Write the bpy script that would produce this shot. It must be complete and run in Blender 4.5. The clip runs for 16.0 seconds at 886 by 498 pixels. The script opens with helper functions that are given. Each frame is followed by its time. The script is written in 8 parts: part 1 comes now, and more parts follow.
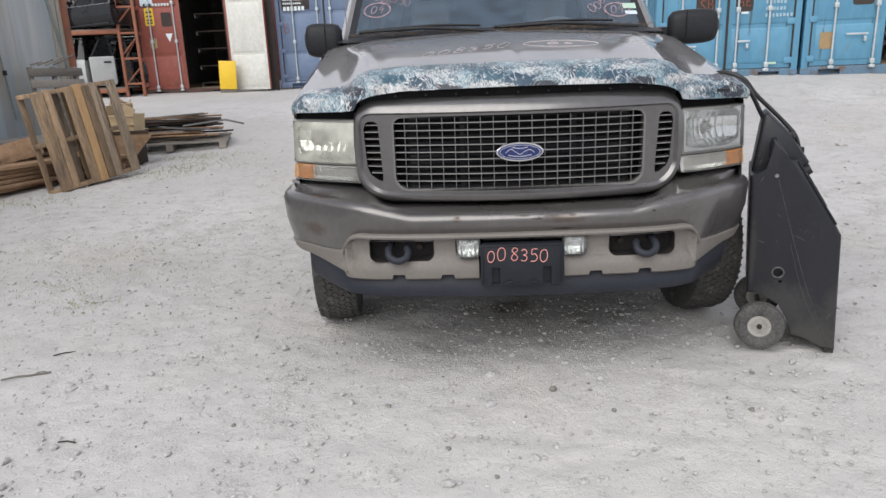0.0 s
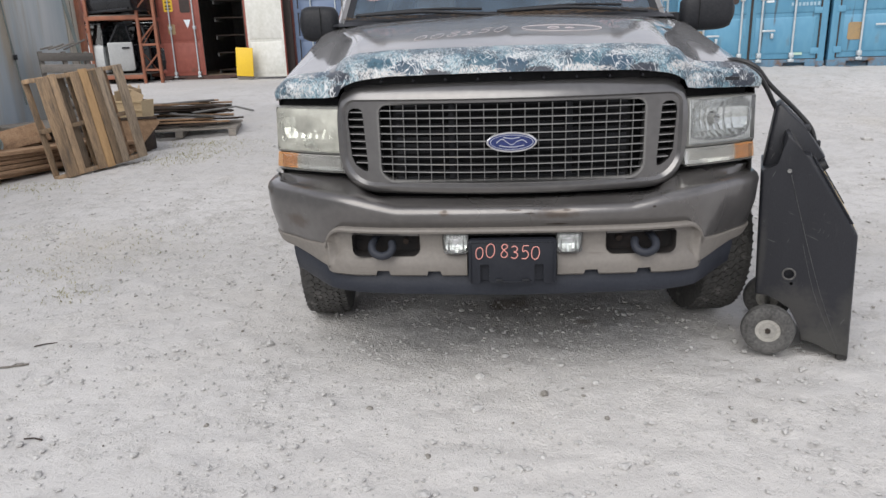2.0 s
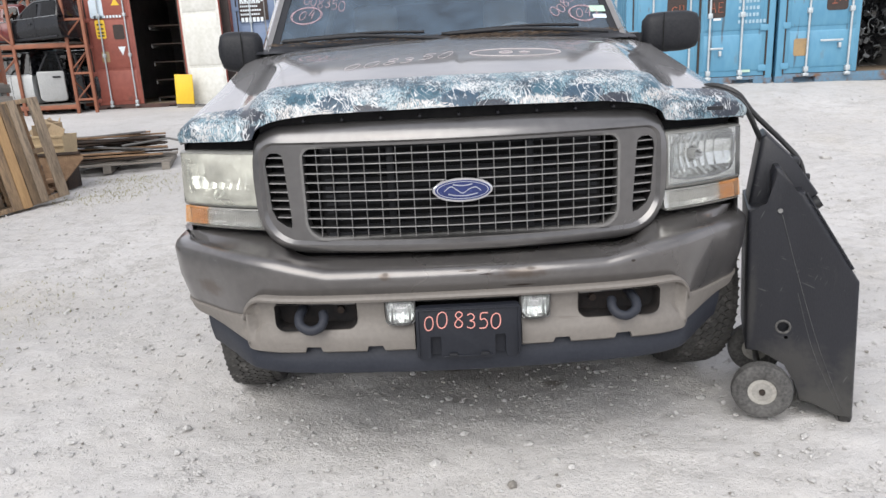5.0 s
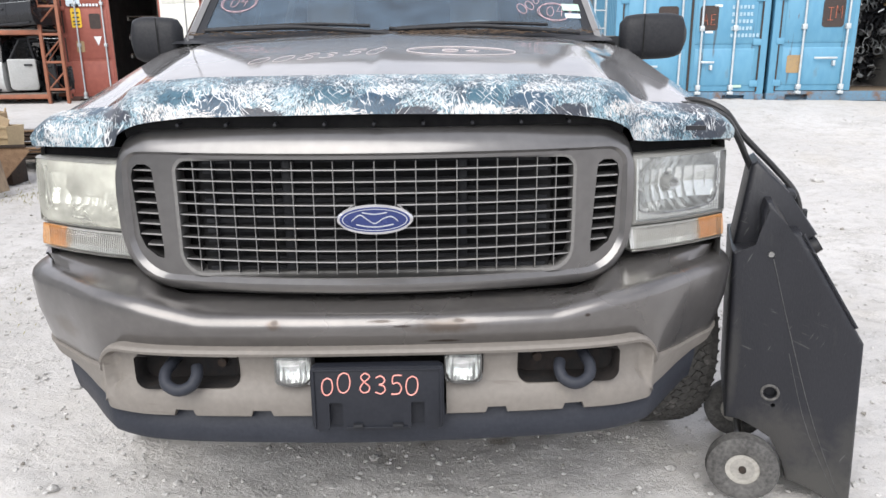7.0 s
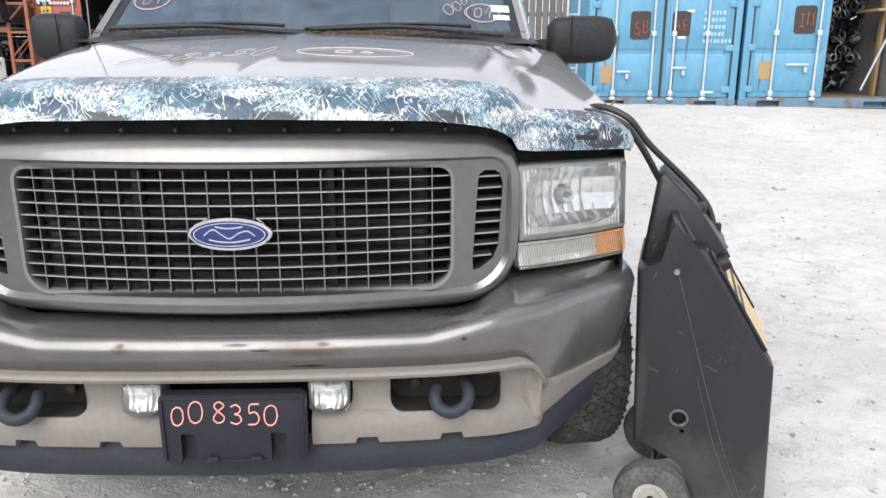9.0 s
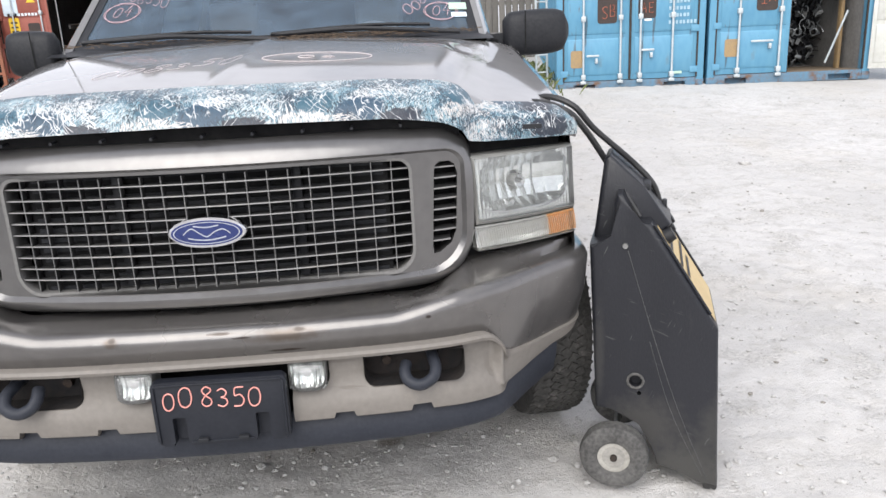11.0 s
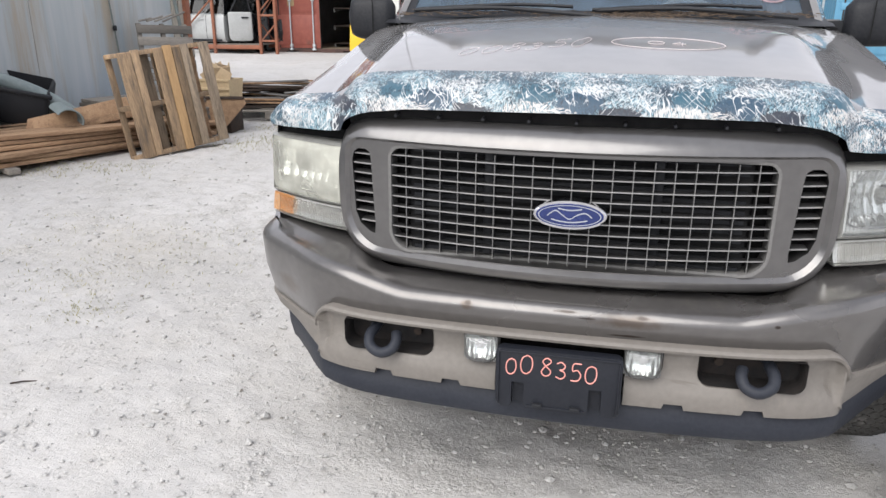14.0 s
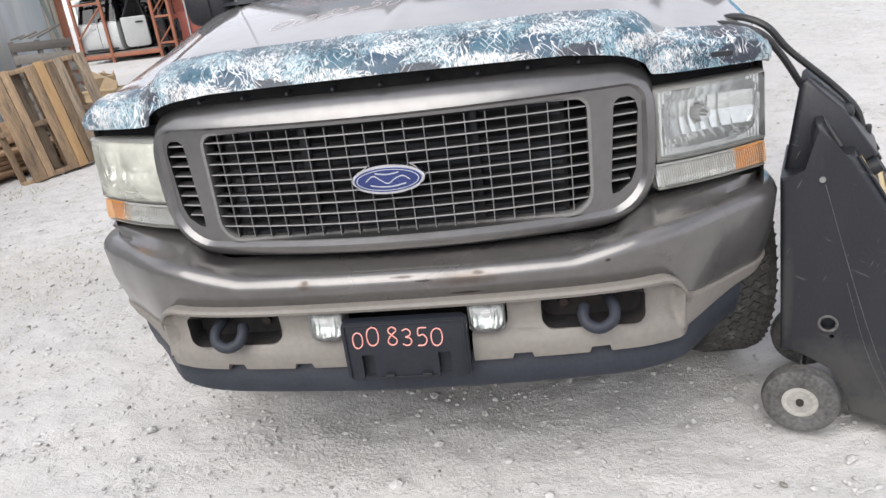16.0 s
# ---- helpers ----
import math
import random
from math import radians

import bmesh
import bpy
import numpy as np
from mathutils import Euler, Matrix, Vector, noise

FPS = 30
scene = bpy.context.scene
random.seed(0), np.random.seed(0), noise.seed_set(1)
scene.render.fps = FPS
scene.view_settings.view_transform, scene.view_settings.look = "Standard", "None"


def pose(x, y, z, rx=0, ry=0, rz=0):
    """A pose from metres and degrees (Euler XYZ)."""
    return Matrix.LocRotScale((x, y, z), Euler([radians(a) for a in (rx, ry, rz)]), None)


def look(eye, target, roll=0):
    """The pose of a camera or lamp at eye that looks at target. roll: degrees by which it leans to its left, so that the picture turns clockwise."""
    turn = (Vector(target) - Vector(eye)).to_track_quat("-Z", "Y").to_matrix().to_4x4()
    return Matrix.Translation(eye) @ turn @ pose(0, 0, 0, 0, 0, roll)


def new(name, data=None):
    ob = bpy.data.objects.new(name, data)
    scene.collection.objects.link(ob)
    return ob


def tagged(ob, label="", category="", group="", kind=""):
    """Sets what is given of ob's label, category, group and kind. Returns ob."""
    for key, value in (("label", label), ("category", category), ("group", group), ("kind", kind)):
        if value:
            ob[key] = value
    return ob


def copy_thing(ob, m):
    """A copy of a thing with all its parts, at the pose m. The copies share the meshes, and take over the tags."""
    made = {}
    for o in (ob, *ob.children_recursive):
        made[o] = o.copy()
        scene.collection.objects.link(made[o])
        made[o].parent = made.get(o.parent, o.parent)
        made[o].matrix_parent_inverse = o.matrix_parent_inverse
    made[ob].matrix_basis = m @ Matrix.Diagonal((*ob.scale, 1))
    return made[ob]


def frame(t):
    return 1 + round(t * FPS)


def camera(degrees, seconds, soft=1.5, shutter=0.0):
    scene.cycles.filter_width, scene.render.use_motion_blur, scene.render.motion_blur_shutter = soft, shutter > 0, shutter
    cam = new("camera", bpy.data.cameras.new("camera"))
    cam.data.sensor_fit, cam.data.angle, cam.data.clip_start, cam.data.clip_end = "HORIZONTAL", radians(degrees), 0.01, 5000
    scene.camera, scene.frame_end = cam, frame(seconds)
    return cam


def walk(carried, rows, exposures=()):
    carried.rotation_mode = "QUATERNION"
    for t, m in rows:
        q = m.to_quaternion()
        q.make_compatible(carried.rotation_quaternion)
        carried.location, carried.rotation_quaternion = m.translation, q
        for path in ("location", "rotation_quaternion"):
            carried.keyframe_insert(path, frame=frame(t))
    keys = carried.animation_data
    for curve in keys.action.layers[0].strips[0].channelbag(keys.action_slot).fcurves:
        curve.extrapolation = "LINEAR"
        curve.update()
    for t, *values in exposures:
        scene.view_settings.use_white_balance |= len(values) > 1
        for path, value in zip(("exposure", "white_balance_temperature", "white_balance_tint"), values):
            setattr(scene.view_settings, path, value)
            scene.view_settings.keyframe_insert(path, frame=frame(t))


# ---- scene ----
cam = camera(63.4, 16.0)
PATH = [
    (0, (-0.229, -2.792, 1.388), (-0.287, -0.868, 0.844), -2.2),
    (0.5, (-0.219, -2.782, 1.391), (-0.29, -0.853, 0.866), -2.8),
    (1, (-0.193, -2.761, 1.389), (-0.256, -0.832, 0.864), -3.6),
    (1.5, (-0.117, -2.725, 1.376), (-0.211, -0.806, 0.82), -2.5),
    (2, (-0.105, -2.634, 1.361), (-0.22, -0.72, 0.792), -1.8),
    (2.5, (-0.149, -2.463, 1.389), (-0.225, -0.514, 0.944), -0.6),
    (3, (-0.11, -2.328, 1.378), (-0.098, -0.409, 0.815), -0.4),
    (3.5, (0.058, -2.232, 1.381), (-0.034, -0.299, 0.876), -0.5),
    (3.7, (0.077, -2.199, 1.382), (0.002, -0.27, 0.861), -3.5),
    (5.8, (-0.155, -2.131, 1.375), (-0.049, -0.203, 0.857), -0.0),
    (6, (-0.131, -2.101, 1.367), (-0.027, -0.179, 0.826), 1.3),
    (6.5, (0.032, -1.916, 1.361), (-0.021, 0.04, 0.946), -0.7),
    (7, (0.125, -1.702, 1.354), (0.169, 0.231, 0.844), -0.5),
    (7.5, (0.091, -1.484, 1.366), (0.114, 0.466, 0.921), 2.7),
    (8, (0.191, -1.404, 1.363), (0.393, 0.523, 0.869), 0.7),
    (8.5, (0.397, -1.475, 1.351), (0.463, 0.461, 0.854), 0.3),
    (10.8, (0.425, -1.734, 1.369), (0.596, 0.184, 0.827), -1.2),
    (11, (0.462, -1.721, 1.373), (0.579, 0.205, 0.847), -2.7),
    (11.5, (0.479, -1.744, 1.378), (0.556, 0.202, 0.922), -3.1),
    (12, (0.463, -1.746, 1.388), (0.461, 0.2, 0.928), -3.7),
    (12.5, (0.406, -1.756, 1.417), (0.41, 0.163, 0.853), -4.0),
    (13, (0.258, -1.762, 1.454), (0.157, 0.144, 0.857), -0.9),
    (13.5, (0.131, -1.782, 1.473), (-0.179, 0.088, 0.836), -0.0),
    (14, (0.075, -1.785, 1.469), (-0.345, 0.068, 0.842), 0.3),
    (14.5, (0.146, -1.78, 1.447), (-0.161, 0.143, 0.989), 1.4),
    (15, (0.284, -1.769, 1.428), (0.104, 0.162, 0.937), -2.3),
    (15.5, (0.395, -1.71, 1.419), (0.316, 0.19, 0.798), -3.8),
    (16, (0.377, -1.691, 1.429), (0.088, 0.159, 0.726), -7.3),
]
walk(cam, [(t, look(eye, target, roll)) for t, eye, target, roll in PATH], [(0, -0.22), (2, -0.2), (3, -0.05), (3.5, 0.02), (6, 0.22), (7, 0.38), (8.5, 0.46), (11, 0.36), (12.5, 0.38), (14.5, 0.22), (16, 0.32)])

# ---- world and light ----
world = bpy.data.worlds.new("sky")
scene.world = world
world.use_nodes = True
wn, wl = world.node_tree.nodes, world.node_tree.links
wn.clear()
w_out = wn.new("ShaderNodeOutputWorld")
w_bg = wn.new("ShaderNodeBackground")
w_sky = wn.new("ShaderNodeTexSky")
w_sky.sky_type = "NISHITA"
w_sky.sun_disc = False
w_sky.sun_elevation = radians(43.6)
w_sky.sun_rotation = radians(202.6)
w_sky.dust_density = 2.0
w_co = wn.new("ShaderNodeTexCoord")
w_sep = wn.new("ShaderNodeSeparateXYZ")
w_add = wn.new("ShaderNodeMath")
w_add.operation = "ADD"
w_add.inputs[1].default_value = 0.12
# clouds crowd together towards the horizon
w_abs = wn.new("ShaderNodeMath")
w_abs.operation = "ABSOLUTE"
w_div = wn.new("ShaderNodeVectorMath")
w_div.operation = "DIVIDE"
w_noise = wn.new("ShaderNodeTexNoise")
w_noise.inputs["Scale"].default_value = 1.3
w_noise.inputs["Detail"].default_value = 3
w_noise.inputs["Roughness"].default_value = 0.42
w_ramp = wn.new("ShaderNodeValToRGB")
w_ramp.color_ramp.elements[0].position = 0.36
w_ramp.color_ramp.elements[1].position = 0.6
w_ramp.color_ramp.elements[0].color = (0.42, 0.42, 0.42, 1)
w_mix = wn.new("ShaderNodeMix")
w_mix.data_type = "RGBA"
w_mix.inputs["B"].default_value = (10.15, 10.3, 11.3, 1)
wl.new(w_co.outputs["Generated"], w_sep.inputs[0])
wl.new(w_sep.outputs["Z"], w_abs.inputs[0])
wl.new(w_abs.outputs[0], w_add.inputs[0])
wl.new(w_co.outputs["Generated"], w_div.inputs[0])
wl.new(w_add.outputs[0], w_div.inputs[1])
wl.new(w_div.outputs[0], w_noise.inputs["Vector"])
w_low = wn.new("ShaderNodeMapRange")
for key, v in (("From Min", 0.0), ("From Max", 0.6), ("To Min", 0.2), ("To Max", -0.02)):
    w_low.inputs[key].default_value = v
w_sum = wn.new("ShaderNodeMath")
wl.new(w_abs.outputs[0], w_low.inputs["Value"])
wl.new(w_low.outputs[0], w_sum.inputs[0])
wl.new(w_noise.outputs["Fac"], w_sum.inputs[1])
wl.new(w_sum.outputs[0], w_ramp.inputs[0])
wl.new(w_ramp.outputs[0], w_mix.inputs["Factor"])
wl.new(w_sky.outputs[0], w_mix.inputs["A"])
wl.new(w_mix.outputs["Result"], w_bg.inputs[0])
w_bg.inputs[1].default_value = 0.1
wl.new(w_bg.outputs[0], w_out.inputs[0])

sun = new("sun", bpy.data.lights.new("sun", "SUN"))
sun.data.energy = 3.0
sun.data.angle = radians(62)
sun.data.color = (1.0, 0.98, 0.95)
sun.matrix_world = look((-2.5, -6.0, 6.2), (0, 0, 0))

# ---- materials ----
def mat(name, c1, c2=None, rough=0.6, metal=0.0, s1=3.0, s2=40.0, bump=0.1, coat=0.0, coat_rough=0.06, dirt=None, dirt_at=0.6, rand=0.0, stretch=None, spec=0.5):
    """Two-scale varied surface: c1 and c2 mixed by a coarse and a fine noise; dirt: a third colour in patches."""
    m = bpy.data.materials.new(name)
    m.use_nodes = True
    nt = m.node_tree
    nd, ln = nt.nodes, nt.links
    b = nd["Principled BSDF"]
    c2 = c2 or tuple(min(1, v * 0.75) for v in c1)
    co = nd.new("ShaderNodeTexCoord")
    src = co.outputs["Object"]
    if stretch:
        mp = nd.new("ShaderNodeMapping")
        mp.inputs["Scale"].default_value = stretch
        ln.new(src, mp.inputs[0])
        src = mp.outputs[0]
    n1 = nd.new("ShaderNodeTexNoise")
    n1.inputs["Scale"].default_value, n1.inputs["Detail"].default_value = s1, 6
    n2 = nd.new("ShaderNodeTexNoise")
    n2.inputs["Scale"].default_value, n2.inputs["Detail"].default_value = s2, 5
    ln.new(src, n1.inputs["Vector"])
    ln.new(src, n2.inputs["Vector"])
    ad = nd.new("ShaderNodeMath")
    ad.operation = "ADD"
    ln.new(n1.outputs["Fac"], ad.inputs[0])
    ln.new(n2.outputs["Fac"], ad.inputs[1])
    mr = nd.new("ShaderNodeMapRange")
    mr.inputs["From Min"].default_value, mr.inputs["From Max"].default_value = 0.75, 1.25
    ln.new(ad.outputs[0], mr.inputs["Value"])
    mx = nd.new("ShaderNodeMix")
    mx.data_type = "RGBA"
    mx.inputs["A"].default_value, mx.inputs["B"].default_value = (*c1, 1), (*c2, 1)
    ln.new(mr.outputs[0], mx.inputs["Factor"])
    col = mx.outputs["Result"]
    if dirt:
        n3 = nd.new("ShaderNodeTexNoise")
        n3.inputs["Scale"].default_value, n3.inputs["Detail"].default_value = s1 * 1.7, 8
        n3.inputs["Roughness"].default_value = 0.7
        ln.new(src, n3.inputs["Vector"])
        rp = nd.new("ShaderNodeValToRGB")
        rp.color_ramp.elements[0].position, rp.color_ramp.elements[1].position = dirt_at, min(1, dirt_at + 0.14)
        ln.new(n3.outputs["Fac"], rp.inputs[0])
        m3 = nd.new("ShaderNodeMix")
        m3.data_type = "RGBA"
        m3.inputs["B"].default_value = (*dirt, 1)
        ln.new(rp.outputs[0], m3.inputs["Factor"])
        ln.new(col, m3.inputs["A"])
        col = m3.outputs["Result"]
    if rand:
        oi = nd.new("ShaderNodeObjectInfo")
        r2 = nd.new("ShaderNodeMapRange")
        r2.inputs["To Min"].default_value, r2.inputs["To Max"].default_value = 1 - rand, 1 + rand
        ln.new(oi.outputs["Random"], r2.inputs["Value"])
        hs = nd.new("ShaderNodeHueSaturation")
        ln.new(r2.outputs[0], hs.inputs["Value"])
        ln.new(col, hs.inputs["Color"])
        col = hs.outputs[0]
    ln.new(col, b.inputs["Base Color"])
    b.inputs["Roughness"].default_value, b.inputs["Metallic"].default_value = rough, metal
    b.inputs["Specular IOR Level"].default_value = spec
    b.inputs["Coat Weight"].default_value, b.inputs["Coat Roughness"].default_value = coat, coat_rough
    rr = nd.new("ShaderNodeMapRange")
    rr.inputs["To Min"].default_value, rr.inputs["To Max"].default_value = max(0.02, rough - 0.08), min(1, rough + 0.1)
    ln.new(n1.outputs["Fac"], rr.inputs["Value"])
    ln.new(rr.outputs[0], b.inputs["Roughness"])
    if bump:
        bp = nd.new("ShaderNodeBump")
        bp.inputs["Strength"].default_value, bp.inputs["Distance"].default_value = bump, 0.01
        ln.new(n2.outputs["Fac"], bp.inputs["Height"])
        ln.new(bp.outputs[0], b.inputs["Normal"])
    return m


def clear(name, tint, haze, haze_col, rough=0.05, ior=1.5, scale=9, spread=0.4):
    """A clear cover: mostly transparent, glossy by Fresnel, with a share of haze."""
    m = bpy.data.materials.new(name)
    m.use_nodes = True
    nd, ln = m.node_tree.nodes, m.node_tree.links
    nd.clear()
    out = nd.new("ShaderNodeOutputMaterial")
    tr = nd.new("ShaderNodeBsdfTransparent")
    tr.inputs[0].default_value = (*tint, 1)
    df = nd.new("ShaderNodeBsdfDiffuse")
    df.inputs[0].default_value = (*haze_col, 1)
    gl = nd.new("ShaderNodeBsdfGlossy")
    gl.inputs["Roughness"].default_value = rough
    fr = nd.new("ShaderNodeFresnel")
    fr.inputs[0].default_value = ior
    n = nd.new("ShaderNodeTexNoise")
    n.inputs["Scale"].default_value, n.inputs["Detail"].default_value = scale, 6
    co = nd.new("ShaderNodeTexCoord")
    ln.new(co.outputs["Object"], n.inputs["Vector"])
    mr = nd.new("ShaderNodeMapRange")
    mr.inputs["From Min"].default_value, mr.inputs["From Max"].default_value = 0.3, 0.7
    mr.inputs["To Min"].default_value, mr.inputs["To Max"].default_value = haze * (1 - spread), min(1, haze * (1 + spread))
    ln.new(n.outputs["Fac"], mr.inputs["Value"])
    m1, m2 = nd.new("ShaderNodeMixShader"), nd.new("ShaderNodeMixShader")
    ln.new(mr.outputs[0], m1.inputs[0])
    ln.new(tr.outputs[0], m1.inputs[1])
    ln.new(df.outputs[0], m1.inputs[2])
    ln.new(fr.outputs[0], m2.inputs[0])
    ln.new(m1.outputs[0], m2.inputs[1])
    ln.new(gl.outputs[0], m2.inputs[2])
    ln.new(m2.outputs[0], out.inputs[0])
    return m


def camo_print(name, motifs):
    """Winter camouflage: teal, navy and white blotches under fine grass, branching twigs and pale leaves."""
    m = bpy.data.materials.new(name)
    m.use_nodes = True
    nd, ln = m.node_tree.nodes, m.node_tree.links
    b = nd["Principled BSDF"]
    co = nd.new("ShaderNodeTexCoord")

    def noise_at(src, scale, detail, rough=0.5, distort=0.0):
        n = nd.new("ShaderNodeTexNoise")
        n.inputs["Scale"].default_value, n.inputs["Detail"].default_value = scale, detail
        n.inputs["Roughness"].default_value, n.inputs["Distortion"].default_value = rough, distort
        ln.new(src, n.inputs["Vector"])
        return n

    def warped(scale, amount):
        w = noise_at(co.outputs["Object"], scale, 3)
        ad = nd.new("ShaderNodeVectorMath")
        ad.operation = "MULTIPLY_ADD"
        ad.inputs[1].default_value = (amount, amount, amount)
        ln.new(w.outputs["Color"], ad.inputs[0])
        ln.new(co.outputs["Object"], ad.inputs[2])
        return ad.outputs[0]

    def turned(src, rot, scale, k):
        mp = nd.new("ShaderNodeMapping")
        mp.inputs["Rotation"].default_value = (0, radians(rot), 0)
        mp.inputs["Location"].default_value = (3.1 * k, 1.7 * k, 2.3 * k)
        sc = nd.new("ShaderNodeVectorMath")
        sc.operation = "MULTIPLY"
        sc.inputs[1].default_value = scale
        ln.new(src, mp.inputs[0])
        ln.new(mp.outputs[0], sc.inputs[0])
        return sc.outputs[0]

    def gate(sock, a, b_, top=1.0):
        g = nd.new("ShaderNodeMapRange")
        g.inputs["From Min"].default_value, g.inputs["From Max"].default_value, g.inputs["To Max"].default_value = a, b_, top
        ln.new(sock, g.inputs["Value"])
        return g.outputs[0]

    def times(a, b_):
        x = nd.new("ShaderNodeMath")
        x.operation = "MULTIPLY"
        ln.new(a, x.inputs[0])
        ln.new(b_, x.inputs[1])
        return x.outputs[0]

    def over(f, col, tint):
        x = nd.new("ShaderNodeMix")
        x.data_type = "RGBA"
        x.inputs["B"].default_value = (*tint, 1)
        ln.new(f, x.inputs["Factor"])
        ln.new(col, x.inputs["A"])
        return x.outputs["Result"]

    soft = warped(9, 0.04)
    n = noise_at(soft, 5.5, 5, 0.6, 0.6)
    rp = nd.new("ShaderNodeValToRGB")
    rp.color_ramp.elements[0].position, rp.color_ramp.elements[0].color = 0.36, (0.016, 0.02, 0.03, 1)
    rp.color_ramp.elements[1].position, rp.color_ramp.elements[1].color = 0.72, (0.46, 0.465, 0.46, 1)
    for p, c in ((0.43, (0.035, 0.06, 0.09, 1)), (0.48, (0.085, 0.16, 0.21, 1)), (0.54, (0.17, 0.275, 0.32, 1)), (0.62, (0.34, 0.4, 0.42, 1))):
        rp.color_ramp.elements.new(p).color = c
    ln.new(n.outputs["Fac"], rp.inputs[0])
    col = rp.outputs[0]
    # upright grass blades, pale and dark
    fine = warped(30, 0.012)
    for k, (rot, across, along, level, tint) in enumerate(((8, 460, 60, 0.55, (0.3, 0.43, 0.47)), (-14, 400, 48, 0.57, (0.46, 0.53, 0.55)), (20, 440, 56, 0.55, (0.03, 0.05, 0.075)), (-30, 480, 66, 0.57, (0.14, 0.29, 0.35)), (4, 560, 80, 0.55, (0.06, 0.1, 0.13)))):
        st = noise_at(turned(fine, rot, (across, across * 0.25, along), k), 1.0, 1.5)
        where = noise_at(turned(soft, rot, (9, 9, 9), k + 5), 1.0, 2)
        col = over(times(gate(st.outputs["Fac"], level, level + 0.05, 0.9), gate(where.outputs["Fac"], 0.42, 0.54)), col, tint)
    # branching twigs
    def twig(rot, scale, width, level, k, tint, col):
        n = noise_at(turned(warped(12, 0.025), rot, scale, k), 1.0, 1.2)
        d = nd.new("ShaderNodeMath")
        d.operation = "SUBTRACT"
        d.inputs[1].default_value = 0.5
        ab = nd.new("ShaderNodeMath")
        ab.operation = "ABSOLUTE"
        ln.new(n.outputs["Fac"], d.inputs[0])
        ln.new(d.outputs[0], ab.inputs[0])
        where = noise_at(turned(soft, 0, (14, 14, 14), k + 9), 1.0, 3)
        return over(times(gate(ab.outputs[0], width, width * 0.5, 0.95), gate(where.outputs["Fac"], level, level + 0.06)), col, tint)

    for k, (rot, scale, width, level, tint) in enumerate(((20, (110, 30, 20), 0.026, 0.5, (0.5, 0.51, 0.51)), (-28, (130, 34, 24), 0.026, 0.52, (0.44, 0.48, 0.49)), (10, (130, 40, 34), 0.04, 0.46, (0.025, 0.04, 0.055)), (-65, (110, 30, 20), 0.024, 0.52, (0.48, 0.49, 0.49)), (60, (120, 40, 36), 0.04, 0.48, (0.04, 0.06, 0.08)))):
        col = twig(rot, scale, width, level, k + 2, tint, col)
    # bunches of pale dry leaves, fronds and dark gaps that come back along the print
    sp = nd.new("ShaderNodeSeparateXYZ")
    ln.new(warped(26, 0.03), sp.inputs[0])
    rag = noise_at(turned(fine, 25, (90, 60, 45), 3), 1.0, 3)
    for k, (u0, v0, ru, rv, vein_at, tint) in enumerate(motifs):
        wr = nd.new("ShaderNodeMath")
        wr.operation = "WRAP"
        wr.inputs[1].default_value, wr.inputs[2].default_value = u0 + 0.19, u0 - 0.19
        ln.new(sp.outputs["X"], wr.inputs[0])
        cb = nd.new("ShaderNodeCombineXYZ")
        ln.new(wr.outputs[0], cb.inputs["X"])
        ln.new(sp.outputs["Z"], cb.inputs["Z"])
        mp = nd.new("ShaderNodeMapping")
        mp.vector_type = "TEXTURE"
        mp.inputs["Location"].default_value, mp.inputs["Scale"].default_value = (u0, 0, v0), (ru, 1, rv)
        ln.new(cb.outputs[0], mp.inputs[0])
        le, ad = nd.new("ShaderNodeVectorMath"), nd.new("ShaderNodeMath")
        le.operation = "LENGTH"
        ln.new(mp.outputs[0], le.inputs[0])
        ln.new(le.outputs["Value"], ad.inputs[0])
        ln.new(rag.outputs["Fac"], ad.inputs[1])
        vein = noise_at(turned(fine, 30 + 40 * k, (430, 100, 70), k), 1.0, 2)
        col = over(times(gate(ad.outputs[0], 1.56, 1.4, 0.94), gate(vein.outputs["Fac"], vein_at, vein_at + 0.08)), col, tint)
    # dark stems, then a few long pale twigs over all
    for k, (rot, scale) in enumerate(((30, (150, 40, 30)), (-20, (170, 40, 36)))):
        col = twig(rot, scale, 0.026, 0.5, k + 21, (0.025, 0.038, 0.055), col)
    for k, (rot, scale) in enumerate(((48, (60, 20, 8)), (-40, (65, 20, 8)), (12, (55, 20, 9)))):
        col = twig(rot, scale, 0.022, 0.52, k + 11, (0.56, 0.57, 0.57), col)
    ln.new(col, b.inputs["Base Color"])
    b.inputs["Roughness"].default_value = 0.36
    b.inputs["Specular IOR Level"].default_value = 0.35
    return m


PAINT = mat("gray_metallic_paint", (0.2, 0.195, 0.193), (0.17, 0.166, 0.164), 0.5, 0.12, 1.2, 14, 0.0, 1.0, 0.065, spec=0.3, dirt=(0.2, 0.19, 0.175), dirt_at=0.64)
BUMPER = mat("bumper_paint", (0.158, 0.15, 0.145), (0.13, 0.124, 0.12), 0.28, 0.65, 2.0, 30, 0.004, 0.6, 0.08, dirt=(0.2, 0.185, 0.165), dirt_at=0.62)


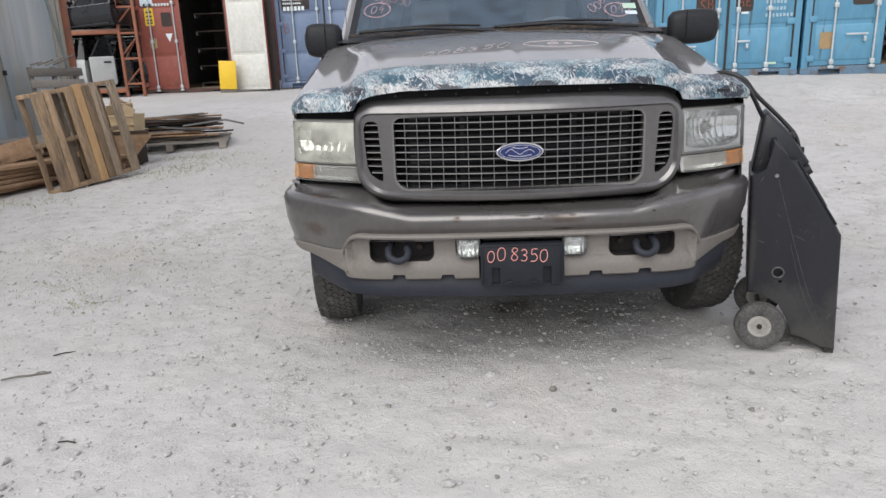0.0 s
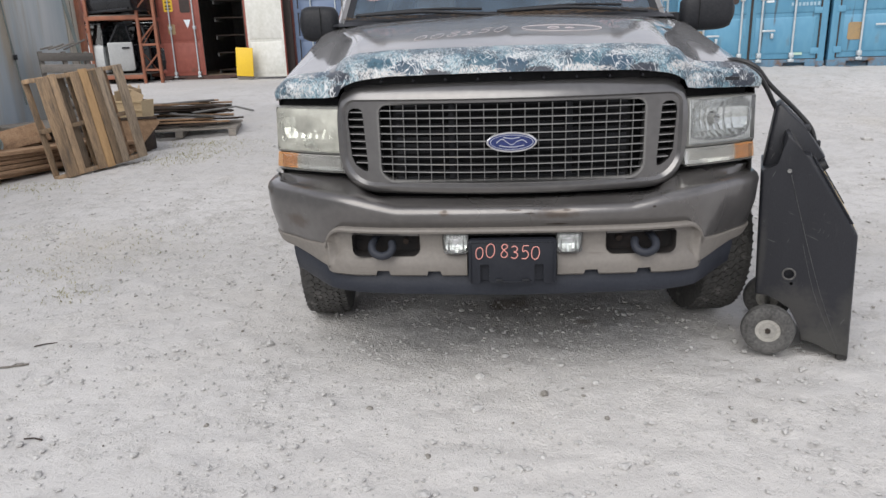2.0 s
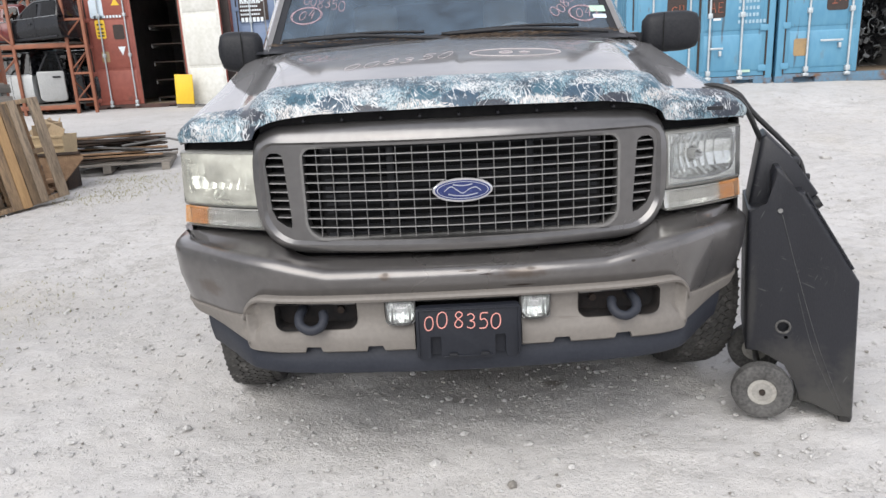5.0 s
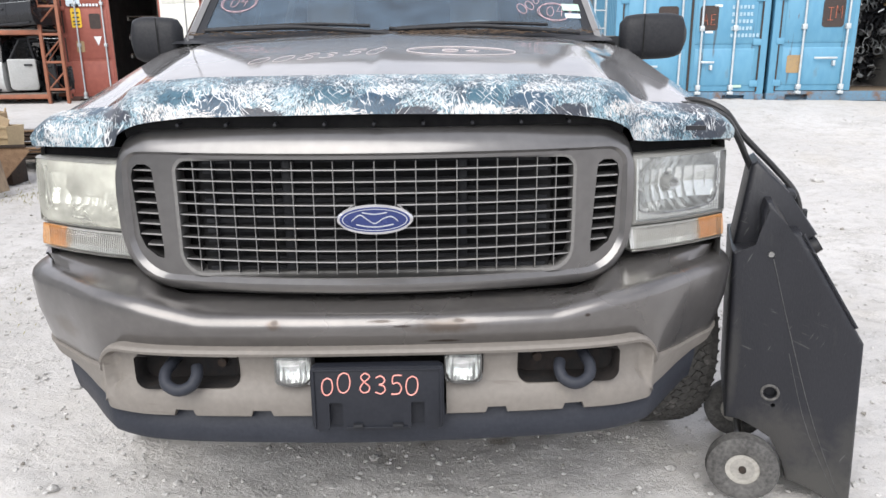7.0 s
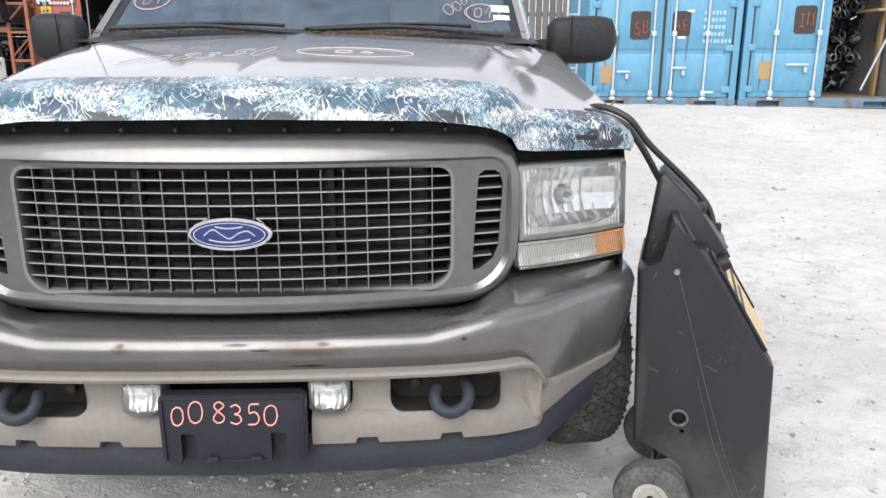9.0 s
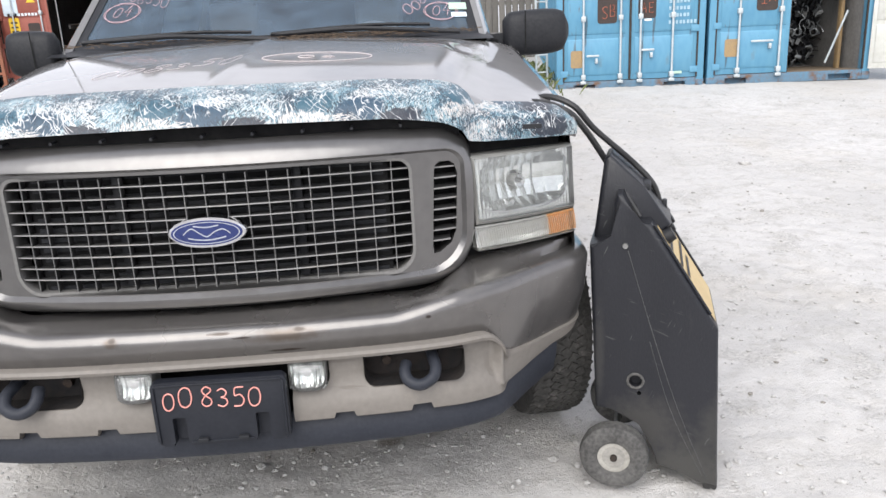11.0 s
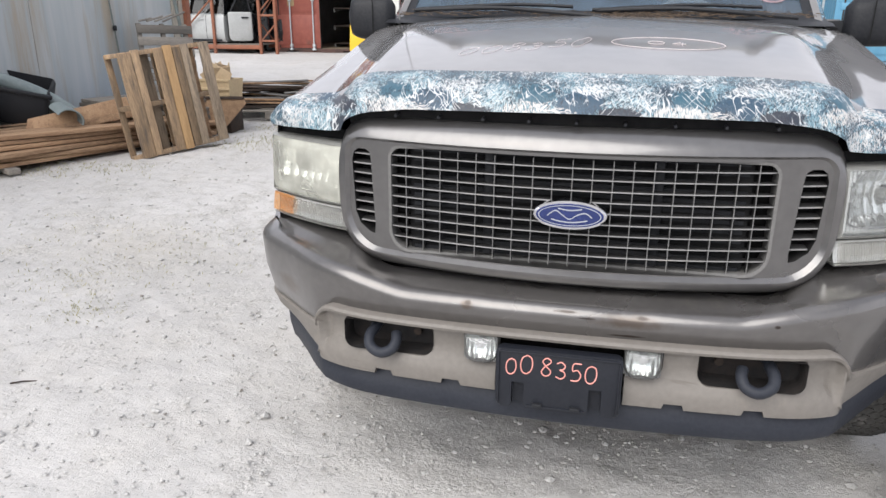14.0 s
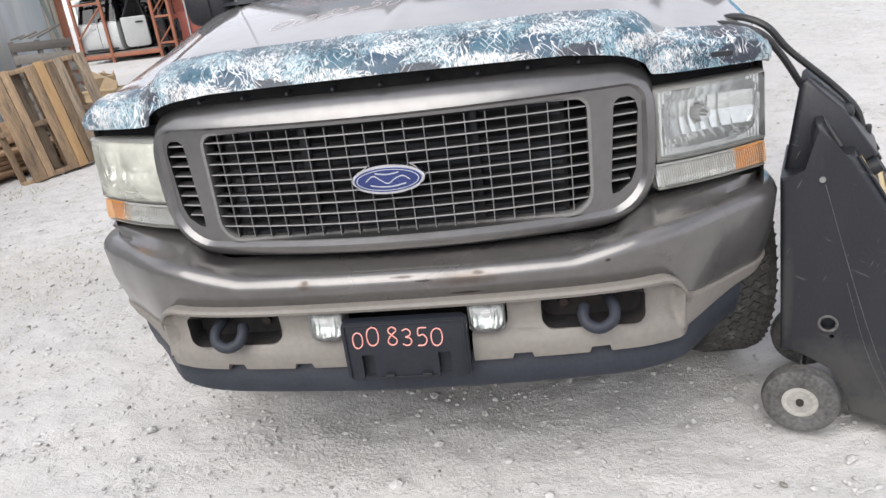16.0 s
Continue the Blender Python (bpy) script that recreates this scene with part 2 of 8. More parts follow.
def rust_spots(m, spots):
    """Rust that has come through the paint round given spots: x, y, z and reach of each."""
    nd, ln = m.node_tree.nodes, m.node_tree.links
    b = nd["Principled BSDF"]
    co, n = nd.new("ShaderNodeTexCoord"), nd.new("ShaderNodeTexNoise")
    n.inputs["Scale"].default_value, n.inputs["Detail"].default_value = 38, 6
    ln.new(co.outputs["Object"], n.inputs["Vector"])
    col = b.inputs["Base Color"].links[0].from_socket
    for x, y, z, rx, rz, tint in spots:
        mp = nd.new("ShaderNodeMapping")
        mp.vector_type = "TEXTURE"
        mp.inputs["Location"].default_value, mp.inputs["Scale"].default_value = (x, y, z), (rx, 0.2, rz)
        ln.new(co.outputs["Object"], mp.inputs[0])
        le, ad, mr = nd.new("ShaderNodeVectorMath"), nd.new("ShaderNodeMath"), nd.new("ShaderNodeMapRange")
        le.operation = "LENGTH"
        ln.new(mp.outputs[0], le.inputs[0])
        ln.new(le.outputs["Value"], ad.inputs[0])
        ln.new(n.outputs["Fac"], ad.inputs[1])
        mr.inputs["From Min"].default_value, mr.inputs["From Max"].default_value = 1.5, 0.85
        ln.new(ad.outputs[0], mr.inputs["Value"])
        mx = nd.new("ShaderNodeMix")
        mx.data_type = "RGBA"
        mx.inputs["B"].default_value = (*tint, 1)
        ln.new(mr.outputs[0], mx.inputs["Factor"])
        ln.new(col, mx.inputs["A"])
        col = mx.outputs["Result"]
    ln.new(col, b.inputs["Base Color"])


def scuffs(m, turn, across, along, level, tint):
    """Thin rubbed streaks in one direction."""
    nd, ln = m.node_tree.nodes, m.node_tree.links
    b = nd["Principled BSDF"]
    co, mp, sc, n, g, mx = (nd.new(k) for k in ("ShaderNodeTexCoord", "ShaderNodeMapping", "ShaderNodeVectorMath", "ShaderNodeTexNoise", "ShaderNodeMapRange", "ShaderNodeMix"))
    mp.inputs["Rotation"].default_value = (0, radians(turn), 0)
    sc.operation = "MULTIPLY"
    sc.inputs[1].default_value = (across, across * 0.3, along)
    n.inputs["Scale"].default_value, n.inputs["Detail"].default_value = 1.0, 4
    g.inputs["From Min"].default_value, g.inputs["From Max"].default_value, g.inputs["To Max"].default_value = level, level + 0.06, 0.8
    mx.data_type = "RGBA"
    mx.inputs["B"].default_value = (*tint, 1)
    ln.new(co.outputs["Object"], mp.inputs[0])
    ln.new(mp.outputs[0], sc.inputs[0])
    ln.new(sc.outputs[0], n.inputs["Vector"])
    ln.new(n.outputs["Fac"], g.inputs["Value"])
    ln.new(g.outputs[0], mx.inputs["Factor"])
    ln.new(b.inputs["Base Color"].links[0].from_socket, mx.inputs["A"])
    ln.new(mx.outputs["Result"], b.inputs["Base Color"])


BROWNR, DARKR = (0.1, 0.08, 0.066), (0.035, 0.025, 0.02)
rust_spots(BUMPER, [(0.165, -0.06, 0.722, 0.11, 0.022, BROWNR), (0.2, -0.06, 0.735, 0.02, 0.006, DARKR), (-0.255, -0.06, 0.73, 0.022, 0.014, BROWNR), (-0.25, -0.06, 0.736, 0.011, 0.007, DARKR), (0.01, -0.06, 0.738, 0.04, 0.004, DARKR), (0.06, -0.06, 0.726, 0.03, 0.003, DARKR), (0.165, -0.06, 0.682, 0.06, 0.004, DARKR), (0.52, -0.05, 0.74, 0.008, 0.005, DARKR), (-0.86, 0.15, 0.66, 0.07, 0.04, BROWNR)])
SHELL = mat("grille_shell_paint", (0.18, 0.175, 0.172), (0.153, 0.149, 0.146), 0.29, 0.8, 2.0, 30, 0.004, 0.6, 0.06, dirt=(0.17, 0.163, 0.155), dirt_at=0.62)
TAN = mat("tan_plastic", (0.188, 0.172, 0.154), (0.155, 0.141, 0.125), 0.6, 0, 3, 60, 0.05, dirt=(0.24, 0.215, 0.185), dirt_at=0.62)
BLACKP = mat("black_plastic", (0.014, 0.015, 0.018), (0.024, 0.025, 0.028), 0.5, 0, 4, 90, 0.08, spec=0.25)
LIPP = mat("grey_lip_plastic", (0.02, 0.023, 0.031), (0.03, 0.033, 0.042), 0.5, 0, 4, 90, 0.08, dirt=(0.09, 0.088, 0.088), dirt_at=0.7, spec=0.25)
# near-black for dark parts and for sheets that stand in for shade
DARK = mat("black_parts_and_shade", (0.012, 0.012, 0.013), (0.02, 0.02, 0.02), 0.8, 0, 5, 50, 0.05, spec=0.1)
# one dusty gray grille plastic in two tones: lit front edges, shaded blades
GRILLEP = mat("lit_grille_edge", (0.38, 0.377, 0.372), (0.29, 0.287, 0.282), 0.34, 0.35, 6, 60, 0.03, dirt=(0.42, 0.4, 0.37), dirt_at=0.55)
BLADEP = mat("shaded_grille_blade", (0.026, 0.0255, 0.026), (0.045, 0.044, 0.044), 0.6, 0.1, 14, 90, 0.05, dirt=(0.12, 0.115, 0.11), dirt_at=0.64)
CHROME = mat("chrome", (0.75, 0.75, 0.76), (0.6, 0.6, 0.62), 0.12, 1.0, 5, 40, 0.0)
NAVYP = mat("navy_black_plastic", (0.009, 0.0105, 0.0155), (0.014, 0.016, 0.022), 0.48, 0, 4, 90, 0.05, spec=0.35)
PINKM = mat("faded_pink_marker", (0.72, 0.48, 0.5), (0.55, 0.36, 0.38), 0.9, 0, 30, 200, 0.1)
BADGE = mat("badge_blue", (0.012, 0.025, 0.12), (0.015, 0.03, 0.14), 0.25, 0.2, 5, 40, 0.0, 0.6)
SILVER = mat("silver_print", (0.5, 0.52, 0.56), (0.4, 0.42, 0.48), 0.35, 0.4, 5, 40, 0.0)
REFLECT = mat("lamp_reflector", (0.84, 0.86, 0.85), (0.72, 0.74, 0.73), 0.16, 0.8, 9, 60, 0.03)
LAMPRIM = mat("pale_gray_lamp_housing", (0.34, 0.34, 0.32), (0.26, 0.26, 0.245), 0.35, 0.3, 9, 60, 0.05)
LENS_CLEAR = clear("clear_lens", (0.97, 0.98, 0.97), 0.1, (0.8, 0.81, 0.79))
LENS_FOG = clear("small_clear_lens", (0.97, 0.98, 0.97), 0.08, (0.85, 0.86, 0.85))
LENS_HAZY = clear("hazy_lens", (0.95, 0.95, 0.89), 0.4, (0.78, 0.775, 0.68), 0.06, scale=7, spread=0.45)
AMBER = clear("amber_lens", (0.96, 0.56, 0.27), 0.28, (0.78, 0.36, 0.12))
RIBBED = clear("ribbed_clear_lens", (0.86, 0.85, 0.82), 0.1, (0.62, 0.61, 0.57), 0.06)
# windscreen: blue haze colour adds the brightness of sky reflected in the glass
GLASS = clear("windscreen_glass", (0.74, 0.83, 0.88), 0.16, (0.25, 0.39, 0.54), 0.01, 1.75)
SIDEGLASS = clear("tinted_glass", (0.1, 0.115, 0.115), 0.04, (0.1, 0.1, 0.1), 0.01)
CAMO = camo_print("winter_camouflage_print", (
    (0.02, 1.268, 0.06, 0.028, 0.2, (0.03, 0.065, 0.105)), (0.12, 1.243, 0.055, 0.022, 0.2, (0.028, 0.03, 0.042)), (-0.09, 1.285, 0.05, 0.022, 0.2, (0.04, 0.1, 0.14)), (0.14, 1.185, 0.06, 0.03, 0.2, (0.025, 0.028, 0.04)),
    (-0.12, 1.248, 0.062, 0.02, 0.45, (0.538, 0.512, 0.487)), (0.07, 1.302, 0.07, 0.014, 0.45, (0.554, 0.563, 0.563)), (-0.03, 1.244, 0.042, 0.015, 0.47, (0.521, 0.496, 0.47)), (0.16, 1.285, 0.055, 0.03, 0.50, (0.437, 0.487, 0.504)), (-0.04, 1.19, 0.06, 0.03, 0.47, (0.487, 0.479, 0.47))))
TYRE = mat("tyre_rubber", (0.05, 0.049, 0.047), (0.1, 0.097, 0.092), 0.8, 0, 6, 80, 0.25, dirt=(0.2, 0.19, 0.18), dirt_at=0.58, spec=0.2)
STEEL = mat("bare_steel", (0.35, 0.35, 0.34), (0.25, 0.25, 0.24), 0.4, 0.9, 6, 60, 0.1)
RUSTY = mat("rusty_dark_steel", (0.025, 0.021, 0.018), (0.06, 0.038, 0.027), 0.8, 0.2, 9, 70, 0.4)
# near-black base paints the hook recess's shade; the brown patches are rust
DARKRUST = mat("rusted_shaded_recess", (0.009, 0.009, 0.01), (0.02, 0.015, 0.013), 0.85, 0, 9, 60, 0.3, dirt=(0.045, 0.028, 0.02), dirt_at=0.66)
CLOTH = mat("gray_seat_cloth", (0.34, 0.33, 0.315), (0.27, 0.265, 0.255), 0.95, 0, 4, 200, 0.2)
TRIMP = mat("gray_trim", (0.16, 0.155, 0.15), (0.12, 0.12, 0.115), 0.8, 0, 4, 120, 0.1)
CHALK = mat("pink_chalk", (0.82, 0.38, 0.33), (0.66, 0.27, 0.23), 0.9, 0, 30, 200, 0.2)
PALECHALK = mat("pale_paint_marker", (0.72, 0.64, 0.64), (0.55, 0.49, 0.49), 0.9, 0, 30, 200, 0.2)
CART = mat("moulded_black_plastic", (0.012, 0.0128, 0.0165), (0.018, 0.019, 0.0235), 0.4, 0, 3, 120, 0.1, dirt=(0.03, 0.03, 0.032), dirt_at=0.6, stretch=(2, 2, 0.6), spec=0.38)
CREASEM = mat("worn_plastic_edge", (0.03, 0.03, 0.032), (0.09, 0.09, 0.09), 0.5, 0, 20, 120, 0.1)
RUBBER = mat("gray_dusty_rubber", (0.045, 0.044, 0.043), (0.12, 0.117, 0.112), 0.85, 0, 12, 90, 0.2)
# darker copy of the cream hub plastic, painting the shading inside the hub
HUBD = mat("shaded_hub_plastic", (0.33, 0.318, 0.29), (0.22, 0.212, 0.195), 0.6, 0, 12, 90, 0.1)
HUBM = mat("cream_hub_plastic", (0.4, 0.385, 0.35), (0.28, 0.268, 0.24), 0.6, 0, 12, 90, 0.1)
rust_spots(CART, [(0.33, 0, 0.06, 0.2, 0.16, (0.05, 0.049, 0.046)), (0.2, 0, 0.22, 0.16, 0.12, (0.04, 0.039, 0.038)), (0.4, 0, 0.22, 0.05, 0.12, (0.035, 0.035, 0.035)), (0.06, 0, 0.45, 0.02, 0.2, (0.03, 0.03, 0.031))])
scuffs(CART, 70, 90, 9, 0.66, (0.07, 0.07, 0.07))
scuffs(CART, -25, 140, 14, 0.68, (0.09, 0.09, 0.088))
scuffs(TAN, 85, 60, 5, 0.66, (0.13, 0.115, 0.1))
scuffs(BUMPER, 80, 120, 8, 0.71, (0.3, 0.29, 0.28))
YELLOW = mat("yellow_label", (0.6, 0.45, 0.21), (0.52, 0.39, 0.19), 0.5, 0, 6, 60, 0.03, dirt=(0.35, 0.27, 0.15), dirt_at=0.62)
CABLE = mat("black_cable_rubber", (0.018, 0.018, 0.02), (0.03, 0.03, 0.03), 0.5, 0, 12, 120, 0.1)
BLUE = mat("sky_blue_container_paint", (0.085, 0.25, 0.385), (0.115, 0.295, 0.425), 0.55, 0, 1.6, 14, 0.12, dirt=(0.13, 0.17, 0.19), dirt_at=0.66, stretch=(1, 1, 0.35))
scuffs(BLUE, 0, 9, 0.7, 0.64, (0.07, 0.1, 0.12))
scuffs(BLUE, 4, 30, 5, 0.69, (0.12, 0.07, 0.045))
SLATE = mat("slate_blue_container_paint", (0.12, 0.17, 0.27), (0.15, 0.2, 0.3), 0.55, 0, 1.2, 9, 0.08, dirt=(0.2, 0.22, 0.26), dirt_at=0.62)
# red container's foot: rust, darkened further for the shadow at its base
REDRUST = mat("rusted_shaded_sill", (0.09, 0.045, 0.035), (0.05, 0.032, 0.028), 0.8, 0, 5, 40, 0.3)
REDC = mat("red_oxide_container_paint", (0.23, 0.062, 0.045), (0.29, 0.085, 0.06), 0.6, 0, 1.2, 9, 0.08, dirt=(0.16, 0.07, 0.05), dirt_at=0.6)
WHITEC = mat("weathered_white_paint", (0.66, 0.66, 0.62), (0.55, 0.55, 0.5), 0.6, 0, 1.5, 12, 0.08, dirt=(0.3, 0.24, 0.18), dirt_at=0.68)
BARM = mat("galvanised_bar", (0.55, 0.60, 0.62), (0.42, 0.46, 0.48), 0.5, 0.4, 8, 60, 0.1, dirt=(0.25, 0.15, 0.08), dirt_at=0.62)
GASKET = mat("black_gasket", (0.02, 0.02, 0.02), (0.05, 0.035, 0.025), 0.8, 0, 6, 60, 0.1)
CINT = mat("dark_container_interior", (0.24, 0.235, 0.225), (0.17, 0.165, 0.16), 0.9, 0, 3, 20, 0.1)
PLYF = mat("plywood_floor", (0.2, 0.15, 0.1), (0.13, 0.1, 0.07), 0.85, 0, 3, 30, 0.1)
SPRAY = mat("black_spray_paint", (0.03, 0.022, 0.02), (0.05, 0.035, 0.03), 0.7, 0, 9, 60, 0.05)
MARK = mat("orange_marker", (0.42, 0.13, 0.08), (0.3, 0.1, 0.06), 0.8, 0, 20, 90, 0.0)
WORNW = mat("worn_white_stencil", (0.38, 0.5, 0.58), (0.24, 0.4, 0.5), 0.7, 0, 30, 90, 0.0)
BLUERUST = mat("rust_stained_blue_paint", (0.09, 0.2, 0.3), (0.12, 0.16, 0.2), 0.7, 0, 3, 25, 0.2, dirt=(0.14, 0.08, 0.05), dirt_at=0.5)
WHITEP = mat("white_print", (0.75, 0.8, 0.82), (0.6, 0.66, 0.7), 0.6, 0, 9, 60, 0.0)
BROWNTAG = mat("rusted_label", (0.36, 0.24, 0.11), (0.27, 0.2, 0.12), 0.7, 0, 14, 60, 0.1)
YELP = mat("yellow_sheet", (0.78, 0.52, 0.03), (0.7, 0.45, 0.03), 0.5, 0, 3, 30, 0.03)
PAPER = mat("pale_notice", (0.6, 0.7, 0.76), (0.55, 0.63, 0.7), 0.6, 0, 12, 60, 0.0)
WALLG = mat("weathered_gray_sheet", (0.5, 0.51, 0.505), (0.33, 0.375, 0.4), 0.6, 0.1, 1.3, 5, 0.1, dirt=(0.37, 0.325, 0.26), dirt_at=0.52, stretch=(1.4, 1.4, 0.1))
STAINW = mat("stained_pale_board", (0.4, 0.37, 0.32), (0.3, 0.27, 0.22), 0.85, 0, 2, 20, 0.2, dirt=(0.22, 0.16, 0.1), dirt_at=0.6, stretch=(5, 5, 0.3))
ORANGE = mat("orange_rack_steel", (0.29, 0.105, 0.055), (0.19, 0.078, 0.048), 0.65, 0.1, 4, 40, 0.1, dirt=(0.16, 0.08, 0.05), dirt_at=0.58)
GREENPOLE = mat("gray_green_pole", (0.2, 0.23, 0.22), (0.15, 0.17, 0.16), 0.7, 0.2, 6, 50, 0.1)
WOODP = mat("pallet_wood", (0.38, 0.26, 0.155), (0.2, 0.14, 0.088), 0.85, 0, 2.5, 24, 0.35, dirt=(0.13, 0.1, 0.075), dirt_at=0.5, rand=0.42, stretch=(5, 5, 0.6))
WOODG = mat("gray_weathered_pallet_wood", (0.33, 0.255, 0.18), (0.17, 0.132, 0.095), 0.9, 0, 2.5, 24, 0.4, dirt=(0.11, 0.09, 0.07), dirt_at=0.5, rand=0.25, stretch=(5, 5, 0.6))
WOODO = mat("orange_new_wood", (0.52, 0.33, 0.16), (0.38, 0.235, 0.115), 0.8, 0, 2.5, 24, 0.3, rand=0.1, stretch=(5, 5, 0.6))
LUMBER = mat("cut_lumber", (0.36, 0.235, 0.14), (0.2, 0.12, 0.07), 0.85, 0, 2.5, 26, 0.3, dirt=(0.15, 0.09, 0.055), dirt_at=0.55, rand=0.3, stretch=(5, 0.6, 5))
GREYW = mat("silvered_wood", (0.25, 0.225, 0.195), (0.15, 0.138, 0.122), 0.9, 0, 2.5, 26, 0.35, rand=0.3, stretch=(0.7, 5, 5))
CARD = mat("cardboard", (0.45, 0.34, 0.22), (0.36, 0.28, 0.18), 0.9, 0, 6, 50, 0.1, rand=0.2)
BASKET = mat("tan_crate", (0.52, 0.40, 0.24), (0.42, 0.32, 0.2), 0.8, 0, 6, 50, 0.1)
CARBLACK = mat("black_car_paint", (0.008, 0.009, 0.011), (0.014, 0.015, 0.017), 0.25, 0.0, 3, 30, 0.0, 0.5, spec=0.2)
CARWHITE = mat("white_car_paint", (0.42, 0.43, 0.425), (0.34, 0.35, 0.345), 0.35, 0, 3, 30, 0.0, 0.6, dirt=(0.3, 0.29, 0.27), dirt_at=0.6)
CARRED = mat("dark_red_car_paint", (0.12, 0.018, 0.016), (0.16, 0.025, 0.02), 0.3, 0, 3, 30, 0.0, 0.6)
CARGREY = mat("gray_green_plastic_cover", (0.15, 0.185, 0.19), (0.2, 0.235, 0.235), 0.45, 0, 3, 30, 0.03)
CARSIL = mat("dull_silver_parts", (0.4, 0.42, 0.43), (0.2, 0.21, 0.22), 0.4, 0.7, 6, 30, 0.05, rand=0.4)
BLUEP = mat("blue_plastic", (0.05, 0.22, 0.5), (0.04, 0.18, 0.42), 0.5, 0, 4, 40, 0.03)
FENCEW = mat("old_fence_boards", (0.2, 0.185, 0.165), (0.13, 0.12, 0.11), 0.9, 0, 2.5, 26, 0.3, rand=0.25, stretch=(5, 5, 0.6))
LEAFM = mat("shrub_leaves", (0.05, 0.085, 0.03), (0.07, 0.11, 0.035), 0.7, 0, 5, 30, 0.0)
GRASSM = mat("dry_grass", (0.24, 0.24, 0.11), (0.34, 0.31, 0.17), 0.9, 0, 3, 30, 0.0)
LAWN = mat("lawn_grass", (0.09, 0.12, 0.035), (0.16, 0.17, 0.07), 0.9, 0, 3, 30, 0.0)
NEEDLE = mat("dry_needles", (0.17, 0.12, 0.08), (0.03, 0.024, 0.02), 0.9, 0, 30, 90, 0.0)
STONEM = mat("limestone_pebbles", (0.54, 0.53, 0.515), (0.34, 0.332, 0.32), 0.9, 0, 45, 120, 0.3)
CHIPM = mat("dark_chips", (0.17, 0.155, 0.135), (0.28, 0.265, 0.24), 0.9, 0, 45, 120, 0.3)
GREENS = mat("green_sticker", (0.45, 0.62, 0.5), (0.4, 0.56, 0.45), 0.6, 0, 30, 90, 0.0)


def gravel_material():
    """Pale limestone dust with patches of coarse gray grit."""
    m = bpy.data.materials.new("crushed_limestone_gravel")
    m.use_nodes = True
    nd, ln = m.node_tree.nodes, m.node_tree.links
    b = nd["Principled BSDF"]
    co = nd.new("ShaderNodeTexCoord")

    def tex(kind, scale, detail=0, rough=0.5):
        t = nd.new(kind)
        t.inputs["Scale"].default_value = scale
        if detail:
            t.inputs["Detail"].default_value, t.inputs["Roughness"].default_value = detail, rough
        ln.new(co.outputs["Object"], t.inputs["Vector"])
        return t

    def span(sock, a, b_, lo, hi):
        r = nd.new("ShaderNodeMapRange")
        for key, v in (("From Min", a), ("From Max", b_), ("To Min", lo), ("To Max", hi)):
            r.inputs[key].default_value = v
        ln.new(sock, r.inputs["Value"])
        return r.outputs[0]

    def mix(f, a, b_):
        x = nd.new("ShaderNodeMix")
        x.data_type = "RGBA"
        ln.new(f, x.inputs["Factor"])
        for key, v in (("A", a), ("B", b_)):
            if isinstance(v, tuple):
                x.inputs[key].default_value = (*v, 1)
            else:
                ln.new(v, x.inputs[key])
        return x.outputs["Result"]

    def math2(op, a, b_):
        x = nd.new("ShaderNodeMath")
        x.operation = op
        for k, v in ((0, a), (1, b_)):
            if isinstance(v, float):
                x.inputs[k].default_value = v
            else:
                ln.new(v, x.inputs[k])
        return x.outputs[0]

    broad = tex("ShaderNodeTexNoise", 0.45, 4)
    patch_ = tex("ShaderNodeTexNoise", 2.4, 9, 0.72)
    fine = tex("ShaderNodeTexNoise", 38, 8, 0.72)
    tiny = tex("ShaderNodeTexNoise", 130, 4, 0.7)
    grit = tex("ShaderNodeTexVoronoi", 85)
    grit2 = tex("ShaderNodeTexVoronoi", 170)
    dust = mix(span(broad.outputs["Fac"], 0.35, 0.65, 0, 1), (0.545, 0.532, 0.52), (0.45, 0.438, 0.426))
    dust = mix(span(fine.outputs["Fac"], 0.5, 0.7, 0, 0.5), dust, (0.43, 0.418, 0.4))
    worn = tex("ShaderNodeTexNoise", 0.85, 5, 0.6)
    rough_ = span(worn.outputs["Fac"], 0.42, 0.6, 0.2, 1)
    dust = mix(math2("MULTIPLY", span(tiny.outputs["Fac"], 0.54, 0.68, 0, 0.45), rough_), dust, (0.36, 0.352, 0.34))
    stones = mix(span(grit.outputs["Color"], 0, 1, 0, 1), (0.27, 0.262, 0.25), (0.6, 0.58, 0.555))
    mask = span(patch_.outputs["Fac"], 0.5, 0.62, 0, 0.85)
    col = mix(mask, dust, stones)
    specks = span(math2("MULTIPLY", span(grit2.outputs["Color"], 0.86, 0.9, 0, 1), span(fine.outputs["Fac"], 0.45, 0.6, 0, 1)), 0, 1, 0, 0.7)
    col = mix(specks, col, (0.22, 0.217, 0.213))
    clump = tex("ShaderNodeTexNoise", 11, 5, 0.6)
    earth = tex("ShaderNodeTexNoise", 0.8, 6, 0.65)
    col = mix(span(earth.outputs["Fac"], 0.52, 0.7, 0, 0.28), col, (0.5, 0.45, 0.375))
    col = mix(span(clump.outputs["Fac"], 0.53, 0.63, 0, 0.42), col, (0.36, 0.345, 0.322))
    # dry pale dust and painted-in brightness before the car, coarse gray grit by its wheel and among the weeds; damp
    # oil spots
    drip = tex("ShaderNodeTexNoise", 16, 5, 0.6)
    drift = tex("ShaderNodeTexNoise", 3.5, 6, 0.62)
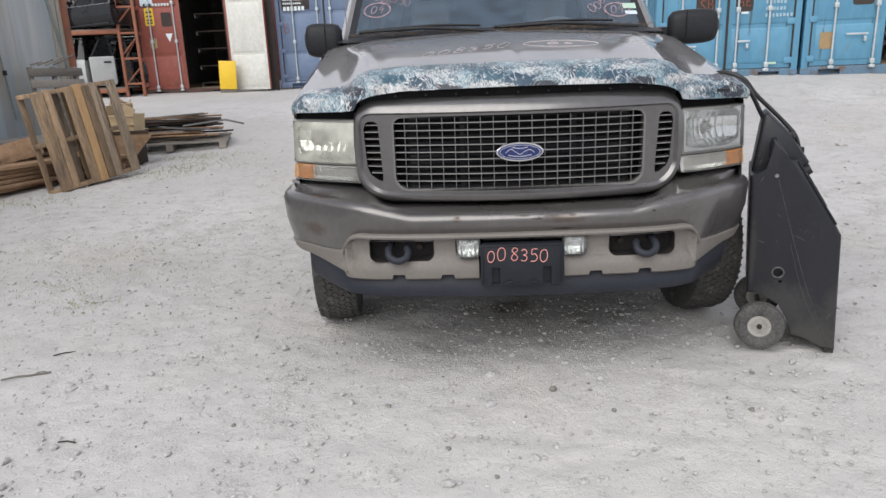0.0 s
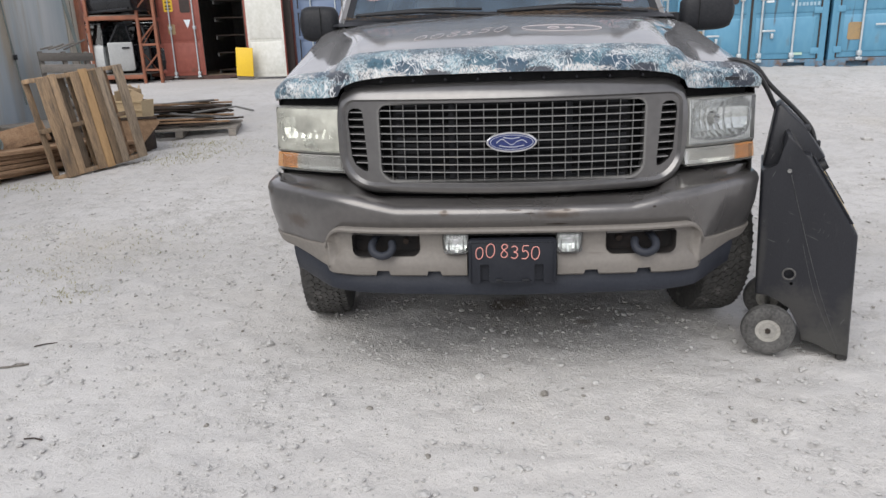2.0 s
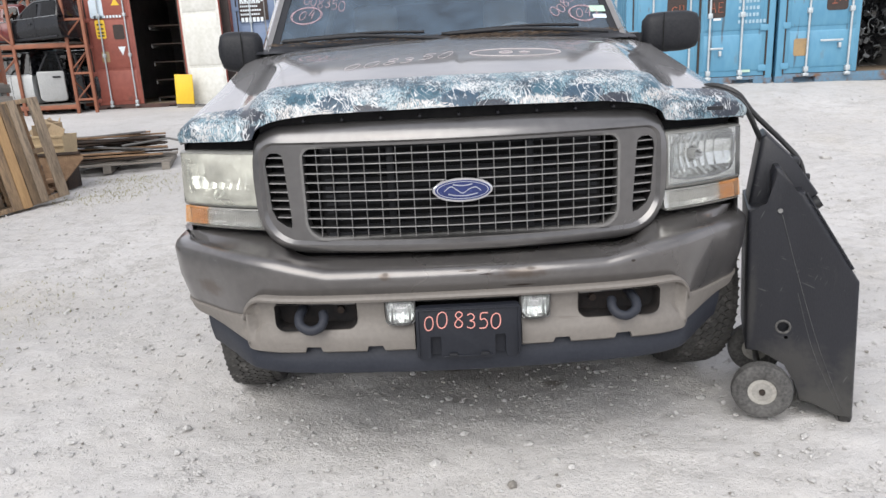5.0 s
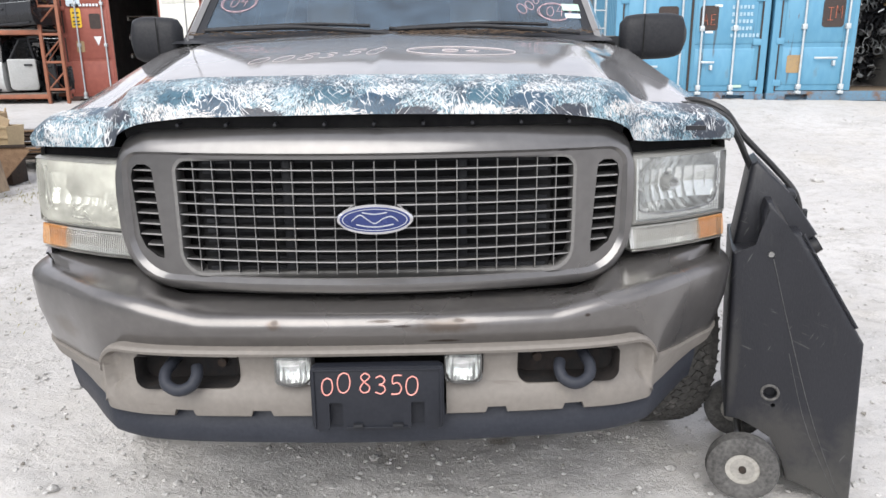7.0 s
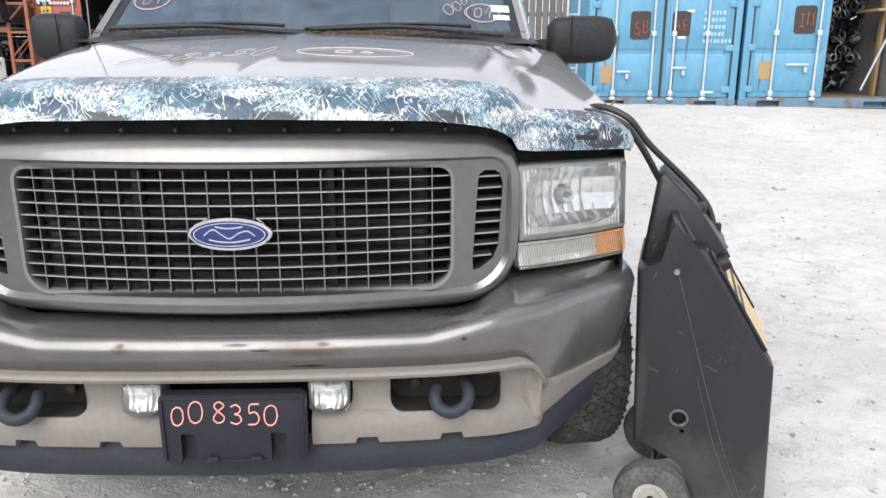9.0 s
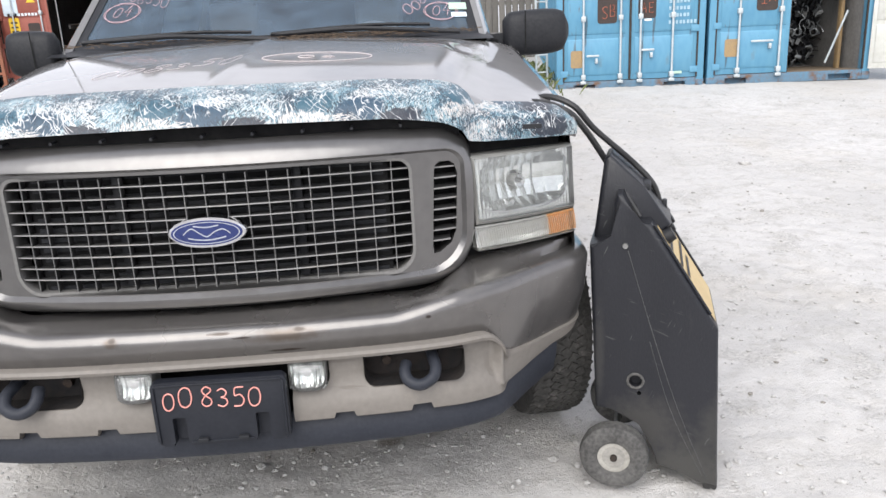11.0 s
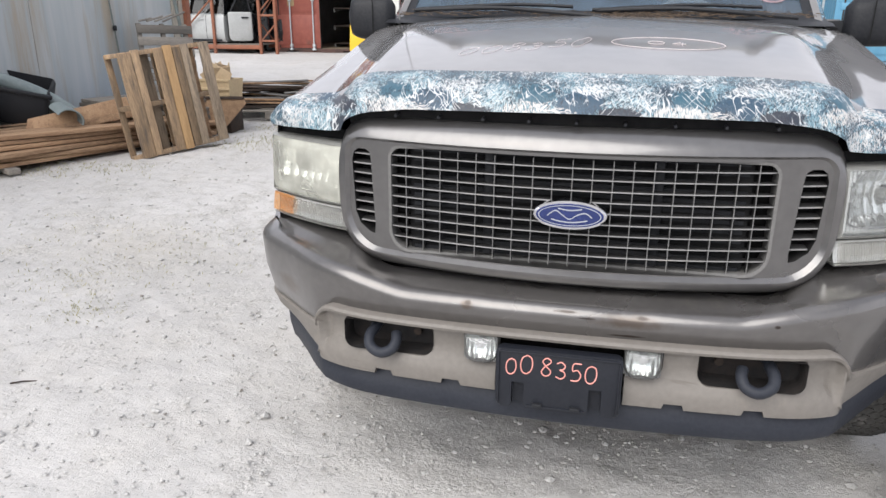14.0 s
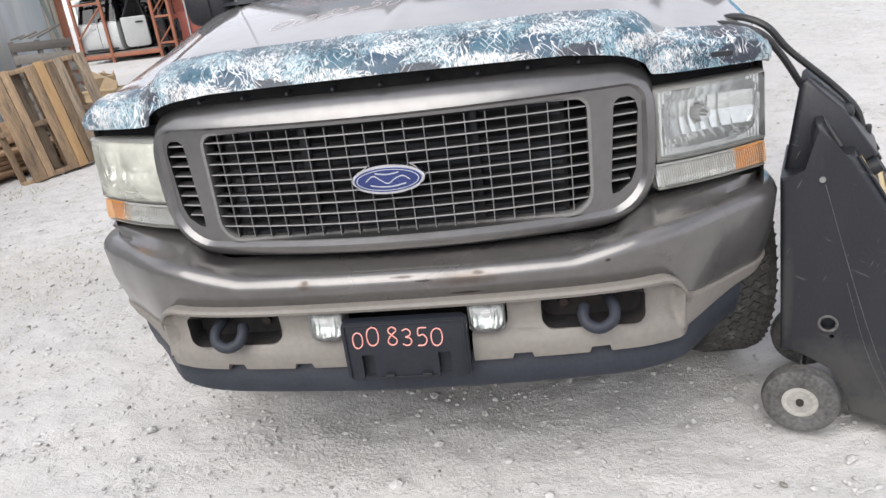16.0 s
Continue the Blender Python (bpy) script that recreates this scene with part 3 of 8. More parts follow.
    # first patch: dust spread wide to lighten ground the soft sun leaves dim
    for x, y, rx, ry, deep, tint in ((-0.5, -0.6, 3.4, 2.6, 0.4, (0.6, 0.582, 0.562)), (0.2, -0.7, 1.3, 0.9, 0.5, (0.64, 0.618, 0.592)), (-0.62, 0.42, 0.55, 0.22, 0.35, (0.4, 0.392, 0.38)), (-2.6, 1.9, 0.7, 0.6, 0.3, (0.4, 0.382, 0.355))):
        mp, le = nd.new("ShaderNodeMapping"), nd.new("ShaderNodeVectorMath")
        mp.vector_type = "TEXTURE"
        mp.inputs["Location"].default_value, mp.inputs["Scale"].default_value = (x, y, 0), (rx, ry, 1)
        le.operation = "LENGTH"
        ln.new(co.outputs["Object"], mp.inputs[0])
        ln.new(mp.outputs[0], le.inputs[0])
        col = mix(span(math2("ADD", le.outputs["Value"], drift.outputs["Fac"]), 1.6, 1.05, 0, deep), col, tint)
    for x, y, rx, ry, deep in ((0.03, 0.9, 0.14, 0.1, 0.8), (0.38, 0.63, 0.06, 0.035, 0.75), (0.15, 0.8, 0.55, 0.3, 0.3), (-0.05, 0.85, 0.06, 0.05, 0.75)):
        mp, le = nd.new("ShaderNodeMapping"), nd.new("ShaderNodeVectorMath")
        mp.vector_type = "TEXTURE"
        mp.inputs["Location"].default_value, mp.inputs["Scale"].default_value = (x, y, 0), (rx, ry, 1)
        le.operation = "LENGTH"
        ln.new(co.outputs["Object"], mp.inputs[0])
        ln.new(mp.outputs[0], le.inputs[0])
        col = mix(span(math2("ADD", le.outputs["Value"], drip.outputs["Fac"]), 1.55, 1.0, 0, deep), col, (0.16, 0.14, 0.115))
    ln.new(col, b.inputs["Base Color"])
    b.inputs["Roughness"].default_value = 0.95
    lump = math2("MULTIPLY", math2("SUBTRACT", 1.0, grit.outputs["Distance"]), math2("ADD", mask, 0.3))
    h = math2("ADD", math2("MULTIPLY", fine.outputs["Fac"], 1.3), math2("MULTIPLY", lump, 0.6))
    h = math2("ADD", h, math2("MULTIPLY", math2("MULTIPLY", tiny.outputs["Fac"], rough_), 0.45))
    h = math2("ADD", h, math2("MULTIPLY", patch_.outputs["Fac"], 1.1))
    h = math2("ADD", h, math2("MULTIPLY", clump.outputs["Fac"], 1.15))
    bp = nd.new("ShaderNodeBump")
    bp.inputs["Strength"].default_value, bp.inputs["Distance"].default_value = 0.42, 0.025
    ln.new(h, bp.inputs["Height"])
    ln.new(bp.outputs[0], b.inputs["Normal"])
    return m


GRAVEL = gravel_material()

# ---- mesh tools ----
def finish(bm, name, material, smooth=40.0):
    me = bpy.data.meshes.new(name)
    bmesh.ops.recalc_face_normals(bm, faces=bm.faces)
    bm.to_mesh(me)
    bm.free()
    for p in me.polygons:
        p.use_smooth = smooth > 0
    if smooth > 0:
        me.set_sharp_from_angle(angle=radians(smooth))
    me.materials.append(material)
    return me


def part(name, bm, material, parent=None, label="", smooth=40.0):
    ob = new(name, finish(bm, name, material, smooth))
    ob.parent = parent
    if label:
        tagged(ob, label)
    return ob


def thing(name, at, label, category, group="", kind="", turn=(0, 0, 0)):
    ob = new(name)
    ob.matrix_basis = pose(*at, *turn)
    return tagged(ob, label, category, group, kind)


def box(bm, lo, hi, bevel=0.0, m=None, seg=2):
    c = [(a + b) / 2 for a, b in zip(lo, hi)]
    s = [abs(b - a) for a, b in zip(lo, hi)]
    r = bmesh.ops.create_cube(bm, size=1.0, matrix=Matrix.LocRotScale(c, None, s))
    vs = r["verts"]
    if bevel > 0:
        es = list({e for v in vs for e in v.link_edges})
        out = bmesh.ops.bevel(bm, geom=es, offset=min(bevel, min(s) * 0.45), segments=seg, profile=0.5, affect="EDGES")
        vs = list({v for f in out["faces"] for v in f.verts} | {v for v in vs if v.is_valid})
    if m is not None:
        bmesh.ops.transform(bm, matrix=m, verts=vs)
    return vs


def boxbm(lo, hi, bevel=0.0, m=None, seg=2):
    bm = bmesh.new()
    box(bm, lo, hi, bevel, m, seg)
    return bm


def cyl(bm, p, q, r, r2=None, n=16):
    p, q = Vector(p), Vector(q)
    d = q - p
    m = Matrix.Translation((p + q) / 2) @ d.to_track_quat("Z", "Y").to_matrix().to_4x4()
    return bmesh.ops.create_cone(bm, cap_ends=True, segments=n, radius1=r, radius2=r if r2 is None else r2, depth=d.length, matrix=m)["verts"]


def cylbm(p, q, r, r2=None, n=16):
    bm = bmesh.new()
    cyl(bm, p, q, r, r2, n)
    return bm


def loft(bm, rings, closed=False, caps=False, wrap=False):
    """A skin over rings of equally many points; closed: each ring is a loop; wrap: the last ring joins the first."""
    vs = [[bm.verts.new(p) for p in ring] for ring in rings]
    n = len(rings[0])
    last = len(vs) if wrap else len(vs) - 1
    for i in range(last):
        a, b = vs[i], vs[(i + 1) % len(vs)]
        for j in range(n if closed else n - 1):
            k = (j + 1) % n
            bm.faces.new((a[j], a[k], b[k], b[j]))
    if caps:
        bm.faces.new(vs[0])
        bm.faces.new(vs[-1])
    return vs


def loftbm(rings, closed=False, caps=False, wrap=False):
    bm = bmesh.new()
    loft(bm, rings, closed, caps, wrap)
    return bm


def prism(bm, pts, a, b, m=None, bevel=0.0, seg=2):
    """A polygon (u, v) drawn out from a to b; u to x, v to z, the depth to y."""
    lo = [bm.verts.new((u, a, v)) for u, v in pts]
    hi = [bm.verts.new((u, b, v)) for u, v in pts]
    n = len(pts)
    fs = [bm.faces.new(lo), bm.faces.new(hi[::-1])]
    for i in range(n):
        k = (i + 1) % n
        fs.append(bm.faces.new((lo[i], hi[i], hi[k], lo[k])))
    vs = lo + hi
    if bevel > 0:
        es = list({e for f in fs[:2] for e in f.edges})
        out = bmesh.ops.bevel(bm, geom=es, offset=bevel, segments=seg, profile=0.5, affect="EDGES")
        vs = list({v for f in out["faces"] for v in f.verts} | {v for v in vs if v.is_valid})
    if m is not None:
        bmesh.ops.transform(bm, matrix=m, verts=vs)
    return vs


def prismbm(pts, a, b, m=None, bevel=0.0, seg=2):
    bm = bmesh.new()
    prism(bm, pts, a, b, m, bevel, seg)
    return bm


def tube(bm, pts, r, n=8, caps=True):
    """A round tube along a polyline."""
    pts = [Vector(p) for p in pts]
    rings, up = [], None
    for i, p in enumerate(pts):
        d = (pts[min(i + 1, len(pts) - 1)] - pts[max(i - 1, 0)]).normalized()
        if up is None:
            up = Vector((0, 0, 1)) if abs(d.z) < 0.9 else Vector((1, 0, 0))
        s = d.cross(up).normalized()
        up = s.cross(d).normalized()
        rr = r[i] if isinstance(r, (list, tuple)) else r
        rings.append([p + s * (rr * math.cos(2 * math.pi * k / n)) + up * (rr * math.sin(2 * math.pi * k / n)) for k in range(n)])
    loft(bm, rings, closed=True, caps=caps)


def tubebm(pts, r, n=8, caps=True):
    bm = bmesh.new()
    tube(bm, pts, r, n, caps)
    return bm


def curve_pts(pts, n):
    """n points on a smooth curve through pts."""
    pts = [Vector(p) for p in pts]
    out = []
    for i in range(n):
        f = i / (n - 1) * (len(pts) - 1)
        k = min(int(f), len(pts) - 2)
        t = f - k
        p0, p1, p2, p3 = pts[max(k - 1, 0)], pts[k], pts[k + 1], pts[min(k + 2, len(pts) - 1)]
        out.append(0.5 * ((2 * p1) + (p2 - p0) * t + (2 * p0 - 5 * p1 + 4 * p2 - p3) * t * t + (3 * p1 - p0 - 3 * p2 + p3) * t ** 3))
    return out


def lerp_table(x, table):
    """The value at x of a table of (x, value), with smooth passages."""
    if x <= table[0][0]:
        return table[0][1]
    for (a, va), (b, vb) in zip(table, table[1:]):
        if x <= b:
            t = (x - a) / (b - a)
            return va + (vb - va) * t
    return table[-1][1]


def rounded(x0, z0, x1, z1, r, n=5):
    """A rounded rectangle as points (u, v); r: one radius, or four from the lower left, counter-clockwise."""
    rs = r if isinstance(r, (list, tuple)) else [r] * 4
    out = []
    for (cx, cz, a0), rr in zip(((x0, z0, 180), (x1, z0, 270), (x1, z1, 0), (x0, z1, 90)), rs):
        ox, oz = (rr if cx == x0 else -rr), (rr if cz == z0 else -rr)
        for k in range(n + 1):
            a = radians(a0 + 90 * k / n)
            out.append((cx + ox + rr * math.cos(a), cz + oz + rr * math.sin(a)))
    return out


def carve(bm, cutters):
    """The mesh with the cutters taken out of it."""
    me = bpy.data.meshes.new("solid")
    bmesh.ops.recalc_face_normals(bm, faces=bm.faces)
    bm.to_mesh(me)
    bm.free()
    ob = new("solid", me)
    obs = []
    for c in cutters:
        cm = bpy.data.meshes.new("cutter")
        bmesh.ops.recalc_face_normals(c, faces=c.faces)
        c.to_mesh(cm)
        c.free()
        co = new("cutter", cm)
        obs.append(co)
        md = ob.modifiers.new("cut", "BOOLEAN")
        md.operation, md.object, md.solver = "DIFFERENCE", co, "EXACT"
    got = bpy.data.meshes.new_from_object(ob.evaluated_get(bpy.context.evaluated_depsgraph_get()))
    out = bmesh.new()
    out.from_mesh(got)
    for o in (ob, *obs):
        bpy.data.objects.remove(o)
    bpy.data.meshes.remove(got)
    return out


STROKES = {
    "0": [[(0.5, 1), (0.15, 0.85), (0.02, 0.5), (0.15, 0.12), (0.5, 0), (0.85, 0.15), (0.98, 0.5), (0.85, 0.88), (0.5, 1)]],
    "8": [[(0.8, 0.9), (0.45, 1), (0.15, 0.8), (0.4, 0.56), (0.85, 0.3), (0.75, 0.05), (0.35, 0), (0.1, 0.2), (0.35, 0.5), (0.8, 0.75), (0.8, 0.9)]],
    "3": [[(0.1, 0.9), (0.5, 1), (0.85, 0.8), (0.7, 0.58), (0.4, 0.52), (0.8, 0.42), (0.9, 0.18), (0.55, 0), (0.08, 0.1)]],
    "5": [[(0.9, 1), (0.25, 0.97), (0.2, 0.58), (0.6, 0.62), (0.9, 0.35), (0.7, 0.05), (0.1, 0.02)]],
    "4": [[(0.6, 1), (0.1, 0.4), (0.9, 0.4)], [(0.7, 0.7), (0.65, 0)]],
    "S": [[(0.9, 0.9), (0.5, 1), (0.1, 0.8), (0.4, 0.55), (0.85, 0.3), (0.6, 0), (0.1, 0.1)]],
    "B": [[(0.1, 0), (0.1, 1), (0.7, 0.95), (0.75, 0.6), (0.15, 0.52), (0.85, 0.4), (0.8, 0.05), (0.1, 0)]],
    "A": [[(0.05, 0), (0.5, 1), (0.9, 0)], [(0.2, 0.4), (0.8, 0.4)]],
    "E": [[(0.9, 1), (0.1, 1), (0.1, 0), (0.9, 0)], [(0.1, 0.5), (0.7, 0.5)]],
    "I": [[(0.5, 0), (0.5, 1)], [(0.1, 1), (0.9, 1)], [(0.1, 0), (0.9, 0)]],
    "M": [[(0.05, 0), (0.1, 1), (0.5, 0.4), (0.9, 1), (0.95, 0)]],
}


def writing(text, place, w, h, gap, r, lift=0.0, skew=0.0):
    """Hand-drawn characters: place(u, v) gives the point for u along the line and v up from it."""
    bm = bmesh.new()
    rng = random.Random(len(text) * 7 + int(w * 1e4))
    u = 0.0
    for ch in text:
        if ch == " ":
            u += w * 0.5
            continue
        dv = rng.uniform(-0.12, 0.12) * h
        sc = rng.uniform(0.9, 1.1)
        for st in STROKES[ch]:
            pts = curve_pts([(u + (a + skew * b) * w * sc, dv + b * h * sc, 0) for a, b in st], 5 * len(st)) if ch in "0835S" else [Vector((u + (a + skew * b) * w * sc, dv + b * h * sc, 0)) for a, b in st]
            tube(bm, [place(p.x, p.y) for p in pts], r, 5)
        u += w + gap
    return bm


def rise(x, y):
    """The height of the yard's surface: level round the car, rising to the back, more so to the east."""
    d = max(0.0, y - 1.6)
    d = d * d / (d + 1.2)
    t = min(1.0, max(0.0, (x + 4.5) / 8.5))
    t = t * t * (3 - 2 * t)
    s = 0.055 + (0.097 - 0.055) * t
    d = min(d, 16.0)
    return s * d / (1 + (1 - t) * d / 24)

# ---- the yard's ground ----
def build_ground():
    def spread(fine, n_fine, far, n_far):
        a, b = fine
        inner = list(np.linspace(a, b, n_fine))
        step = inner[1] - inner[0]
        grow = (far - max(abs(a), abs(b)))
        outs = [grow * ((k + 1) / n_far) ** 4 + step * (k + 1) for k in range(n_far)]
        return [a - o for o in outs[::-1]] + inner + [b + o for o in outs]

    xs = spread((-6.0, 6.0), 401, 900.0, 34)
    ys = spread((-3.2, 8.0), 375, 900.0, 34)
    nx, ny = len(xs), len(ys)
    verts = []
    for y in ys:
        for x in xs:
            z = rise(x, y)
            if abs(x) < 12 and -8 < y < 18:
                p = Vector((x, y, 0))
                z += 0.012 * noise.noise(p * 1.1) + 0.008 * noise.noise(p * 3.7) + 0.010 * noise.noise(p * 8.0) + 0.008 * noise.noise(p * 17.0)
                # wheel ruts behind and before the car
                for cx in (-0.9, 0.95):
                    z -= 0.008 * math.exp(-(((x - cx) / 0.16) ** 2)) * (1 if y < 2 else 0.4)
            verts.append((x, y, z + 0.008))
    faces = [(j * nx + i, j * nx + i + 1, (j + 1) * nx + i + 1, (j + 1) * nx + i) for j in range(ny - 1) for i in range(nx - 1)]
    me = bpy.data.meshes.new("ground")
    me.from_pydata(verts, [], faces)
    for p in me.polygons:
        p.use_smooth = True
    me.materials.append(GRAVEL)
    return tagged(new("ground", me), "pale crushed limestone gravel yard with ruts and dust", "ground", kind="structure")


ground = build_ground()


def ground_z(x, y):
    p = Vector((x, y, 0))
    return rise(x, y) + 0.012 * noise.noise(p * 1.1) + 0.008 * noise.noise(p * 3.7) + 0.008


def build_pebbles(name, label, spots, rng, stone):
    """Loose stones: small low-poly lumps, most of them close to where one walks."""
    base = bmesh.new()
    bmesh.ops.create_icosphere(base, subdivisions=1, radius=1.0)
    bv = np.array([v.co[:] for v in base.verts])
    bf = [[v.index for v in f.verts] for f in base.faces]
    base.free()
    verts, faces, k = [], [], 0
    for x, y, r in spots:
        jit = bv * (1 + rng.uniform(-0.3, 0.3, (len(bv), 1)))
        a = rng.uniform(0, 6.28)
        c, s = math.cos(a), math.sin(a)
        pts = jit * [r * rng.uniform(0.8, 1.5), r, r * rng.uniform(0.45, 0.75)]
        z = ground_z(x, y) + r * 0.28
        verts += [(x + p[0] * c - p[1] * s, y + p[0] * s + p[1] * c, z + p[2]) for p in pts]
        faces += [[i + k for i in f] for f in bf]
        k += len(bv)
    me = bpy.data.meshes.new(name)
    me.from_pydata(verts, [], faces)
    me.materials.append(stone)
    return tagged(new(name, me), label, "pebbles", kind="stuff")


rng = np.random.default_rng(5)
spots = []
for _ in range(27000):
    x, y = rng.normal(-0.3, 1.9), rng.uniform(-2.6, 3.2)
    spots.append((x, y, 0.0025 + 0.0075 * rng.random() ** 5))
for _ in range(3500):
    x, y = rng.uniform(-5, 7), rng.uniform(1, 9)
    spots.append((x, y, 0.005 + 0.012 * rng.random() ** 4))
for _ in range(760):
    x, y = rng.normal(-0.2, 1.7), rng.uniform(-2.3, 3)
    spots.append((x, y, 0.007 + 0.012 * rng.random() ** 3))
spots += [(-0.13, 0.06, 0.024), (-0.14, -0.2, 0.022), (-1.1, 0.38, 0.022), (-1.95, 0.0, 0.024), (3.75, 4.8, 0.05), (-0.3, -0.75, 0.022)]
build_pebbles("loose_pebbles", "loose pale limestone pebbles strewn over the gravel", spots, rng, STONEM)
chips = [(rng.normal(-0.4, 2.0), rng.uniform(-2.4, 4.5), 0.003 + 0.009 * rng.random() ** 3) for _ in range(900)] + [(0.12, -0.1, 0.02), (-0.55, -0.2, 0.014), (0.85, -0.3, 0.014), (3.2, 3.4, 0.02)]
build_pebbles("dark_chips", "dark chips of bark and rusty grit scattered on the gravel", chips, rng, CHIPM)

# ---- the car ----
CAR = thing("suv", (0, 0, 0), "gray metallic full-size SUV with camouflage bug deflector and chalked lot number", "car")


def mirror_x(pts):
    return [(-x, y) for x, y in pts[::-1] if x > 0] + list(pts)


PLAN = mirror_x([(0, -0.062), (0.15, -0.061), (0.3, -0.056), (0.42, -0.049), (0.52, -0.038), (0.6, -0.022), (0.66, 0.0), (0.72, 0.033), (0.79, 0.085), (0.86, 0.145), (0.928, 0.2), (0.982, 0.25), (1.018, 0.31), (1.034, 0.38), (1.04, 0.46), (1.04, 0.58)])


def plan_points(n):
    """The bumper's front line from side to side: place and outward normal."""
    c = curve_pts([(x, y, 0) for x, y in PLAN], n)
    out = []
    for i, p in enumerate(c):
        d = (c[min(i + 1, n - 1)] - c[max(i - 1, 0)]).normalized()
        out.append((p, Vector((d.y, -d.x, 0))))
    return out


Z_RIDGE = [(0, 0.742), (0.44, 0.744), (0.6, 0.778), (0.68, 0.786), (0.9, 0.79), (1.02, 0.79)]
Z_LOW = [(0, 0.668), (0.65, 0.668), (0.672, 0.664), (0.688, 0.655), (0.702, 0.64), (0.716, 0.618), (0.729, 0.599), (0.743, 0.588), (0.76, 0.582), (0.85, 0.574), (0.95, 0.576), (1.04, 0.575)]
Z_TAN = [(0, 0.482), (0.5, 0.48), (0.705, 0.472), (0.73, 0.476), (0.745, 0.492), (0.84, 0.512), (0.92, 0.53), (1.04, 0.545)]


def tuck(ax, z):
    """How far the bumper's corners draw in towards the foot."""
    return min(1, max(0, (ax - 0.72) / 0.2)) * lerp_table(z, [(0.4, 0.062), (0.45, 0.046), (0.5, 0.032), (0.55, 0.02), (0.6, 0.01), (0.67, 0.0)])


Y_BACK = [(0, 0.03), (0.5, 0.05), (0.54, 0.065), (0.635, 0.15), (0.76, 0.185), (0.96, 0.285), (1.02, 0.4)]
Z_BACK = [(0, 0.766), (0.52, 0.768), (0.56, 0.775), (0.635, 0.83), (0.76, 0.838), (0.95, 0.835), (1.02, 0.83)]


def build_bumper():
    rings = []
    for p, n in plan_points(221):
        ax = abs(p.x)
        zr, zl = lerp_table(ax, Z_RIDGE), lerp_table(ax, Z_LOW)
        side = min(1, max(0, (p.y - 0.3) / 0.12))
        back = Vector((p.x * 0.985, lerp_table(ax, Y_BACK), lerp_table(ax, Z_BACK)))
        if side > 0:
            back = Vector((p.x * (1 - 0.05), p.y, lerp_table(ax, Z_BACK)))
        ridge_top = Vector((p.x, p.y, 0)) - n * 0.058 + Vector((0, 0, zr + 0.0145))
        mid = back.lerp(ridge_top, 0.5)
        mid.z = max(back.z, ridge_top.z) * 0.5 + min(back.z, ridge_top.z) * 0.5 + 0.004
        ring = [back - Vector((0, -0.05, 0)), back, mid, ridge_top,
                p - n * 0.038 + Vector((0, 0, zr + 0.0125)), p - n * 0.021 + Vector((0, 0, zr + 0.0065)), p - n * 0.0085 + Vector((0, 0, zr - 0.005)),
                p - n * 0.002 + Vector((0, 0, zr - 0.021)), p - n * (0.009 + tuck(ax, (zr + zl) / 2)) + Vector((0, 0, (zr + zl) / 2 - 0.005)),
                p - n * (0.02 + tuck(ax, zl)) + Vector((0, 0, zl)), p - n * (0.03 + tuck(ax, zl - 0.03)) + Vector((0, 0, zl - 0.03)), p - n * 0.13 + Vector((0, 0, zl - 0.03))]
        rings.append(ring)
    # soft dents over the middle
    for ring in rings:
        for v in ring[3:9]:
            v.y += 0.006 * math.exp(-(((v.x - 0.16) / 0.07) ** 2)) + 0.003 * math.exp(-(((v.x + 0.25) / 0.03) ** 2))
            v.z -= 0.004 * math.exp(-(((v.x - 0.16) / 0.06) ** 2))
    ob = part("bumper", loftbm(rings), BUMPER, CAR, "gray painted bumper with rust spots and scuffs", 62)
    return ob


bumper = build_bumper()


def skin_y(x, z_off=0.0):
    pts = [p for p, _ in plan_points(81)]
    for a, b in zip(pts, pts[1:]):
        if a.x <= x <= b.x:
            return a.y + (b.y - a.y) * (x - a.x) / max(1e-6, b.x - a.x)
    return pts[0].y


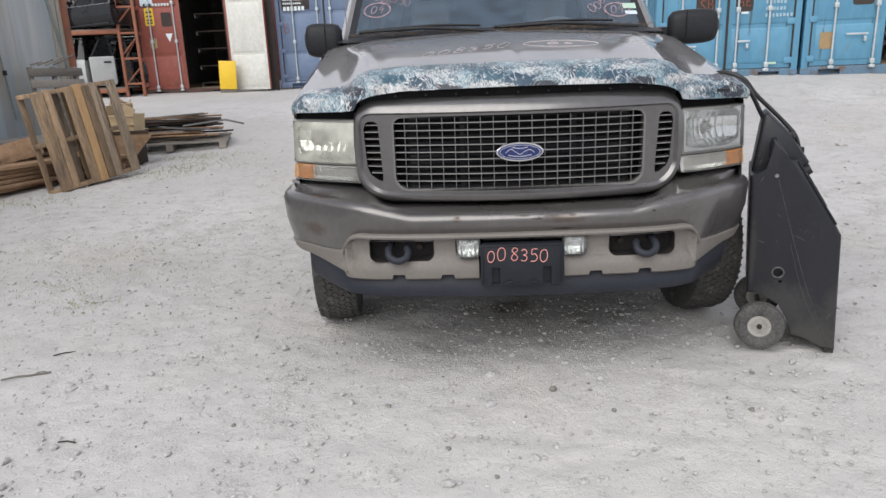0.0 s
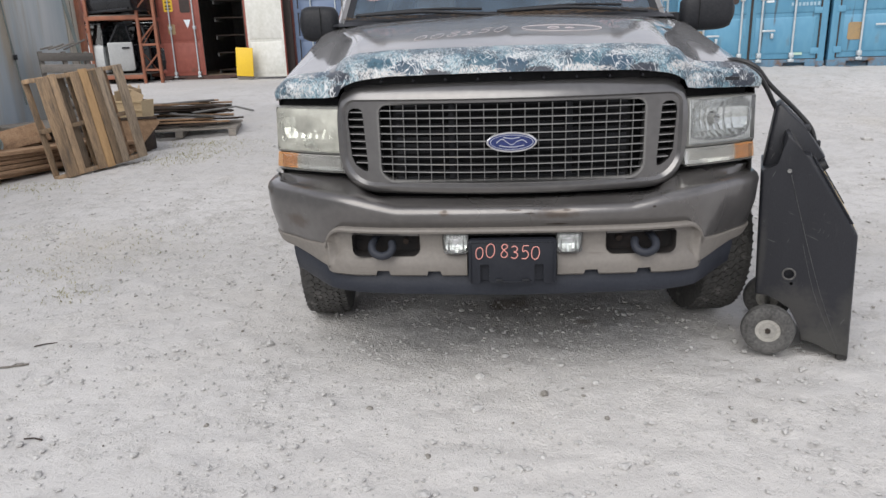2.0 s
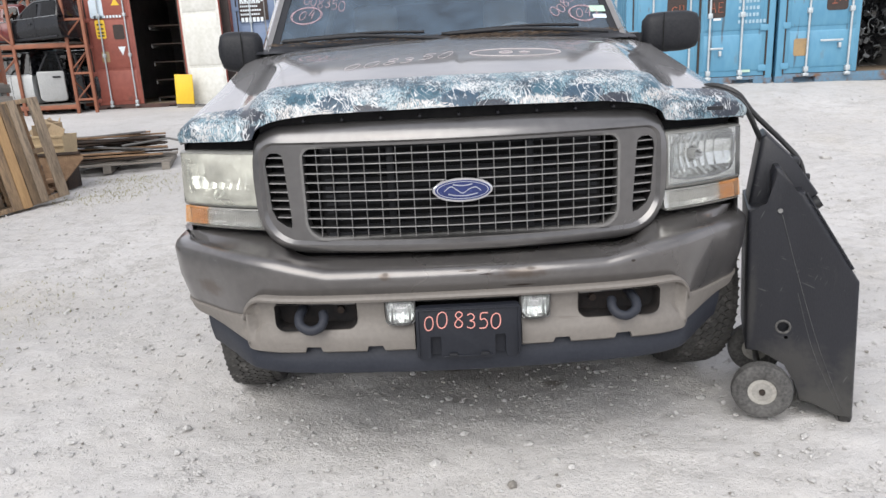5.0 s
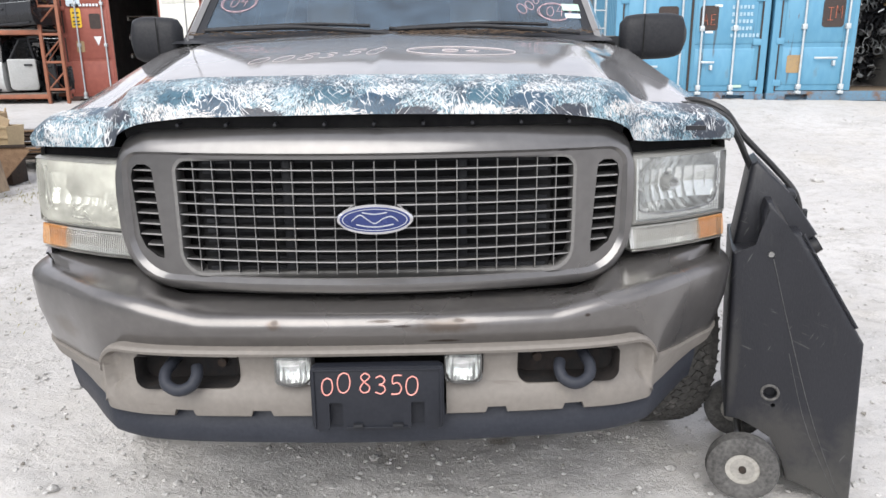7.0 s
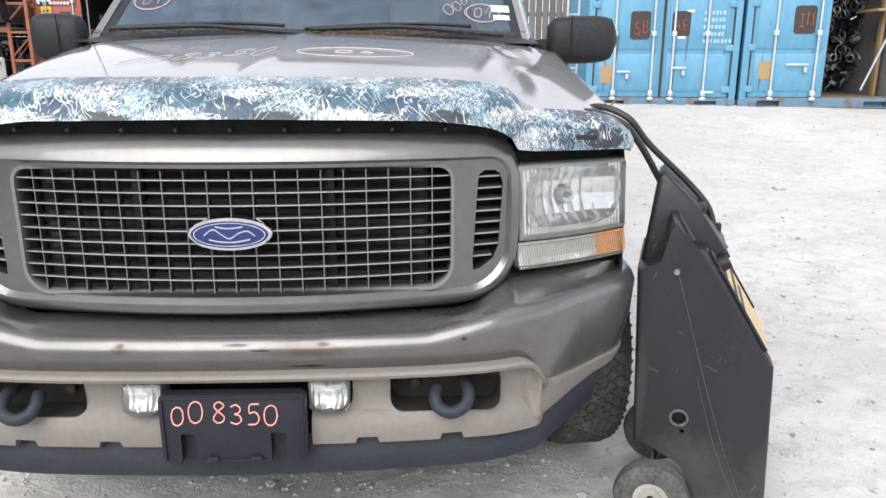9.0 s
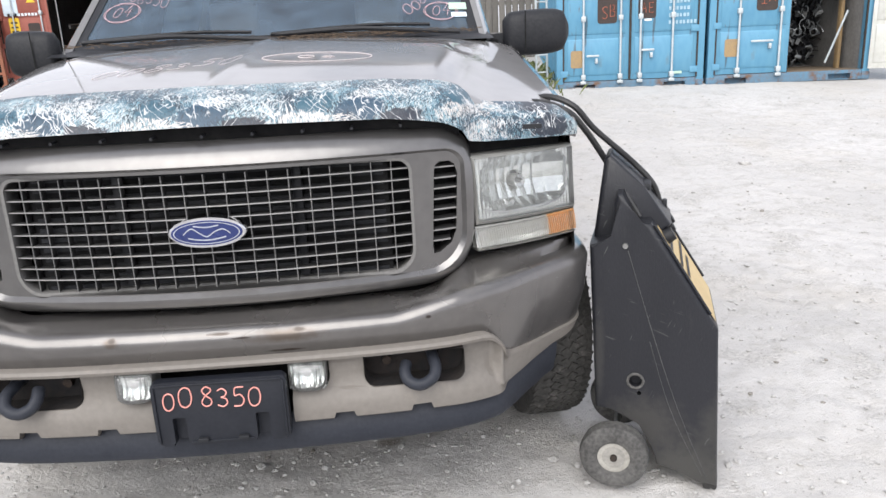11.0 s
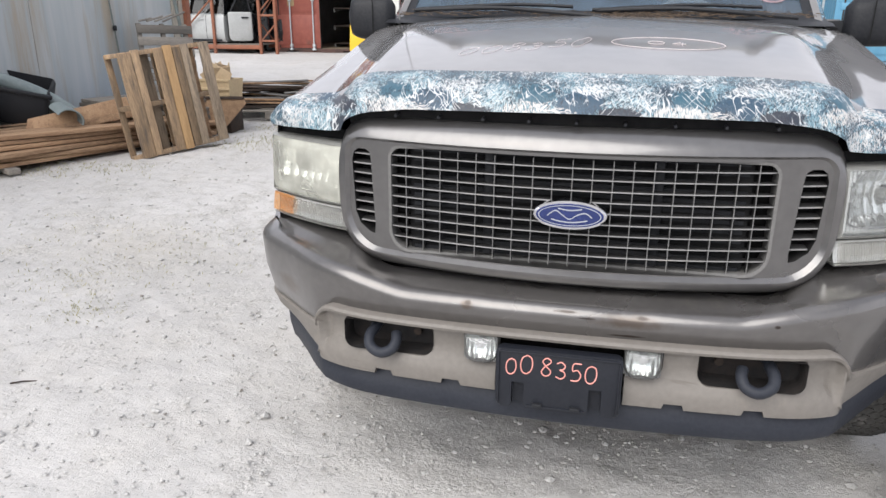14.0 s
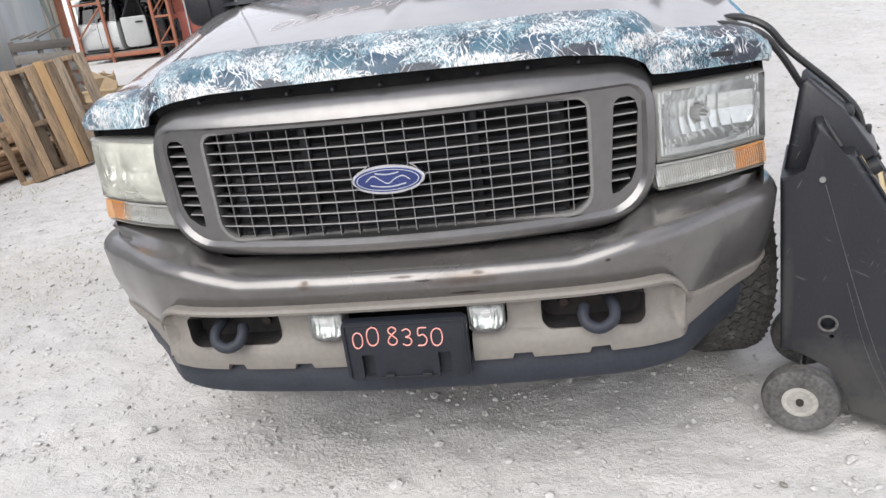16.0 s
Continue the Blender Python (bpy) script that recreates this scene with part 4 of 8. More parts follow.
def build_valance():
    rings = []
    for p, n in plan_points(401):
        ax = abs(p.x)
        top, low = lerp_table(ax, Z_LOW) + 0.006, lerp_table(ax, Z_TAN)
        inner = min(1, max(0, (0.752 - ax) / 0.045))
        inner = inner * inner * (3 - 2 * inner)
        h = top - low
        # lip, hollow face, swelling foot; beyond the end block one plain tapering band
        mid = ((0.0, 0.0), (0.008, 0.003), (0.012, 0.01), (0.009, 0.018), (-0.022, 0.023), (-0.028, 0.07), (-0.024, 0.102), (-0.005, 0.122), (0.0, h - 0.035), (-0.004, h - 0.01), (-0.02, h))
        band = ((-0.02, 0.0), (-0.013, 0.003), (-0.012, 0.008), (-0.013, h * 0.2), (-0.014, h * 0.3), (-0.015, h * 0.45), (-0.016, h * 0.6), (-0.017, h * 0.75), (-0.018, h * 0.88), (-0.02, h * 0.96), (-0.028, h))
        prof = [(a + (b - a) * inner, za + (zb - za) * inner) for (a, za), (b, zb) in zip(band, mid)]
        # the lip turns down round the end block
        turn = max(0.0, 1 - abs(ax - 0.712) / 0.022)
        turn = turn * turn * (3 - 2 * turn)
        prof = [(d + (0.006 - d) * turn * (0.9 if 3 < k < 8 else 0), z) for k, (d, z) in enumerate(prof)]
        ring = [(-0.1, 0.006)] + prof + [(-0.1, h)]
        rings.append([Vector((p.x, p.y, 0)) + n * (d - tuck(ax, top - z)) + Vector((0, 0, top - z)) for d, z in ring])
    bm = loftbm(rings, closed=True, caps=True)
    cuts = []
    for s in (-1, 1):
        x0, x1 = sorted((s * 0.349, s * 0.607))
        cuts.append(prismbm(rounded(x0, 0.56, x1, 0.651, [0.03, 0.03, 0.008, 0.008]), -0.4, 0.3))
        x0, x1 = sorted((s * 0.16, s * 0.262))
        cuts.append(prismbm(rounded(x0, 0.57, x1, 0.651, [0.028, 0.028, 0.006, 0.006]), -0.4, 0.3))
        for c in (0.295, 0.493):
            cuts.append(prismbm([(s * c - 0.044, 0.44), (s * c + 0.044, 0.44), (s * c + 0.023, 0.506), (s * c - 0.023, 0.506)], -0.4, 0.3))
    cuts.append(prismbm(rounded(-0.17, 0.42, 0.168, 0.651, 0.01), -0.4, 0.3))
    return part("valance", carve(bm, cuts), TAN, CAR, "tan plastic lower bumper cover", 38)


valance = build_valance()
rings = []
for p, n in [q for q in plan_points(121) if abs(q[0].x) < 0.95]:
    ax = abs(p.x)
    top = lerp_table(ax, Z_TAN) + 0.02
    low = lerp_table(ax, [(0, 0.404), (0.4, 0.408), (0.76, 0.408), (0.88, 0.412), (0.96, 0.425)])
    rings.append([p + n * (d + 0.012 - tuck(ax, z)) + Vector((0, 0, z)) for d, z in ((-0.05, top), (-0.036, top - 0.03), (-0.03, (top + low) / 2), (-0.026, low + 0.012), (-0.033, low), (-0.07, low), (-0.2, low + 0.06))])
part("air_dam", loftbm(rings), LIPP, CAR, "dark gray flexible air dam")

# near-black sheet that paints in the shade behind the bumper
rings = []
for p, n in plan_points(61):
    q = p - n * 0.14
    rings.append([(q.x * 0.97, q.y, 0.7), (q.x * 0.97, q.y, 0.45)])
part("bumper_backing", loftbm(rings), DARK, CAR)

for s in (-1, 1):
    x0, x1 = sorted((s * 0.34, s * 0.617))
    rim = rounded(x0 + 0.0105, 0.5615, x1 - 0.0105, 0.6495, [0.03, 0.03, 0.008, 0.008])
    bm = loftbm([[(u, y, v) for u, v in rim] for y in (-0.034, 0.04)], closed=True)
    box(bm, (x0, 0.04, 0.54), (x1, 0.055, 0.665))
    part("hook_pocket", bm, DARKRUST, CAR, "rust-stained hook recess coloured near-black for its shade")
    cx = s * 0.492
    # tow hook: a thick curled bar
    pts = [(cx + 0.03 * s, 0.076, 0.62), (cx + 0.038 * s, 0.03, 0.62), (cx + 0.04 * s, -0.005, 0.615), (cx + 0.046 * s, -0.035, 0.605), (cx + 0.036 * s, -0.06, 0.585), (cx, -0.072, 0.572), (cx - 0.034 * s, -0.064, 0.58), (cx - 0.046 * s, -0.045, 0.598), (cx - 0.04 * s, -0.02, 0.612)]
    pts = [(cx + (a - cx) * 0.86, b, 0.612 + (c - 0.612) * 0.95) for a, b, c in pts]
    part("tow_hook", tubebm(curve_pts(pts, 26), 0.015, 12), LIPP, CAR, "dark steel tow hook")
    bm = bmesh.new()
    cyl(bm, (cx - s * 0.085, 0.042, 0.605), (cx - s * 0.085, 0.022, 0.605), 0.012, n=8)
    part("bolt", bm, RUSTY, CAR)
    # auxiliary lamp
    c0, c1 = sorted((s * 0.164, s * 0.257))
    out = rounded(c0, 0.572, c1, 0.654, [0.03, 0.03, 0.01, 0.01], 6)
    mx_, mz_ = (c0 + c1) / 2, 0.613

    def shrink(k, y):
        return [(mx_ + (u - mx_) * k, y, mz_ + (v - mz_) * k) for u, v in out]
    lamp = part("fog_lamp", loftbm([shrink(0.98, 0.0), shrink(1.0, -0.055), shrink(0.97, -0.062), shrink(0.92, -0.062), shrink(0.9, -0.05)], closed=True), TRIMP, CAR, "small auxiliary lamp with clear faceted lens")
    cols = []
    for i in range(25):
        u = -1 + 2 * i / 24
        cols.append([(mx_ + 0.047 * u * (0.8 if v < -0.8 else 1), -0.05 + 0.03 * max(0, 1 - u * u - 0.6 * v * v) - (0.004 if i % 3 == 0 else 0), mz_ + 0.039 * v) for v in [-1 + 2 * j / 8 for j in range(9)]])
    part("reflector", loftbm(cols), REFLECT, lamp, "bright fluted reflector bowl", 10)
    part("lens", loftbm([shrink(0.95, -0.062), shrink(0.85, -0.072), shrink(0.6, -0.079), shrink(0.3, -0.082), shrink(0.02, -0.083)], closed=True), LENS_FOG, lamp, "clear domed lens", 20)
    part("bulb_shield", cylbm((mx_, -0.06, 0.625), (mx_, -0.02, 0.625), 0.012, n=12), CHROME, lamp)

# plate bracket with chalked lot number
bracket = part("plate_bracket", carve(prismbm(rounded(-0.164, 0.466, 0.161, 0.637, [0.016, 0.016, 0.012, 0.012]), -0.092, -0.062, bevel=0.006),
               [prismbm(rounded(-0.121, 0.44, -0.088, 0.542, 0.004), -0.2, -0.068), prismbm(rounded(0.08, 0.44, 0.113, 0.542, 0.004), -0.2, -0.068),
                prismbm([(-0.125, 0.44), (-0.084, 0.44), (-0.084, 0.474), (-0.125, 0.474)], -0.2, 0.02), prismbm([(0.076, 0.44), (0.117, 0.44), (0.117, 0.474), (0.076, 0.474)], -0.2, 0.02)]), NAVYP, CAR, "black plastic license plate bracket")
for x0, x1, z0, z1 in ((-0.156, 0.153, 0.626, 0.632), (-0.159, -0.154, 0.476, 0.626), (0.151, 0.156, 0.476, 0.626), (-0.08, 0.072, 0.473, 0.478)):
    part("rib", boxbm((x0, -0.096, z0), (x1, -0.088, z1), 0.002), NAVYP, bracket)
for x in (-0.064, 0.034):
    part("clip", boxbm((x, -0.103, 0.478), (x + 0.026, -0.088, 0.487), 0.002), BLACKP, bracket)
part("chalk_number", writing("00 8350", lambda u, v: Vector((-0.138 + u, -0.0935, 0.566 + v - u * 0.01)), 0.0295, 0.049, 0.0085, 0.0018, skew=0.08), CHALK, bracket, "handwritten pink chalk number 008350")


# grille surround
def bend(bm, k=0.26):
    for v in bm.verts:
        v.co.y += k * v.co.x ** 2
    return bm


def build_shell():
    rings = []
    xs = [-0.66 * math.sin(math.pi / 2 * (1 - 2 * i / 96)) for i in range(97)]
    for x in xs:
        ax = abs(x)
        e = min(1, max(0.0, (ax - 0.49) / 0.17))
        low = 0.782 + 0.155 * (1 - (1 - e ** 2.5) ** (1 / 2.5))
        e2 = min(1, max(0.0, (ax - 0.56) / 0.1))
        top = 1.196 - 0.075 * (1 - math.sqrt(1 - e2 ** 2))
        rings.append([(x, 0.10, top - 0.004), (x, 0.062, top), (x, 0.043, top - 0.006), (x, 0.028, top - 0.016), (x, 0.015, top - 0.029), (x, 0.005, top - 0.044), (x, 0.0, top - 0.06),
                      (x, -0.005, (top + low) / 2), (x, -0.002, low + 0.03), (x, 0.004, low + 0.014), (x, 0.016, low + 0.004), (x, 0.04, low), (x, 0.10, low)])
    bm = loftbm(rings, closed=True, caps=True)
    # the field round the openings lies a little deeper than the rim
    field = [(rounded(-0.64 + k, 0.815 + k, 0.64 - k, 1.146 - k, [0.105, 0.105, 0.045, 0.045], 8), y) for k, y in ((-0.008, -0.3), (0.0, -0.004), (0.012, 0.011))]
    cuts = [loftbm([[(u, y, v) for u, v in pts] for pts, y in field], closed=True, caps=True)]
    cuts.append(prismbm(rounded(-0.5, 0.83, 0.5, 1.126, [0.06, 0.06, 0.036, 0.036], 8), -0.3, 0.4))
    for s in (-1, 1):
        z0 = [(0.549, 0.868), (0.566, 0.871), (0.597, 0.893), (0.611, 0.925), (0.619, 1.075), (0.612, 1.098), (0.598, 1.108), (0.574, 1.108), (0.562, 1.1), (0.558, 1.085), (0.547, 0.89)]
        pts = [(s * a, b) for a, b in (z0 if s > 0 else z0[::-1])]
        cuts.append(prismbm(pts, -0.3, 0.4))
    bm = carve(bm, cuts)
    for k in range(33):
        bmesh.ops.bisect_plane(bm, geom=bm.verts[:] + bm.edges[:] + bm.faces[:], plane_co=(-0.64 + 0.04 * k, 0, 0), plane_no=(1, 0, 0))
    bend(bm)
    return part("grille_surround", bm, SHELL, CAR, "gray painted grille surround with a recessed field", 32)


shell = build_shell()
# inner frame lip round the main opening
ringo, ringi = rounded(-0.502, 0.828, 0.502, 1.128, [0.062, 0.062, 0.038, 0.038], 8), rounded(-0.494, 0.836, 0.494, 1.12, [0.055, 0.055, 0.031, 0.031], 8)
bm = loftbm([[(u, 0.007, v) for u, v in ringo], [(u, 0.009, v) for u, v in ringi], [(u, 0.02, v) for u, v in ringi], [(u, 0.075, v) for u, v in ringi]], closed=True)
bend(bm)
part("grille_lip", bm, TRIMP, CAR, "darker gray inner grille lip")
# the backing sheet's colour supplies the darkness between the slats
grille = part("grille_backing", bend(loftbm([[(-0.6 + 1.2 * i / 24, 0.105, z) for i in range(25)] for z in (0.79, 1.19)]), 0.2), DARK, CAR, "near-black sheet standing in for the shade behind the grille")
# horizontal slats and upright bars
def hslat(z, section):
    rr = []
    for i in range(33):
        x = -0.494 + 0.988 * i / 32
        y = 0.26 * x * x
        rr.append([(x, y + dy, z + dz) for dy, dz in section])
    return loftbm(rr, closed=True, caps=True)


# blades coloured dark for the shade behind their pale front edges
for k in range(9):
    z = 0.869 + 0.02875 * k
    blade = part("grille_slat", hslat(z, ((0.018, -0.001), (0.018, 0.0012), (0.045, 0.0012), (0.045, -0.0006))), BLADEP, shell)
    part("slat_edge", hslat(z, ((0.0178, -0.0021), (0.0158, -0.0008), (0.016, 0.0008), (0.0182, 0.0016))), GRILLEP, blade, "dusty gray slat edge in the lit tone")
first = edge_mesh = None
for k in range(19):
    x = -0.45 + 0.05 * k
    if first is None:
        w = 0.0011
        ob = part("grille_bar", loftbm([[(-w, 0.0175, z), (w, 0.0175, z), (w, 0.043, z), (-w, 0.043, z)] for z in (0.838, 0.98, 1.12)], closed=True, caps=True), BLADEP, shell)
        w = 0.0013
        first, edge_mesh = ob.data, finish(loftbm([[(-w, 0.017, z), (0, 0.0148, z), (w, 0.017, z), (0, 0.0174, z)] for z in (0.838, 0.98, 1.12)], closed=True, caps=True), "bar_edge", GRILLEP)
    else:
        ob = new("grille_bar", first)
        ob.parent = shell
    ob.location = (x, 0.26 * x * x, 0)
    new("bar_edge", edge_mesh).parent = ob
for s in (-1, 1):
    for k in range(8):
        z = 0.9 + 0.0275 * k
        x0 = 0.547
        x1 = 0.617 if z > 0.93 else 0.572 + (z - 0.868) * 0.72
        span3 = [(s * x, 0.26 * x * x) for x in (x0, (x0 + x1) / 2, x1)]
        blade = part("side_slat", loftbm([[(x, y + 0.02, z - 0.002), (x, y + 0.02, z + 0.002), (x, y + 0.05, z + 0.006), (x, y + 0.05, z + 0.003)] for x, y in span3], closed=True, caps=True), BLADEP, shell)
        part("slat_edge", loftbm([[(x, y + 0.0198, z - 0.0024), (x, y + 0.0172, z - 0.0008), (x, y + 0.0172, z + 0.001), (x, y + 0.0202, z + 0.0022)] for x, y in span3], closed=True, caps=True), GRILLEP, blade, "dusty gray slat edge in the lit tone")
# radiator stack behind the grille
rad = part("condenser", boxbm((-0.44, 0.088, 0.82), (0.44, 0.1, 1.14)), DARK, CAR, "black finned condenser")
for k in range(12):
    part("condenser_tube", boxbm((-0.43, 0.083, 0.835 + 0.025 * k), (0.43, 0.09, 0.846 + 0.025 * k)), BLACKP, rad)
for x in (-0.22, 0.215):
    part("brace", boxbm((x - 0.012, 0.062, 0.84), (x + 0.012, 0.075, 1.13), 0.003), BLACKP, CAR, "black grille brace")

# badge
def ellipse(a, b, n=40, cx=0.0, cz=0.983):
    return [(cx + a * math.cos(2 * math.pi * i / n), cz + b * math.sin(2 * math.pi * i / n)) for i in range(n)]


badge = part("badge", prismbm(ellipse(0.0935, 0.037), -0.008, 0.05, bevel=0.005, seg=3), CHROME, CAR, "chrome-rimmed oval blue badge")
part("badge_field", prismbm(ellipse(0.085, 0.0305), -0.0115, -0.006, bevel=0.001), BADGE, badge, "blue badge field")
ring_a, ring_b = ellipse(0.079, 0.027), ellipse(0.0765, 0.0252)
part("badge_line", loftbm([[(u, -0.0125, v) for u, v in ring_a], [(u, -0.0125, v) for u, v in ring_b]], closed=True), SILVER, badge, "thin silver oval line")
mark = bmesh.new()
for pts in ([(-0.056, 0.981), (-0.036, 0.995), (-0.018, 0.984), (0.0, 0.974), (0.02, 0.986), (0.04, 0.991), (0.056, 0.98)], [(-0.045, 0.972), (-0.02, 0.967), (0.01, 0.966), (0.045, 0.972)], [(-0.03, 1.001), (0.0, 0.997), (0.03, 1.001)]):
    c = curve_pts([(u, 0, v) for u, v in pts], 24)
    loft(mark, [[(p.x, -0.0127, p.z - 0.0016) for p in c], [(p.x, -0.0127, p.z + 0.0016) for p in c]])
part("badge_mark", mark, SILVER, badge, "plain silver wave strokes")


# headlamps
def lamp_pt(u, v, s, out=0.0, z0=0.935, z1=1.106):
    """u from the inner to the outer edge, v up; out: forwards."""
    x = 0.652 + 0.303 * u + 0.008 * (1 - v)
    y = 0.125 + 0.10 * u + 0.055 * u * u
    n = Vector((0.32 + 0.25 * u, -0.95, 0)).normalized()
    return Vector((s * (x + n.x * out) + (0.018 if s < 0 else 0.004 + 0.008 * (1 - u)), y + n.y * out, z0 + (z1 - z0) * v))


def lamp_grid(s, z0, z1, bulge, u0=0.0, u1=1.0, nu=16, nv=8, out=0.0, rib=0.0):
    rr = []
    for i in range(nu + 1):
        u = u0 + (u1 - u0) * i / nu
        rr.append([lamp_pt(u, j / nv, s, out + bulge * math.sin(math.pi * min(1, max(0, j / nv))) ** 0.5 * math.sin(math.pi * (0.06 + 0.9 * u)) ** 0.5 + (rib if i % 2 else 0), z0, z1) for j in range(nv + 1)])
    return loftbm(rr)


for s, lens, text in ((-1, LENS_HAZY, "hazed yellowed headlamp lens"), (1, LENS_CLEAR, "clear headlamp lens")):
    # housing rim
    rim_o = [lamp_pt(u, v, s, -0.004, 0.928, 1.111) for u, v in ((-0.02, 0), (0.25, 0), (0.5, 0), (0.75, 0), (1.01, 0), (1.01, 0.5), (1.01, 1), (0.75, 1), (0.5, 1), (0.25, 1), (-0.02, 1), (-0.02, 0.5))]
    rim_i = [lamp_pt(u, v, s, 0.004) for u, v in ((0, 0.01), (0.25, 0.01), (0.5, 0.01), (0.75, 0.01), (0.998, 0.01), (0.998, 0.5), (0.998, 0.995), (0.75, 0.995), (0.5, 0.995), (0.25, 0.995), (0, 0.995), (0, 0.5))]
    rim_b = [p + Vector((0, 0.08, 0)) for p in rim_o]
    lamp = part("headlamp", loftbm([rim_b, rim_o, rim_i, [p + Vector((0, 0.06, 0)) for p in rim_i]], closed=True), LAMPRIM, CAR, "large rectangular headlamp")
    part("lens", lamp_grid(s, 0.936, 1.105, 0.014, 0.001, 0.997, 24, 8, 0.0), lens, lamp, text)
    # reflector: fluted facets round a bowl, in a ribbed border
    rr = []
    nu, nv = 60, 16
    for i in range(nu + 1):
        u = 0.003 + 0.99 * i / nu
        row = []
        for j in range(nv + 1):
            v = 0.012 + 0.978 * j / nv
            r = (abs((u - 0.52) / 0.46) ** 3 + abs((v - 0.56) / 0.45) ** 3) ** (1 / 3)
            if r < 1:
                d = -0.014 - 0.05 * (1 - r ** 2) ** 0.7 + (0.0028 - 0.0028 * ((i % 6) - 3) ** 2 / 9) * min(1, (1 - r) * 5)
                d -= 0.0022 if j % 4 == 0 else 0
            else:
                d = -0.012 + (0.0018 if i % 2 else 0)
            c = math.hypot((u - 0.5) * 1.75, v - 0.52)
            if c < 0.13:
                d = min(d, -0.075)
            row.append(lamp_pt(u, v, s, d))
        rr.append(row)
    part("reflector", loftbm(rr), REFLECT, lamp, "silvered fluted reflector", 18)
    c, f, g = lamp_pt(0.5, 0.52, s, -0.08), lamp_pt(0.5, 0.52, s, -0.035), lamp_pt(0.5, 0.52, s, -0.018)
    bulb = part("bulb", cylbm(c, f, 0.019, 0.017, 16), LAMPRIM, lamp, "bulb shield")
    part("bulb_cap", cylbm(f, g, 0.017, 0.006, 16), CHROME, bulb)
    rim_u = [lamp_pt(u, v, s, -0.01) for u, v in ((0.06, 0.5), (0.06, 0.25), (0.1, 0.15), (0.3, 0.1), (0.6, 0.1), (0.82, 0.13), (0.92, 0.24), (0.95, 0.5), (0.95, 0.85))]
    part("reflector_edge", tubebm(curve_pts(rim_u, 30), 0.003, 6), CHROME, lamp, "bright reflector edge")
    # turn signal strip
    strip = part("turn_signal", loftbm([[lamp_pt(u, v, s, d, 0.856, 0.924) for u in (-0.01, 0.33, 0.66, 1.02)] for v, d in ((0, -0.06), (0, 0.0), (0.06, 0.003), (0.06, -0.03), (0.94, -0.03), (0.94, 0.003), (1, 0.0), (1, -0.06))]), LAMPRIM, CAR, "clear and amber turn signal under the headlamp")
    part("signal_reflector", lamp_grid(s, 0.862, 0.92, -0.006, 0.0, 1.0, 84, 4, -0.012, 0.0035), REFLECT, strip, smooth=5)
    part("clear_lens", lamp_grid(s, 0.859, 0.922, 0.006, 0.0, 0.7, 76, 4, 0.004, 0.0018), RIBBED, strip, "clear ribbed lens", 5)
    ribs = bmesh.new()
    for k in range(46):
        u = 0.012 + 0.975 * k / 45
        edge = [[lamp_pt(u + du, v, s, 0.0075 + 0.006 * math.sin(math.pi * v) ** 0.5, 0.861, 0.92) for v in (0.04, 0.2, 0.5, 0.8, 0.96)] for du in (-0.002, 0.002)]
        loft(ribs, edge)
    part("lens_ribs", ribs, LAMPRIM, strip, "fine upright ribs")
    part("amber_lens", lamp_grid(s, 0.866, 0.926, 0.006, 0.705, 1.02, 32, 4, 0.004, 0.0018), AMBER, strip, "amber lens", 5)

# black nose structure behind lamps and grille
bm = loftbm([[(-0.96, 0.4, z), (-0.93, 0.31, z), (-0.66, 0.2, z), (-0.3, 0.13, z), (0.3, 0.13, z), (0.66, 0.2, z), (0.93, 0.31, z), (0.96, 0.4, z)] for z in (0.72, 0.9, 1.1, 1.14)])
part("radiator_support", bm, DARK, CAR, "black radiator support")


def narrow(bm):
    """The passenger side has been pushed in a little at the fender."""
    for v in bm.verts:
        if v.co.x < -0.7:
            v.co.x = -0.7 + (v.co.x + 0.7) * (0.87 + 0.06 * min(1, max(0, (v.co.y - 0.8) / 0.6)))
    return bm


# hood and fender tops
def hood_z(x, y):
    """Height of hood and fenders over the plan."""
    ax = abs(x)
    t = min(1.0, max(0.0, (y - 0.16) / 1.24))
    zc = 1.305 + 0.155 * (1 - (1 - t) ** 1.5)
    z = zc - 0.02 * (ax / 0.62) ** 2
    sh = 1.183 + 0.24 * t
    edge0, edge1 = 0.57 + 0.15 * t, 0.76 + 0.13 * t
    if ax > edge0:
        k = min(1, (ax - edge0) / (edge1 - edge0))
        k = k * k * (3 - 2 * k)
        z += (sh + 0.02 - z) * k
    if ax > 0.7:
        z -= 0.05 * ((ax - 0.7) / 0.27) ** 1.7
    # centre spine
    z += 0.005 * math.exp(-((x / 0.018) ** 2))
    z -= 0.010 * math.exp(-(((x - 0.72) / 0.025) ** 2 + ((y - 0.95) / 0.07) ** 2))
    z += 0.006 * math.exp(-(((x - 0.66) / 0.025) ** 2 + ((y - 0.9) / 0.1) ** 2))
    # dents near the driver's corner
    z -= 0.007 * math.exp(-(((x - 0.7) / 0.05) ** 2 + ((y - 1.0) / 0.13) ** 2))
    z += 0.005 * math.exp(-(((x - 0.61) / 0.06) ** 2 + ((y - 0.92) / 0.14) ** 2))
    z += 0.004 * math.exp(-(((x - 0.78) / 0.05) ** 2 + ((y - 0.8) / 0.12) ** 2))
    return z


def hood_front(x):
    ax = abs(x)
    return 0.155 + 0.11 * (ax / 0.95) ** 2.2


rings = []
